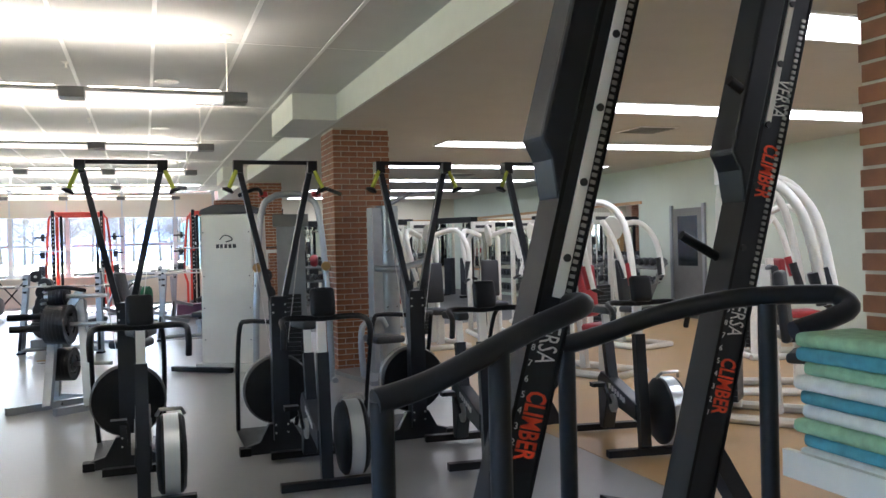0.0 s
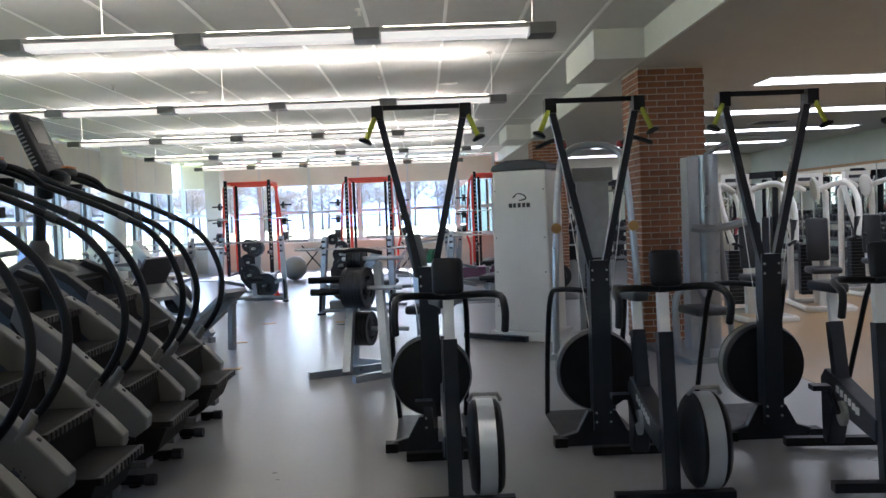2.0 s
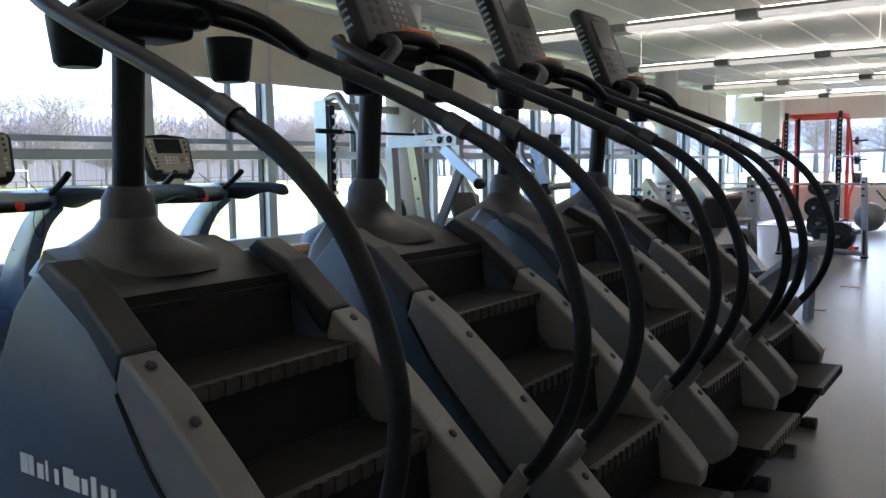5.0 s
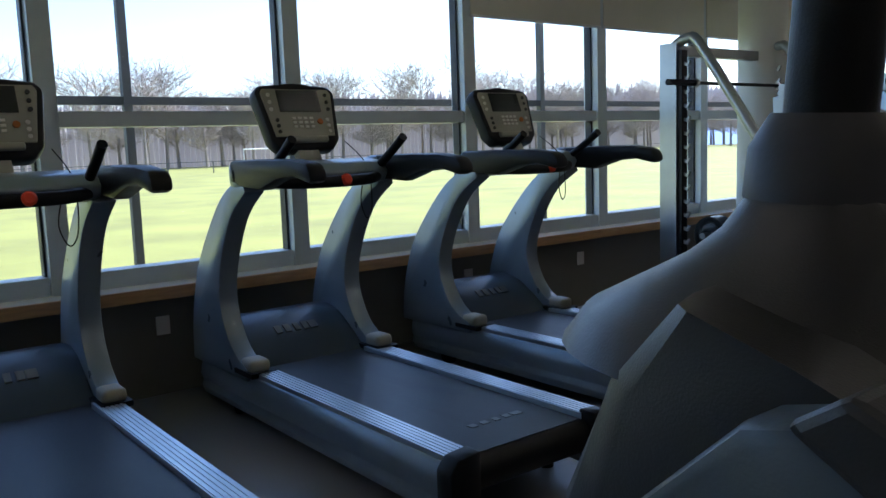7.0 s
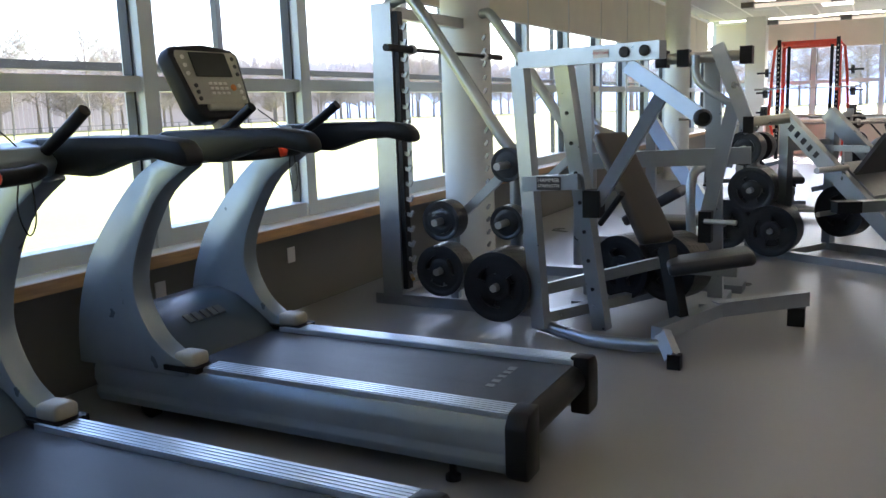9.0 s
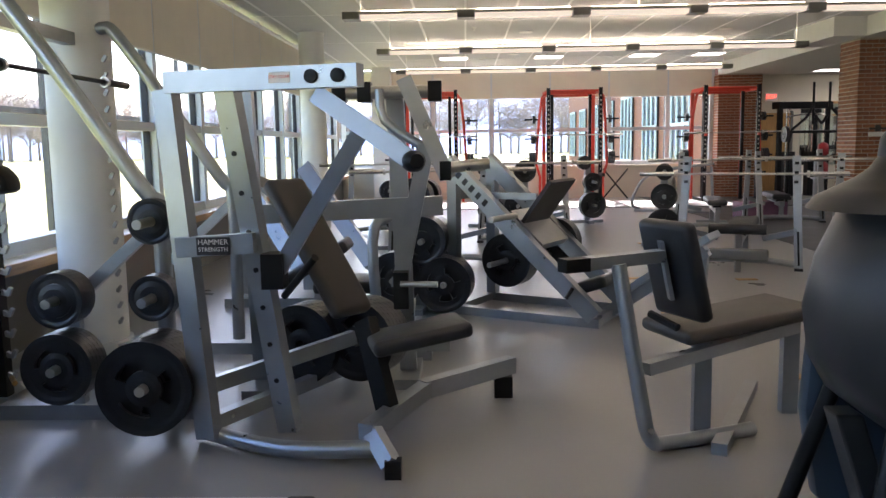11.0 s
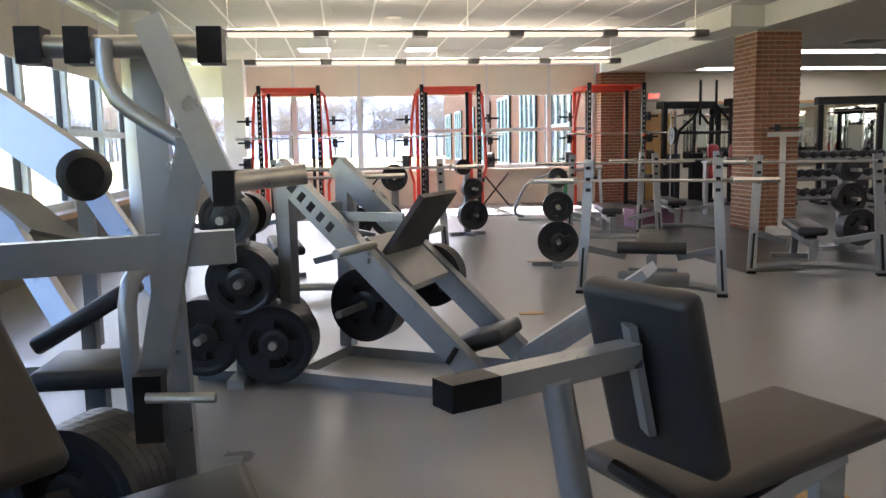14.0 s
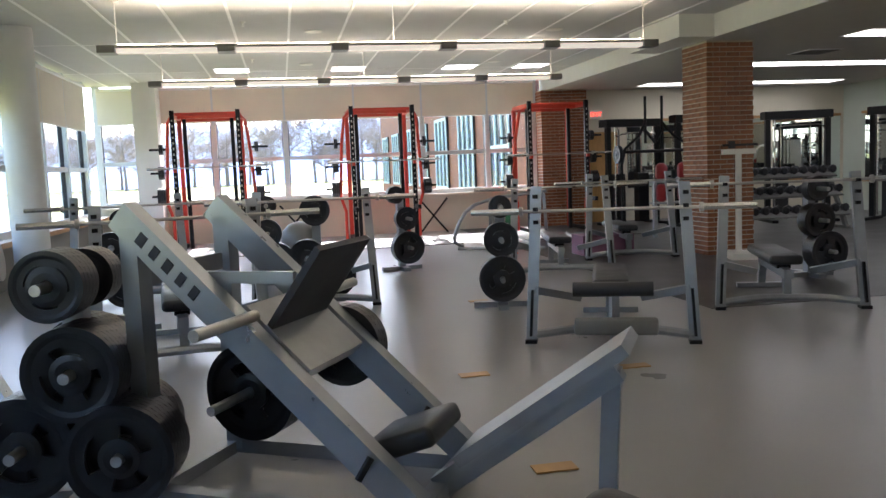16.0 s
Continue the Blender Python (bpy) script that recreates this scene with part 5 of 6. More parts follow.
# ---- seated bench beside the stair climbers ----
t = thing("seated_bench", "silver framed bench with dark upright back pad and flat seat", "bench", "", pose(-0.27, -0.13, 0) @ Matrix.Diagonal((1, 1, 0.92, 1)))
part("front_leg", tube(B(), [(-2.42, 9.28, 0.93), (-2.33, 9.22, 0.3), (-2.28, 9.22, 0.08), (-2.18, 9.27, 0.04), (-1.75, 9.45, 0.04)], 0.036, 10, 5), M_SILVER, t, "silver bent leg", 0, True)
part("top_arm", beam(B(), (-2.62, 9.22, 0.94), (-2.2, 9.42, 0.95), 0.06, 0.07, (0, 0, 1)), M_SILVER, t, "silver top arm", 0.008)
part("arm_end", beam(B(), (-2.68, 9.19, 0.94), (-2.57, 9.245, 0.94), 0.064, 0.074, (0, 0, 1)), M_BLACK, t, "black arm end", 0.006)
part("pad_bracket", beam(B(), (-2.2, 9.44, 1.02), (-2.14, 9.46, 0.72), 0.06, 0.02), M_SILVER2, t, "", 0.004)
part("back_pad", pad(B(), Matrix.Translation((-2.12, 9.48, 0.87)) @ Matrix.Rotation(radians(25), 4, "Z") @ Matrix.Rotation(radians(-14), 4, "Y"), 0.08, 0.36, 0.52, 0.035), M_VINYL, t, "black back pad", 0, True)
part("seat_pad", pad(B(), Matrix.Translation((-1.78, 9.72, 0.56)) @ Matrix.Rotation(radians(20), 4, "Z") @ Matrix.Rotation(radians(-6), 4, "Y"), 0.78, 0.42, 0.075, 0.03), M_BROWN, t, "dark flat seat pad", 0, True)
part("seat_rail", beam(B(), (-2.3, 9.25, 0.42), (-1.45, 9.75, 0.5), 0.06, 0.06), M_SILVER, t, "", 0.008)
part("seat_leg", beam(B(), (-1.98, 9.5, 0.52), (-1.98, 9.5, 0.0), 0.06, 0.08), M_SILVER, t, "silver seat leg", 0.008)
part("seat_leg", beam(B(), (-1.45, 9.8, 0.52), (-1.45, 9.8, 0.0), 0.06, 0.08), M_SILVER, t, "silver seat leg", 0.008)
part("cross_foot", beam(B(), (-1.98, 9.2, 0.03), (-1.5, 10.2, 0.03), 0.07, 0.06, (1, 0, 0)), M_SILVER2, t, "", 0.008)
part("leg_handle", tube(B(), [(-2.25, 9.4, 0.66), (-2.16, 9.26, 0.62)], 0.02, 8), M_BLACK, t, "black side handle", 0, True)


# ---- power racks ----
def power_rack():
    """Front uprights at y = 0, centre at x = 0."""
    t = thing("power_rack", "black and red power rack holding a barbell and side plates", "power rack", "power racks by the far windows")
    H = 2.65
    for s in (-1, 1):
        u = part("front_upright", box(B(), s * 0.6 - 0.04, -0.04, 0.0, s * 0.6 + 0.04, 0.04, H), M_BLACK, t, "black drilled upright", 0.006)
        for k in range(20):
            part("hole_plate", box(B(), s * 0.6 - 0.012, -0.043, 0.45 + 0.105 * k, s * 0.6 + 0.012, -0.0405, 0.49 + 0.105 * k), M_STEEL, u)
        part("inner_upright", box(B(), s * 0.45 - 0.035, 0.62, 0.0, s * 0.45 + 0.035, 0.69, H - 0.12), M_BLACK, t, "black inner upright", 0.006)
        part("rear_upright", box(B(), s * 0.6 - 0.04, 1.1, 0.0, s * 0.6 + 0.04, 1.17, H - 0.1), M_RED, t, "red rear upright", 0.006)
        part("side_frame", tube(B(), [(s * 0.62, 0.1, H - 0.1), (s * 0.72, 0.3, H - 0.2), (s * 0.78, 0.45, 1.9), (s * 0.84, 0.5, 0.9), (s * 0.75, 0.5, 0.6), (s * 0.75, 0.5, 0.02)], 0.032, 8), M_RED, t, "red bent side frame", 0, True)
        part("top_side", box(B(), s * 0.6 - 0.035, 0.04, H - 0.12, s * 0.6 + 0.035, 1.1, H - 0.04), M_RED, t, "red top rail", 0.008)
        part("base_side", box(B(), s * 0.6 - 0.04, 0.04, 0.0, s * 0.6 + 0.04, 1.1, 0.07), M_BLACK, t, "", 0.008)
        part("spotter_arm", box(B(), s * 0.6 - 0.03, -0.5, 0.62, s * 0.6 + 0.03, -0.04, 0.7), M_BLACK, t, "black spotter arm", 0.008)
        for z in (1.95, 1.5, 1.05):
            part("horn", cyl(B(), (s * 0.80, 0.5, z), (s * 1.12, 0.5, z), 0.022, 10), M_BLACK, t, "black storage horn")
        part("bar_hook", box(B(), s * 0.6 - 0.03, -0.11, 1.5, s * 0.6 + 0.03, -0.04, 1.56), M_RED, t, "red bar hook", 0.006)
    part("top_front", tube(B(), [(-0.6, 0.0, H - 0.06), (-0.55, 0.12, H - 0.06), (0.55, 0.12, H - 0.06), (0.6, 0.0, H - 0.06)], 0.03, 8), M_RED, t, "red front pull-up bar", 0, True)
    part("top_mid", box(B(), -0.56, 0.5, H - 0.12, 0.56, 0.56, H - 0.05), M_RED, t, "red top crossbar", 0.008)
    part("top_rear", box(B(), -0.56, 1.1, H - 0.14, 0.56, 1.17, H - 0.06), M_RED, t, "red top crossbar", 0.008)
    return t


RACKS = ((-4.18, 24.88), (-0.84, 24.88), (2.72, 24.75))
pr = power_rack()
pr.matrix_basis = pose(*RACKS[0], 0)
for x, y in RACKS[1:]:
    copy_thing(pr, pose(x, y, 0))
for x, y in RACKS:
    barbell((x, y - 0.075, 1.575), (1, 0, 0), 2.2)
    for s in (-1, 1):
        for z, r, n in ((1.95, 0.1, 2), (1.5, 0.125, 3), (1.05, 0.16, 4)):
            plates((x + s * 0.86, y + 0.5, z), (s, 0, 0), [r] * n)
    tagged(part("platform", box(B(), x - 1.2, y - 1.6, 0.001, x + 1.2, y - 0.55, 0.014), M_RUBBER), "dark rubber lifting platform on the floor", "platform", "lifting platforms")


# ---- bench presses ----
def bench_press():
    """Uprights on the x axis, centre at the origin, bench towards +y."""
    t = thing("bench_press", "silver olympic bench press with black pads and upright hooks", "bench", "olympic benches")
    for s in (-1, 1):
        u = part("upright", beam(B(), (s * 0.62, 0, 0.0), (s * 0.56, 0.12, 1.22), 0.06, 0.085), M_SILVER2, t, "silver drilled upright", 0.008)
        part("guard_strip", beam(B(), (s * 0.62, -0.045, 0.06), (s * 0.60, -0.008, 0.42), 0.05, 0.02), M_BLACK, u, "black upright guard", 0.005)
        for z in (0.96, 1.06, 1.16):
            part("hook", box(B(), s * 0.565 - 0.02, 0.02, z - 0.03, s * 0.565 + 0.02, 0.07, z), M_BLACK, u, "black bar hook", 0.004)
        part("brace", beam(B(), (s * 0.6, 0.02, 0.42), (s * 0.25, 0.35, 0.3), 0.05, 0.06), M_SILVER2, t, "", 0.006)
        part("foot", cbox(B(), (s * 0.62, 0, 0.015), (0.09, 0.12, 0.03)), M_BLACK, t)
    part("base_curve", tube(B(), [(-0.62, 0, 0.06), (-0.3, 0.12, 0.08), (0, 0.16, 0.08), (0.3, 0.12, 0.08), (0.62, 0, 0.06)], 0.036, 8, 4), M_SILVER2, t, "silver curved base tube", 0, True)
    part("spine", box(B(), -0.04, 0.1, 0.26, 0.04, 1.3, 0.34), M_SILVER2, t, "silver spine", 0.008)
    part("rear_leg", beam(B(), (0, 1.25, 0.3), (0, 1.35, 0.02), 0.07, 0.07), M_SILVER2, t, "", 0.006)
    part("rear_foot", box(B(), -0.25, 1.3, 0.0, 0.25, 1.38, 0.05), M_SILVER2, t, "", 0.008)
    part("front_leg", beam(B(), (0, 0.2, 0.3), (0, 0.18, 0.08), 0.07, 0.07), M_SILVER2, t)
    part("bench_pad", pad(B(), Matrix.Translation((0, 0.75, 0.42)), 0.3, 1.15, 0.09, 0.035), M_VINYL, t, "black bench pad", 0, True)
    part("pad_rail", box(B(), -0.06, 0.3, 0.33, 0.06, 1.2, 0.38), M_BLACK, t)
    return t


BP = [(-0.40, 14.55, -22, 1.03), (1.63, 15.28, -21, 1.15), (-3.62, 15.0, 8, 1.1), (-2.55, 17.2, -4, 1.12), (0.55, 18.4, -12, 1.1), (2.0, 19.6, -10, 1.1), (-4.6, 18.6, 5, 1.1)]
bp = bench_press()
bp.matrix_basis = pose(*BP[0][:2], 0, 0, 0, BP[0][2])
for x, y, a, z in BP[1:]:
    copy_thing(bp, pose(x, y, 0, 0, 0, a))
for x, y, a, z in BP:
    d = V((math.cos(radians(a)), math.sin(radians(a)), 0))
    nrm = V((-d.y, d.x, 0))
    barbell(V((x, y, z + 0.0)) + nrm * 0.045, d, 2.15)
# leg roller attachment on the near bench
t = thing("leg_roller_seat", "black foam roller and bolted pad on a silver post", "bench")
m = pose(-0.40, 14.55, 0, 0, 0, -22)
for nm, bmh, mt, lb in (("roller", cyl(B(), m @ V((-0.28, -0.28, 0.46)), m @ V((0.3, -0.28, 0.46)), 0.055, 18), M_VINYL, "black foam roller"),
                        ("pad", pad(B(), m @ Matrix.Translation((0.03, -0.36, 0.2)), 0.6, 0.07, 0.13, 0.025), M_GUARD, "grey bolted roller plate"),
                        ("post", beam(B(), m @ V((0.02, -0.28, 0.0)), m @ V((0.02, -0.26, 0.5)), 0.05, 0.06), M_SILVER2, "silver post")):
    part(nm, bmh, mt, t, lb, 0, True)


# ---- tall cable machines by the first brick column ----
t = thing("cable_tower", "tall off-white functional trainer shroud with black rounded cap", "cable machine")
CM = pose(1.92, 11.62, 0, 0, 0, -28)
t.matrix_basis = CM
part("shroud", prism(B(), [(-0.36, 0.1), (0.36, 0.1), (0.33, 1.98), (-0.33, 1.98)], -0.26, 0.26), M_OFFWHITE, t, "off-white tapered shroud", 0.02)
part("cap", prism(B(), [(-0.35, 1.98), (0.35, 1.98), (0.33, 2.04), (0.15, 2.10), (-0.15, 2.10), (-0.33, 2.04)], -0.27, 0.27), M_GASKET, t, "black rounded cap", 0.012)
bm = B()
for k, w in enumerate((0.05, 0.04, 0.045, 0.045, 0.05)):
    box(bm, -0.13 + 0.055 * k, -0.263, 1.55, -0.13 + 0.055 * k + w * 0.85, -0.2605, 1.6)
tube(bm, [(-0.08, -0.262, 1.66), (-0.02, -0.262, 1.71), (0.06, -0.262, 1.69), (0.08, -0.262, 1.65), (0.0, -0.262, 1.63)], 0.008, 6, 4)
part("emblem", bm, M_GASKET, t, "dark emblem and lettering bars")
bm = B()
for z in (0.4, 0.8, 1.2, 1.75):
    for x in (-0.3, 0.3):
        cyl(bm, (x, -0.266, z), (x, -0.2595, z), 0.008, 8)
part("screws", bm, M_GASKET, t)
part("base", box(B(), -0.42, -0.3, 0.0, 0.42, 0.3, 0.1), M_OFFWHITE, t, "", 0.01)
part("base_bar", beam(B(), (-0.75, -0.25, 0.04), (0.1, -0.42, 0.04), 0.08, 0.06), M_BLACK, t, "black floor stabiliser bar", 0.01)
part("column", cyl(B(), (-0.42, 0.1, 0.0), (-0.42, 0.1, 2.0), 0.035, 12), M_SILVER2, t, "silver guide column", 0, True)


def cable_column(x, y, ang, label):
    t = thing("weight_stack_machine", label, "cable machine", "", pose(x, y, 0, 0, 0, ang))
    for s in (-1, 1):
        part("frame_tube", tube(B(), [(s * 0.42, -0.2, 0.03), (s * 0.40, -0.15, 0.9), (s * 0.33, 0.0, 1.9), (s * 0.2, 0.05, 2.12), (0, 0.06, 2.16)], 0.036, 10, 5), M_SILVER, t, "silver curved frame tube", 0, True)
        part("arm", tube(B(), [(s * 0.30, 0.0, 2.12), (s * 0.36, -0.22, 2.2), (s * 0.55, -0.4, 2.12)], 0.022, 8, 4), M_BLACK, t, "black pull-up grip", 0, True)
        part("arm_joint", lathe(B(), [(0.05, 0), (0.055, 0.03), (0.05, 0.06)], (s * 0.3, -0.03, 2.12), (0, 0, 1), 14), M_REDV, t, "dark red joint")
        part("pulley", lathe(B(), [(0.05, 0), (0.055, 0.02), (0.05, 0.04)], (s * 0.38, -0.18, 1.32), (0, -1, 0), 14), M_BRASS, t, "yellow hubbed pulley")
    part("stack_shroud", box(B(), -0.16, 0.0, 0.1, 0.16, 0.2, 1.78), M_SILVER2, t, "silver stack shroud", 0.012)
    for k in range(17):
        part("stack_plate", box(B(), -0.1, -0.045, 0.16 + 0.05 * k, 0.1, -0.002, 0.205 + 0.05 * k), M_IRON, t, "black stack plate")
    part("head_sign", box(B(), -0.2, -0.08, 1.78, 0.2, 0.22, 1.92), M_GUARD, t, "grey green head cover", 0.02)
    part("base", tube(B(), [(-0.45, -0.3, 0.03), (-0.4, 0.3, 0.03), (0.4, 0.3, 0.03), (0.45, -0.3, 0.03)], 0.035, 8), M_SILVER, t, "silver base tube", 0, True)
    part("base_cross", box(B(), -0.42, -0.02, 0.0, 0.42, 0.08, 0.09), M_SILVER2, t, "", 0.01)
    return t


cable_column(2.42, 10.25, -8, "silver cable machine with black weight stack and curved frame")
t = thing("silver_press_machine", "silver column machine with thick round tubes beside the brick column", "weight machine", "", pose(3.45, 10.05, 0, 0, 0, 10))
part("column", cyl(B(), (0.12, 0.1, 0.05), (0.12, 0.1, 2.0), 0.13, 28), M_SILVER, t, "broad silver round column", 0, True)
part("guide", box(B(), -0.12, 0.0, 0.05, 0.0, 0.15, 1.98), M_SILVER2, t, "silver guide post", 0.015)
part("arm", tube(B(), [(-0.12, -0.05, 1.28), (0.1, -0.15, 1.26), (0.45, -0.2, 1.34)], 0.04, 10, 4), M_SILVER, t, "silver lever arm", 0, True)
part("loop", tube(B(), [(-0.32, -0.1, 0.05), (-0.34, -0.1, 0.5), (-0.28, -0.1, 0.66), (-0.1, -0.1, 0.7), (0.0, -0.05, 0.6)], 0.035, 10, 5), M_SILVER, t, "silver loop handle", 0, True)
part("back_tube", tube(B(), [(0.2, 0.1, 2.0), (0.4, 0.3, 1.0), (0.62, 0.5, 0.05)], 0.035, 10, 4), M_SILVER, t, "silver raked tube", 0, True)
part("top_arm", tube(B(), [(0.1, 0.05, 2.0), (0.3, -0.1, 2.12), (0.65, -0.2, 2.15)], 0.025, 10, 4), M_SILVER2, t, "", 0, True)
part("seat", pad(B(), Matrix.Translation((-0.2, -0.4, 0.5)), 0.35, 0.4, 0.08, 0.03), M_VINYL, t, "black seat pad", 0, True)
part("seat_post", cbox(B(), (-0.2, -0.4, 0.24), (0.07, 0.07, 0.46)), M_SILVER2, t)
part("base", box(B(), -0.4, -0.5, 0, 0.7, 0.6, 0.05), M_SILVER2, t, "", 0.015)

# ---- incline lever row in the main aisle ----
T = pose(0.15, 9.95, 0, 0, 0, -18)
t = thing("lever_row", "silver plate loaded row machine with black pads and loaded plates", "weight machine", "", T)
for a, b2 in (((-0.45, -0.55, 0.03), (0.2, 0.1, 0.03)), ((0.05, -0.65, 0.03), (0.65, 0.1, 0.03)), ((-0.45, 0.3, 0.03), (0.9, -0.1, 0.03))):
    part("base_beam", beam(B(), a, b2, 0.08, 0.06, (0, 0, 1)), M_SILVER, t, "silver base beam", 0.01)
for a, b2 in (((-0.1, -0.45, 0.05), (-0.22, 0.0, 0.75)), ((0.3, -0.45, 0.05), (0.05, 0.05, 1.05)), ((-0.22, 0.0, 0.75), (0.05, 0.05, 1.15)), ((0.55, -0.1, 0.05), (0.48, 0.0, 0.95)), ((-0.3, 0.2, 0.05), (-0.2, 0.1, 1.1))):
    part("strut", beam(B(), a, b2, 0.06, 0.08), M_SILVER, t, "silver strut", 0.01)
part("chest_pad", pad(B(), Matrix.Translation((0.50, -0.05, 1.12)) @ Matrix.Rotation(radians(-12), 4, "Y"), 0.08, 0.3, 0.42, 0.035), M_VINYL, t, "black chest pad", 0, True)
part("seat_pad", pad(B(), Matrix.Translation((0.62, -0.15, 0.62)), 0.36, 0.34, 0.08, 0.03), M_VINYL, t, "black seat pad", 0, True)
part("handle", tube(B(), [(-0.2, -0.2, 1.18), (0.0, -0.25, 1.2), (0.2, -0.2, 1.16)], 0.02, 8, 3), M_BLACK, t, "black handle", 0, True)
for z, y, n, r in ((0.82, -0.1, 6, 0.2), (0.4, 0.05, 5, 0.17), (1.1, 0.0, 4, 0.11)):
    part("horn", cyl(B(), (-0.3, y, z), (0.35, y, z), 0.022, 10), M_STEEL, t, "steel plate horn")
    plates(T @ V((-0.22, y, z)), T.to_3x3() @ V((1, 0, 0)), [r] * n)
for x, z in ((-0.6, 0.78), (-0.62, 0.9)):
    part("foam_grip", cyl(B(), (x, -0.12, z), (x + 0.35, -0.05, z), 0.035, 12), M_BLACK, t, "black foam roller", 0, True)


# ---- white selector machines on the tan floor ----
def white_machine(m, h, kind):
    t = thing("white_weight_machine", "white framed selector weight machine with %s pads" % ("dark red" if kind else "black"), "weight machine", "white weight machines", m)
    part("stack_frame", tube(B(), [(-0.25, 0.3, 0.03), (-0.25, 0.3, h - 0.15), (-0.15, 0.3, h), (0.15, 0.3, h), (0.25, 0.3, h - 0.15), (0.25, 0.3, 0.03)], 0.045, 10), M_WHITE, t, "white stack frame", 0, True)
    part("base", tube(B(), [(-0.3, 0.35, 0.04), (-0.3, -0.7, 0.04), (0.3, -0.7, 0.04), (0.3, 0.35, 0.04), (-0.3, 0.35, 0.04)], 0.04, 8), M_WHITE, t, "white base frame", 0, True)
    for k in range(14):
        part("stack_plate", box(B(), -0.13, 0.22, 0.14 + 0.052 * k, 0.13, 0.36, 0.188 + 0.052 * k), M_IRON, t, "black stack plate")
    for s in (-1, 1):
        part("guide_rod", cyl(B(), (s * 0.08, 0.29, 0.1), (s * 0.08, 0.29, h - 0.05), 0.011, 8), M_CHROME, t, "chrome guide rod")
    part("seat_post", beam(B(), (0, -0.35, 0.05), (0, -0.35, 0.5), 0.09, 0.09), M_WHITE, t, "white seat post", 0.01)
    part("seat", pad(B(), Matrix.Translation((0, -0.38, 0.54)), 0.4, 0.42, 0.09, 0.035), M_REDV if kind else M_VINYL, t, "padded seat", 0, True)
    part("back_post", beam(B(), (0, -0.08, 0.05), (0, 0.0, 1.25), 0.08, 0.08), M_WHITE, t, "white back post", 0.01)
    part("back_pad", pad(B(), Matrix.Translation((0, -0.14, 0.95)) @ Matrix.Rotation(radians(-6), 4, "X"), 0.3, 0.08, 0.6, 0.035), M_REDV if kind else M_VINYL, t, "padded back rest", 0, True)
    for s in (-1, 1):
        part("lever_arm", tube(B(), [(s * 0.1, 0.1, h - 0.1), (s * 0.4, -0.1, h - 0.02), (s * 0.48, -0.35, h - 0.3), (s * 0.42, -0.5, 1.0)], 0.04, 10, 5), M_WHITE, t, "white lever arm", 0, True)
        part("grip", tube(B(), [(s * 0.42, -0.5, 1.0), (s * 0.3, -0.55, 0.95)], 0.022, 8), M_BLACK, t, "black hand grip", 0, True)
        part("elbow_pad", cyl(B(), (s * 0.45, -0.42, 1.25), (s * 0.42, -0.48, 1.0), 0.05, 12), M_REDV if kind else M_VINYL, t, "padded arm roller", 0, True)
    part("cam", lathe(B(), [(0.02, 0), (0.17, 0.0), (0.18, 0.02), (0.17, 0.04), (0.02, 0.04)], (0.02, 0.08, h - 0.1), (1, 0, 0.15), 28), M_WHITE, t, "white cam wheel", 0, True)
    part("head_sign", box(B(), -0.2, 0.25, h - 0.02, 0.2, 0.36, h + 0.14), M_WHITE, t, "white head sign", 0.015)
    part("sign_bar", box(B(), -0.14, 0.246, h + 0.03, 0.14, 0.249, h + 0.08), M_GASKET, t, "dark lettering bar")


for x, y, a, h, kind in ((5.6, 9.3, 25, 2.0, 1), (6.6, 7.4, 60, 2.1, 0), (5.75, 6.35, 40, 2.0, 0), (7.3, 11.2, 20, 1.8, 0), (4.9, 12.6, 5, 1.75, 0), (6.2, 13.4, -10, 1.75, 0), (8.3, 9.2, 70, 1.9, 1), (7.6, 14.6, 0, 1.8, 0), (5.2, 15.2, 0, 1.75, 1), (6.4, 4.7, 75, 2.1, 1), (8.6, 6.6, 60, 1.9, 0)):
    white_machine(pose(x, y, 0.004, 0, 0, a), h, kind)


# ---- dumbbell racks, mirrors and dark cable stations ----
def dumbbell_mesh():
    bm = B()
    cyl(bm, (-0.08, 0, 0), (0.08, 0, 0), 0.016, 8)
    for s in (-1, 1):
        lathe(bm, [(0.05, 0), (0.075, 0.012), (0.075, 0.07), (0.05, 0.085)], (s * 0.075, 0, 0), (s, 0, 0), 8)
    return link_mesh("dumbbell", bm, M_IRON)


DB = dumbbell_mesh()


def dumbbell_rack(x, y, ang, n):
    m = pose(x, y, 0.004, 0, 0, ang)
    t = thing("dumbbell_rack", "long dark three tier rack filled with black dumbbells", "dumbbell rack", "dumbbell racks", m)
    w = n * 0.2
    for i, (z, d) in enumerate(((0.3, -0.18), (0.65, 0.0), (1.0, 0.18))):
        part("shelf", beam(B(), (-w / 2, d, z), (w / 2, d, z), 0.3, 0.03, (0, 1, 0.35)), M_GUARD, t, "dark sloped shelf", 0.006)
        for k in range(n):
            ob = new("dumbbell", DB)
            ob.matrix_basis = m @ pose(-w / 2 + 0.1 + 0.2 * k, d - 0.02, z + 0.085, 0, 0, 90)
            tagged(ob, "black iron dumbbell lying on a rack", "dumbbell", "dumbbells")
    for s in (-1, 1):
        part("leg", beam(B(), (s * (w / 2 - 0.05), -0.3, 0.0), (s * (w / 2 - 0.05), 0.3, 1.12), 0.06, 0.08, (1, 0, 0)), M_GUARD, t, "grey raked leg", 0.008)
        part("foot", box(B(), s * (w / 2 - 0.05) - 0.04, -0.35, 0, s * (w / 2 - 0.05) + 0.04, 0.4, 0.05), M_GUARD, t, "", 0.008)


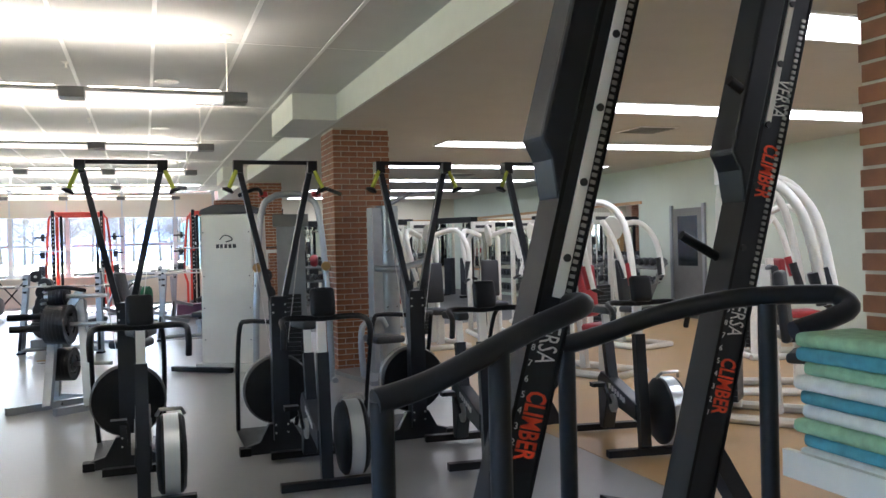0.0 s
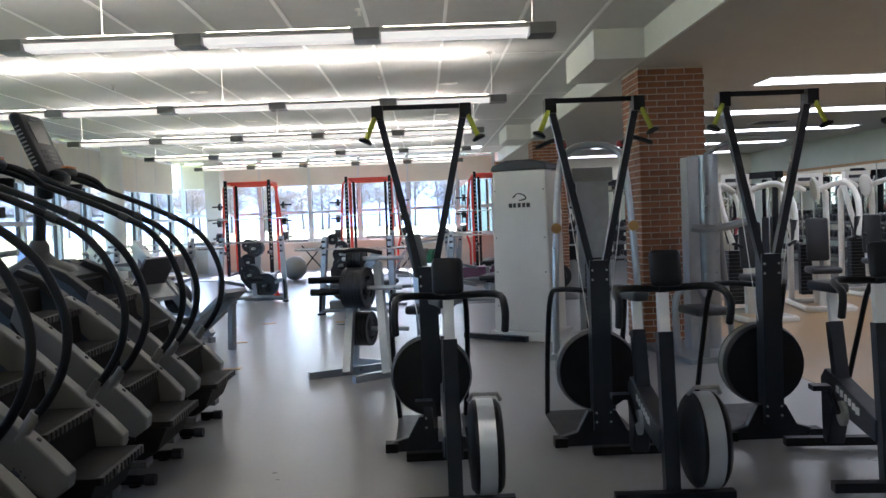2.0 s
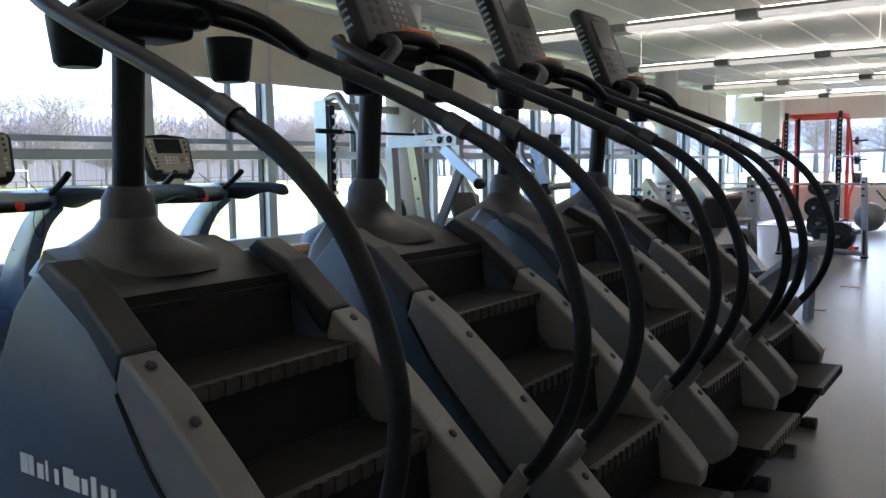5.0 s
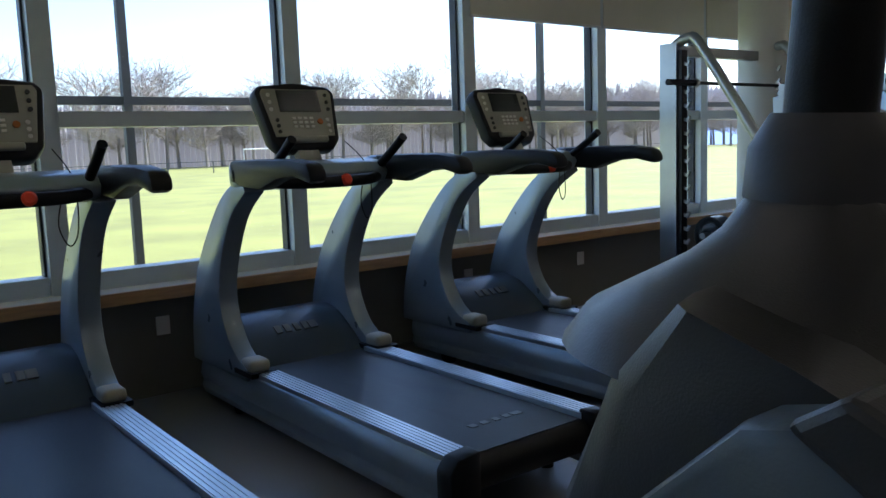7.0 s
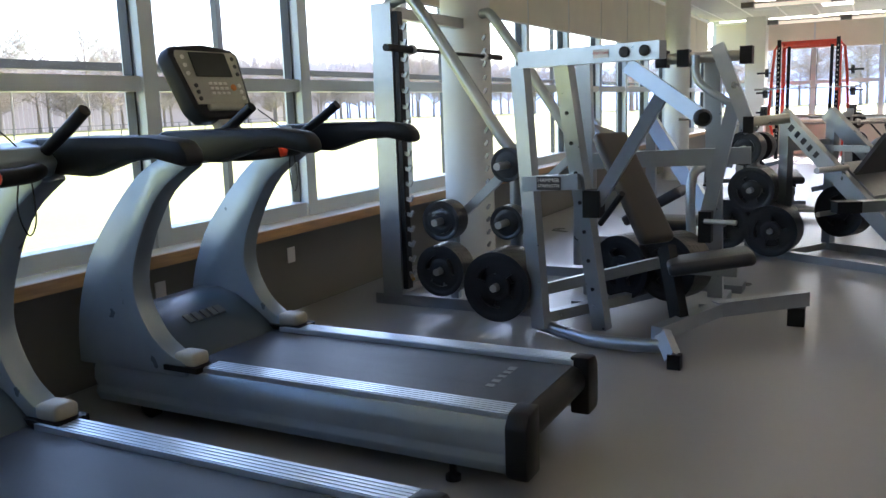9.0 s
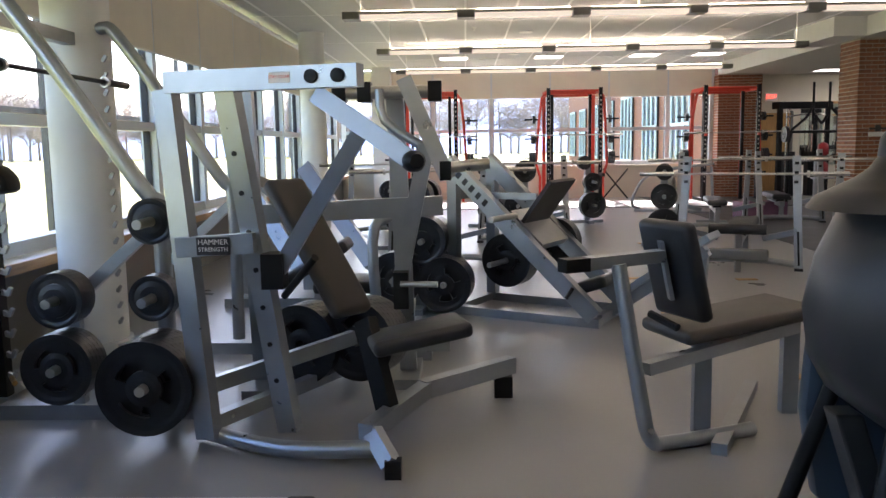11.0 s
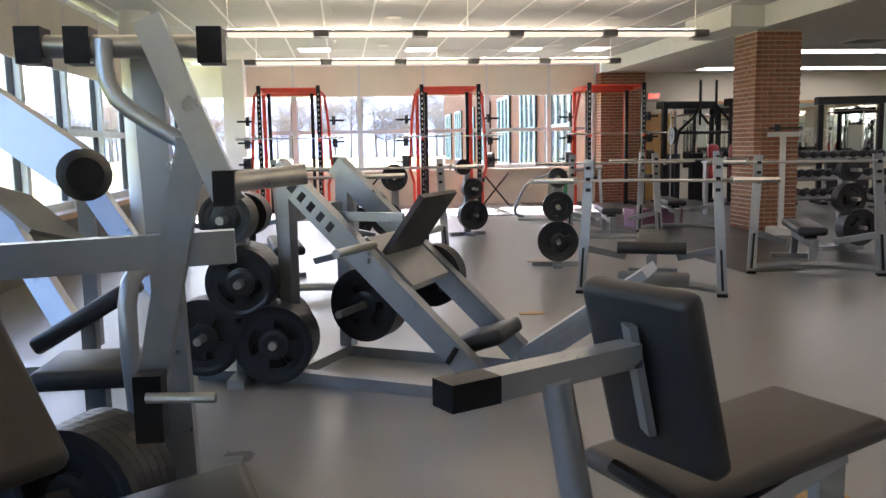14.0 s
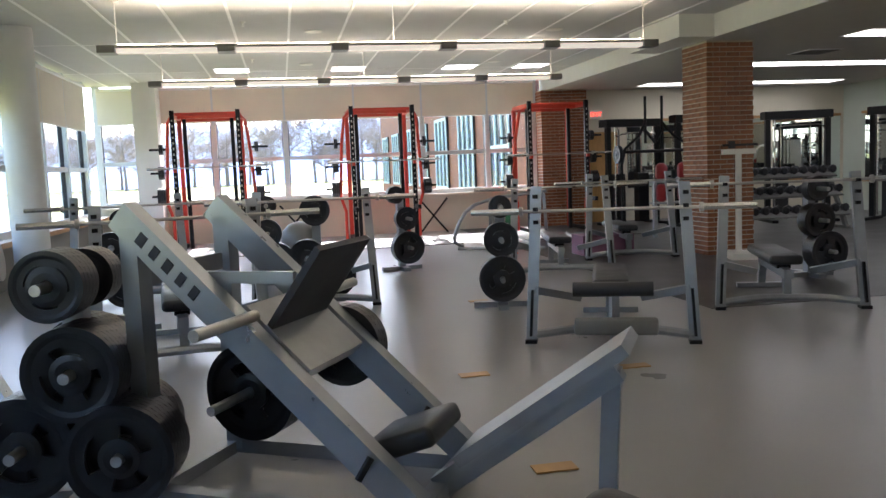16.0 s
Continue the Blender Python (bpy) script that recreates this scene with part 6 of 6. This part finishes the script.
dumbbell_rack(9.9, 17.6, -90, 14)
dumbbell_rack(9.9, 20.8, -90, 14)
dumbbell_rack(6.0, 22.3, 0, 13)
dumbbell_rack(9.9, 15.0, -90, 9)
for k in range(5):
    y0 = 15.6 + 2.05 * k
    structure("mirror_east", box(B(), EAST - 0.02, y0, 0.75, EAST - 0.004, y0 + 2.0, 2.25), M_MIRROR, "large wall mirror")
for k in range(3):
    x0 = 5.0 + 1.85 * k
    structure("mirror_north", box(B(), x0, NORTH - 0.02, 0.75, x0 + 1.8, NORTH - 0.004, 2.25), M_MIRROR, "large wall mirror")
structure("mirror_trim", box(B(), EAST - 0.05, 15.5, 2.26, EAST - 0.002, 25.9, 2.32), M_OAK, "oak trim above the mirrors", 0.004)
structure("mirror_ledge", box(B(), EAST - 0.05, 15.5, 0.68, EAST - 0.002, 25.9, 0.74), M_OAK, "oak trim below the mirrors", 0.004)
structure("mirror_trim_north", box(B(), 4.95, NORTH - 0.05, 2.26, 10.5, NORTH - 0.002, 2.32), M_OAK, "oak trim above the mirrors", 0.004)


def cable_station(x, y, ang):
    t = thing("cable_station", "tall dark cable station with chrome guide rods", "cable machine", "dark cable stations", pose(x, y, 0.004, 0, 0, ang))
    for s in (-1, 1):
        part("post", box(B(), s * 0.6 - 0.05, -0.05, 0, s * 0.6 + 0.05, 0.05, 2.2), M_BLACK, t, "black post", 0.01)
        part("rod", cyl(B(), (s * 0.48, -0.08, 0.1), (s * 0.48, -0.08, 2.15), 0.02, 10), M_CHROME, t, "chrome rod", 0, True)
        part("weight_block", box(B(), s * 0.3 - 0.13, 0.02, 0.05, s * 0.3 + 0.13, 0.2, 1.1), M_IRON, t, "black weight stack", 0.01)
        part("rod", cyl(B(), (s * 0.3, 0.1, 1.1), (s * 0.3, 0.1, 2.1), 0.014, 8), M_CHROME, t, "chrome rod", 0, True)
        part("foot", box(B(), s * 0.6 - 0.06, -0.5, 0, s * 0.6 + 0.06, 0.4, 0.06), M_BLACK, t, "", 0.01)
    part("head", box(B(), -0.68, -0.1, 2.1, 0.68, 0.22, 2.26), M_BLACK, t, "black head beam", 0.02)
    part("handle", tube(B(), [(-0.5, -0.12, 1.9), (-0.3, -0.3, 1.95), (0.3, -0.3, 1.95), (0.5, -0.12, 1.9)], 0.018, 8, 4), M_CHROME, t, "chrome pull bar", 0, True)


cable_station(5.7, 24.3, 0)
cable_station(7.6, 24.0, -15)
cable_station(9.2, 22.9, -60)
cable_station(4.6, 25.4, 10)

# ---- right rear: swing rig, ball rack, scale, door, exit sign ----
t = thing("suspension_rig", "black steel lever frame with two upright horns", "weight machine")
for s in (-1, 1):
    part("horn", cyl(B(), (4.25 + s * 0.17, 23.6, 1.7), (4.25 + s * 0.17, 23.6, 2.6), 0.026, 10), M_BLACK, t, "black upright horn", 0, True)
    part("arm", tube(B(), [(4.25 + s * 0.17, 23.6, 2.1), (4.25 + s * 0.35, 23.5, 1.85), (4.25 + s * 0.68, 23.4, 1.6), (4.25 + s * 0.75, 23.4, 1.3), (4.25 + s * 0.75, 23.4, 0.03)], 0.03, 8), M_BLACK, t, "black bent arm", 0, True)
    part("web", tube(B(), [(4.25 + s * 0.17, 23.6, 1.95), (4.25, 23.55, 1.72)], 0.03, 8), M_BLACK, t)
    plates((4.25 + s * 0.78, 23.4, 1.5), (s, 0, 0), [0.17, 0.17])
part("cross", cyl(B(), (3.55, 23.4, 1.55), (4.95, 23.4, 1.55), 0.03, 8), M_BLACK, t)
t = thing("ball_rack", "low silver rack with dark red round pads", "rack")
for i, z in enumerate((0.75, 1.12)):
    part("shelf", box(B(), 3.6, 22.2, z - 0.15, 5.3, 22.45, z - 0.12), M_SILVER2, t, "silver shelf", 0.006)
    for k in range(4 if i else 2):
        part("red_pad", lathe(B(), [(0.02, 0), (0.12, 0.01), (0.16, 0.06), (0.16, 0.14), (0.12, 0.19), (0.02, 0.2)], (3.66 + 0.42 * k, 22.3, z + 0.045), (1, -0.3, 0), 24), M_REDV, t, "dark red round pad", 0, True)
for x in (3.65, 5.25):
    part("post", box(B(), x - 0.03, 22.28, 0.0, x + 0.03, 22.36, 1.0), M_SILVER2, t, "silver post", 0.006)
t = thing("physician_scale", "cream upright physician scale with sliding weights", "scale", "", pose(3.3, 18.9, 0, 0, 0, -15))
part("base", box(B(), -0.2, -0.28, 0, 0.2, 0.22, 0.09), M_WHITE, t, "cream scale platform", 0.015)
part("column", box(B(), -0.035, 0.12, 0.09, 0.035, 0.19, 1.42), M_WHITE, t, "cream scale column", 0.01)
part("beam_head", box(B(), -0.22, 0.1, 1.42, 0.22, 0.2, 1.49), M_WHITE, t, "cream beam head", 0.01)
part("beam", box(B(), -0.22, 0.09, 1.53, 0.24, 0.13, 1.56), M_GASKET, t, "dark sliding beam")
part("slider", box(B(), -0.14, 0.08, 1.5, -0.06, 0.14, 1.6), M_GASKET, t, "", 0.006)
d = tagged(new("door_1"), "honey oak door with pale frame", "door", "", "structure")
part("leaf", box(B(), 3.98, NORTH - 0.03, 0.0, 4.75, NORTH - 0.002, 2.05), M_DOORW, d, "honey oak door leaf", 0.004)
part("door_frame", box(B(), 3.92, NORTH - 0.05, 0, 3.975, NORTH - 0.002, 2.1), M_GUARD, d)
part("door_frame", box(B(), 4.755, NORTH - 0.05, 0, 4.81, NORTH - 0.002, 2.1), M_GUARD, d)
part("door_handle", cyl(B(), (4.05, NORTH - 0.08, 1.0), (4.17, NORTH - 0.08, 1.0), 0.012, 8), M_STEEL, d, "steel lever handle")
e = thing("exit_sign", "small red lit exit sign on the wall", "sign")
part("case", box(B(), 4.1, NORTH - 0.06, 2.35, 4.4, NORTH - 0.002, 2.55), M_LABEL, e, "", 0.006)
text_part("sign_text", "EXIT", 0.13, M_EXIT, pose(4.25, NORTH - 0.062, 2.45, 90, 0, 0), e, "red exit letters")
d = tagged(new("door_2"), "pale metal door with narrow window and steel frame", "door", "", "structure")
part("leaf", box(B(), EAST - 0.03, 13.5, 0.0, EAST - 0.002, 14.4, 2.1), M_GUARD, d, "grey door leaf", 0.004)
part("door_window", box(B(), EAST - 0.034, 13.65, 1.0, EAST - 0.031, 14.25, 1.95), M_SCREEN, d, "dark door window")
for y0 in (13.42, 14.41):
    part("door_frame", box(B(), EAST - 0.05, y0, 0, EAST - 0.002, y0 + 0.075, 2.17), M_SILVER2, d)

# small things on the far floor
t = thing("bumper_plate_rack", "low silver rack holding green and grey bumper plates", "plate rack", "", pose(0.75, 21.9, 0, 0, 0, -25))
part("rail", tube(B(), [(-0.75, -0.2, 0.04), (0.7, -0.2, 0.04)], 0.03, 8), M_SILVER2, t, "silver floor rail", 0, True)
part("rail", tube(B(), [(-0.75, 0.2, 0.04), (-0.85, 0.0, 0.2), (-0.5, 0.1, 0.75), (0.7, 0.2, 0.95)], 0.03, 8, 4), M_SILVER2, t, "silver bent rail", 0, True)
part("leg", beam(B(), (0.65, 0.2, 0.9), (0.7, 0.2, 0.0), 0.05, 0.05), M_SILVER2, t)
part("cross", beam(B(), (0.2, -0.2, 0.04), (0.2, 0.2, 0.04), 0.05, 0.05), M_SILVER2, t)
plates((0.55, 21.95, 0.48), (0.9, -0.42, 0), [0.22] * 3, 0.06, M_GUARD)
plates((0.8, 21.84, 0.46), (0.9, -0.42, 0), [0.22] * 2, 0.06, M_GREENP)
for x, y in ((-2.3, 18.2), (0.65, 21.2)):
    tagged(part("floor_cone", lathe(B(), [(0.13, 0), (0.13, 0.012), (0.08, 0.02), (0.03, 0.18), (0.02, 0.19)], (x, y, 0), (0, 0, 1), 18), M_ORANGE, None, "", 0, True), "small orange plastic floor cone", "cone", "floor cones")
tagged(part("aerobic_step", box(B(), 1.5, 20.2, 0.004, 2.3, 20.7, 0.3), M_PURPLE, None, "", 0.02), "stack of plum foam step blocks", "step", "")
for k, x in enumerate((-2.6, 0.3)):
    t = thing("folded_bench", "black folded x-frame stand before the far windows", "stand", "folding stands")
    for s in (-1, 1):
        part("leg", tube(B(), [(x - s * 0.3, 25.9, 0.02), (x + s * 0.3, 25.9, 0.75)], 0.02, 8), M_BLACK, t, "black crossed leg", 0, True)
tagged(part("exercise_ball", lathe(B(), [(0.02, 0), (0.16, 0.04), (0.27, 0.15), (0.3, 0.3), (0.27, 0.45), (0.16, 0.56), (0.02, 0.6)], (-2.6, 22.6, 0), (0, 0, 1), 28), M_GUARD, None, "", 0, True), "grey inflated exercise ball on the floor", "ball")

# towels on a shelf at the near brick column
t = thing("towel_shelf", "white wall shelf holding folded striped towels", "shelf")
part("board", box(B(), 2.74, 2.3, 0.80, 3.036, 2.82, 0.835), M_WHITE, t, "white shelf board", 0.01)
part("lip", box(B(), 2.72, 2.3, 0.79, 2.745, 2.82, 0.875), M_WHITE, t, "", 0.006)
for k in range(9):
    mt = (M_TOWELW, M_TOWELB, M_TOWELG, M_TOWELW, M_TOWELB, M_TOWELW, M_TOWELG, M_TOWELB, M_TOWELG)[k]
    j = 0.012 * math.sin(2.3 * k)
    tagged(part("towel", pad(B(), Matrix.Translation((2.89 + j, 2.56 - j, 0.86 + 0.045 * k)), 0.26, 0.48, 0.046, 0.02), mt, None, "", 0, True), "folded terry towel in a striped pile", "towel", "pile of towels")

# wall outlets under the windows
for y in (7.95, 9.2, 5.6, 12.4):
    t = thing("wall_outlet", "white double wall socket on the low window wall", "socket", "wall sockets")
    part("cover", box(B(), WEST + 0.001, y - 0.04, 0.36, WEST + 0.008, y + 0.04, 0.47), M_LABEL, t, "", 0.003)
# ceiling fittings
for k in range(6):
    for x in (-3.2, 0.2):
        t = thing("sprinkler", "small white ceiling sprinkler head", "sprinkler", "sprinklers")
        part("rose", lathe(B(), [(0.04, 0), (0.035, 0.01), (0.012, 0.02), (0.012, 0.05), (0.025, 0.055)], (x, 5.6 + 3.45 * k, CEIL), (0, 0, -1), 12), M_WHITE, t)
        t = thing("smoke_detector", "round white ceiling speaker", "ceiling speaker", "ceiling speakers")
        part("disc", lathe(B(), [(0.12, 0), (0.12, 0.008), (0.1, 0.014)], (x + 0.9, 6.3 + 3.45 * k, CEIL - 0.006), (0, 0, -1), 20), M_WHITE, t)
for x, y in ((7.2, 10.2), (4.2, 13.8), (7.2, 17.2), (5.6, 20.6)):
    v = thing("ceiling_vent", "grey square ceiling air vent with slats", "vent", "ceiling vents")
    part("frame", box(B(), x - 0.3, y - 0.3, LOW - 0.012, x + 0.3, y + 0.3, LOW - 0.004), M_GRID, v)
    for k in range(5):
        part("slat", box(B(), x - 0.26, y - 0.25 + 0.11 * k, LOW - 0.022, x + 0.26, y - 0.19 + 0.11 * k, LOW - 0.013), M_GUARD, v)


# ---- outside ----
rnd = random.Random(7)


def bare_tree(x, y, h):
    t = thing("tree", "bare leafless spring tree at the edge of the field", "tree", "trees round the field", pose(x, y, -0.6))
    part("trunk", lathe(B(), [(0.25, 0), (0.18, h * 0.3), (0.1, h * 0.6), (0.03, h * 0.95)], (0, 0, 0), (0.03, 0, 1), 8), M_BARK, t)
    bm = B()
    for k in range(34):
        z = h * rnd.uniform(0.25, 0.85)
        a = rnd.uniform(0, 6.28)
        L = h * rnd.uniform(0.18, 0.36)
        p = V((0, 0, z))
        q = p + V((math.cos(a) * L * 0.75, math.sin(a) * L * 0.75, L * 0.6))
        tube(bm, [p, p.lerp(q, 0.5) + V((0, 0, L * 0.08)), q], 0.05, 4)
        for j in range(16):
            s = p.lerp(q, rnd.uniform(0.35, 1))
            tube(bm, [s, s + V((rnd.gauss(0, 0.1), rnd.gauss(0, 0.1), rnd.uniform(0.02, 0.2))) * h], 0.022, 3)
    part("crown", bm, M_WOOD2, t, "bare twiggy crown")
    return t


protos = [bare_tree(-120, 60 + 14 * k, 11 + 2 * k) for k in range(4)]
for k in range(110):
    y = -30 + 2.6 * k + rnd.uniform(-2, 2)
    c = copy_thing(protos[k % 4], pose(-122 - rnd.uniform(0, 14), y, -0.6, 0, 0, rnd.uniform(0, 360)))
    c.scale = (1.2, 1.2, rnd.uniform(0.6, 1.0))
for k in range(60):
    c = copy_thing(protos[k % 4], pose(-110 + 2.6 * k + rnd.uniform(-2, 2), 165 + rnd.uniform(0, 25), -0.6, 0, 0, rnd.uniform(0, 360)))
    c.scale = (1.2, 1.2, rnd.uniform(0.6, 1.0))
bm_west, bm_north = B(), B()
for row in range(3):
    for k in range(420):
        u = -90 + 1.0 * k + rnd.uniform(-0.3, 0.3)
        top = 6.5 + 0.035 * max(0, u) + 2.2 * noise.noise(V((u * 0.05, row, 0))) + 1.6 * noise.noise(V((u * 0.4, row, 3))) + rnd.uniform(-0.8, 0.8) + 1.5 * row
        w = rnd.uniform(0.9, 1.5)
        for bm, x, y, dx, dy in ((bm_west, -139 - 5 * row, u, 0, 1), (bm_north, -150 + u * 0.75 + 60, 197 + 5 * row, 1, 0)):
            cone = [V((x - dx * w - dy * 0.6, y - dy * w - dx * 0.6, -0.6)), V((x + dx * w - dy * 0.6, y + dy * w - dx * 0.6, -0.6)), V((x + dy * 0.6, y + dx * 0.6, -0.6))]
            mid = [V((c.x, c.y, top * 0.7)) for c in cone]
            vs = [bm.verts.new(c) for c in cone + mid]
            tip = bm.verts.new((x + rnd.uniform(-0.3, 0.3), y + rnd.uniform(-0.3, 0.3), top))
            for i in range(3):
                j = (i + 1) % 3
                bm.faces.new((vs[i], vs[j], vs[3 + j], vs[3 + i]))
                bm.faces.new((vs[3 + i], vs[3 + j], tip))
# backdrop tree rows; their haze is a glowing colour, bluish to the north
tagged(part("far_woods", bm_west, M_HAZEW), "far leafless woods with glowing haze painted into their brown", "woods", "", "stuff")
tagged(part("far_hill_woods", bm_north, M_HAZEN), "far wooded hill with glowing pale blue haze painted in", "woods", "", "stuff")
f = thing("field_fence", "low dark rail fence along the playing field", "fence")
for k in range(30):
    part("post", box(B(), -88.05, -20 + 5 * k, -0.6, -87.95, -19.9 + 5 * k, 0.7), M_FENCE, f)
for z in (0.0, 0.6):
    part("rail", box(B(), -88.04, -20, z, -87.96, 125, z + 0.07), M_FENCE, f)
f = thing("soccer_goal", "white framed goal on the field", "goal")
part("goal_frame", tube(B(), [(-80, 40, -0.6), (-80, 40, 1.8), (-80, 47, 1.8), (-80, 47, -0.6)], 0.07, 6), M_LABEL, f)
f = thing("railing", "dark outdoor guard rail beyond the windows", "railing")
for z in (1.78,):
    part("rail", box(B(), WEST - 1.4, SOUTH, z, WEST - 1.35, NORTH, z + 0.06), M_FENCE, f)
for k in range(8):
    part("post", box(B(), WEST - 1.4, SOUTH + 0.5 + 4.2 * k, -0.6, WEST - 1.34, SOUTH + 0.56 + 4.2 * k, 3.4), M_FENCE, f)
h = thing("brick_building", "red brick building wing with pale blue window frames", "building")
part("wall", box(B(), 3.2, NORTH + 1.5, -0.6, 14, NORTH + 32, 9), M_FARBRICK, h, "red brick wall")
part("roof", box(B(), 3.0, NORTH + 1.4, 9, 14.2, NORTH + 32.2, 9.4), M_LABEL, h, "pale roof edge")
for k in range(7):
    y0 = NORTH + 3.2 + 4.2 * k
    for z0 in (0.6, 4.6):
        w = part("window", box(B(), 3.13, y0, z0, 3.19, y0 + 2.2, z0 + 2.6), M_SCREEN, h, "dark window")
        for j in range(4):
            part("window_frame", box(B(), 3.08, y0 + 0.7 * j, z0, 3.125, y0 + 0.1 + 0.7 * j, z0 + 2.6), M_BLUEFR, w)
        for j in range(3):
            part("window_frame", box(B(), 3.09, y0, z0 + 1.25 * j, 3.128, y0 + 2.2, z0 + 0.1 + 1.25 * j), M_BLUEFR, w)


# ---- brick columns, brick by brick ----
BRICK_MESH = {}


def brick(w, d, h):
    key = (round(w, 3), round(d, 3), round(h, 3))
    if key not in BRICK_MESH:
        bm = B()
        cbox(bm, (0, 0, 0), (w, d, h))
        BRICK_MESH[key] = link_mesh("brick", bm, M_BRICK, 0.003)
    return BRICK_MESH[key]


def brick_column(name, x0, y0, wx, wy, top, bl=0.203, bh=0.0677):
    core = tagged(part(name, box(B(), x0 + 0.008, y0 + 0.008, 0, x0 + wx - 0.008, y0 + wy - 0.008, top), M_MORTAR), "square red brick column with pale mortar joints", "", "", "structure")
    rows = int(top / bh)
    j = 0.012
    for r in range(rows):
        z = bh * r + bh / 2
        for face in (0, 1):
            L = wx if face == 0 else wy
            u = -(bl / 2 if (r + face) % 2 else 0.0)
            while u < L - 0.01:
                a, b = max(u, 0.0), min(u + bl, L)
                u += bl
                if b - a < 0.03:
                    continue
                w = b - a - (j if b < L else j / 2)
                ob = new("brick", brick(w, 0.05, bh - j) if face == 0 else brick(0.05, w, bh - j))
                c = (a + b) / 2
                jit = rnd.uniform(-0.0015, 0.0015)
                ob.matrix_basis = Matrix.Translation((x0 + c, y0 + 0.025 + jit, z) if face == 0 else (x0 + 0.0252 + jit, y0 + c, z))
                ob.parent = core


brick_column("column_brick_1", 3.04, 10.72, 0.72, 0.72, LOW)
brick_column("column_brick_2", 3.04, 19.35, 0.72, 0.72, LOW)
brick_column("column_brick_3", 3.04, 2.08, 0.72, 0.72, LOW)
brick_column("column_brick_4", 2.84, 26.2, 1.06, 0.6, LOW)
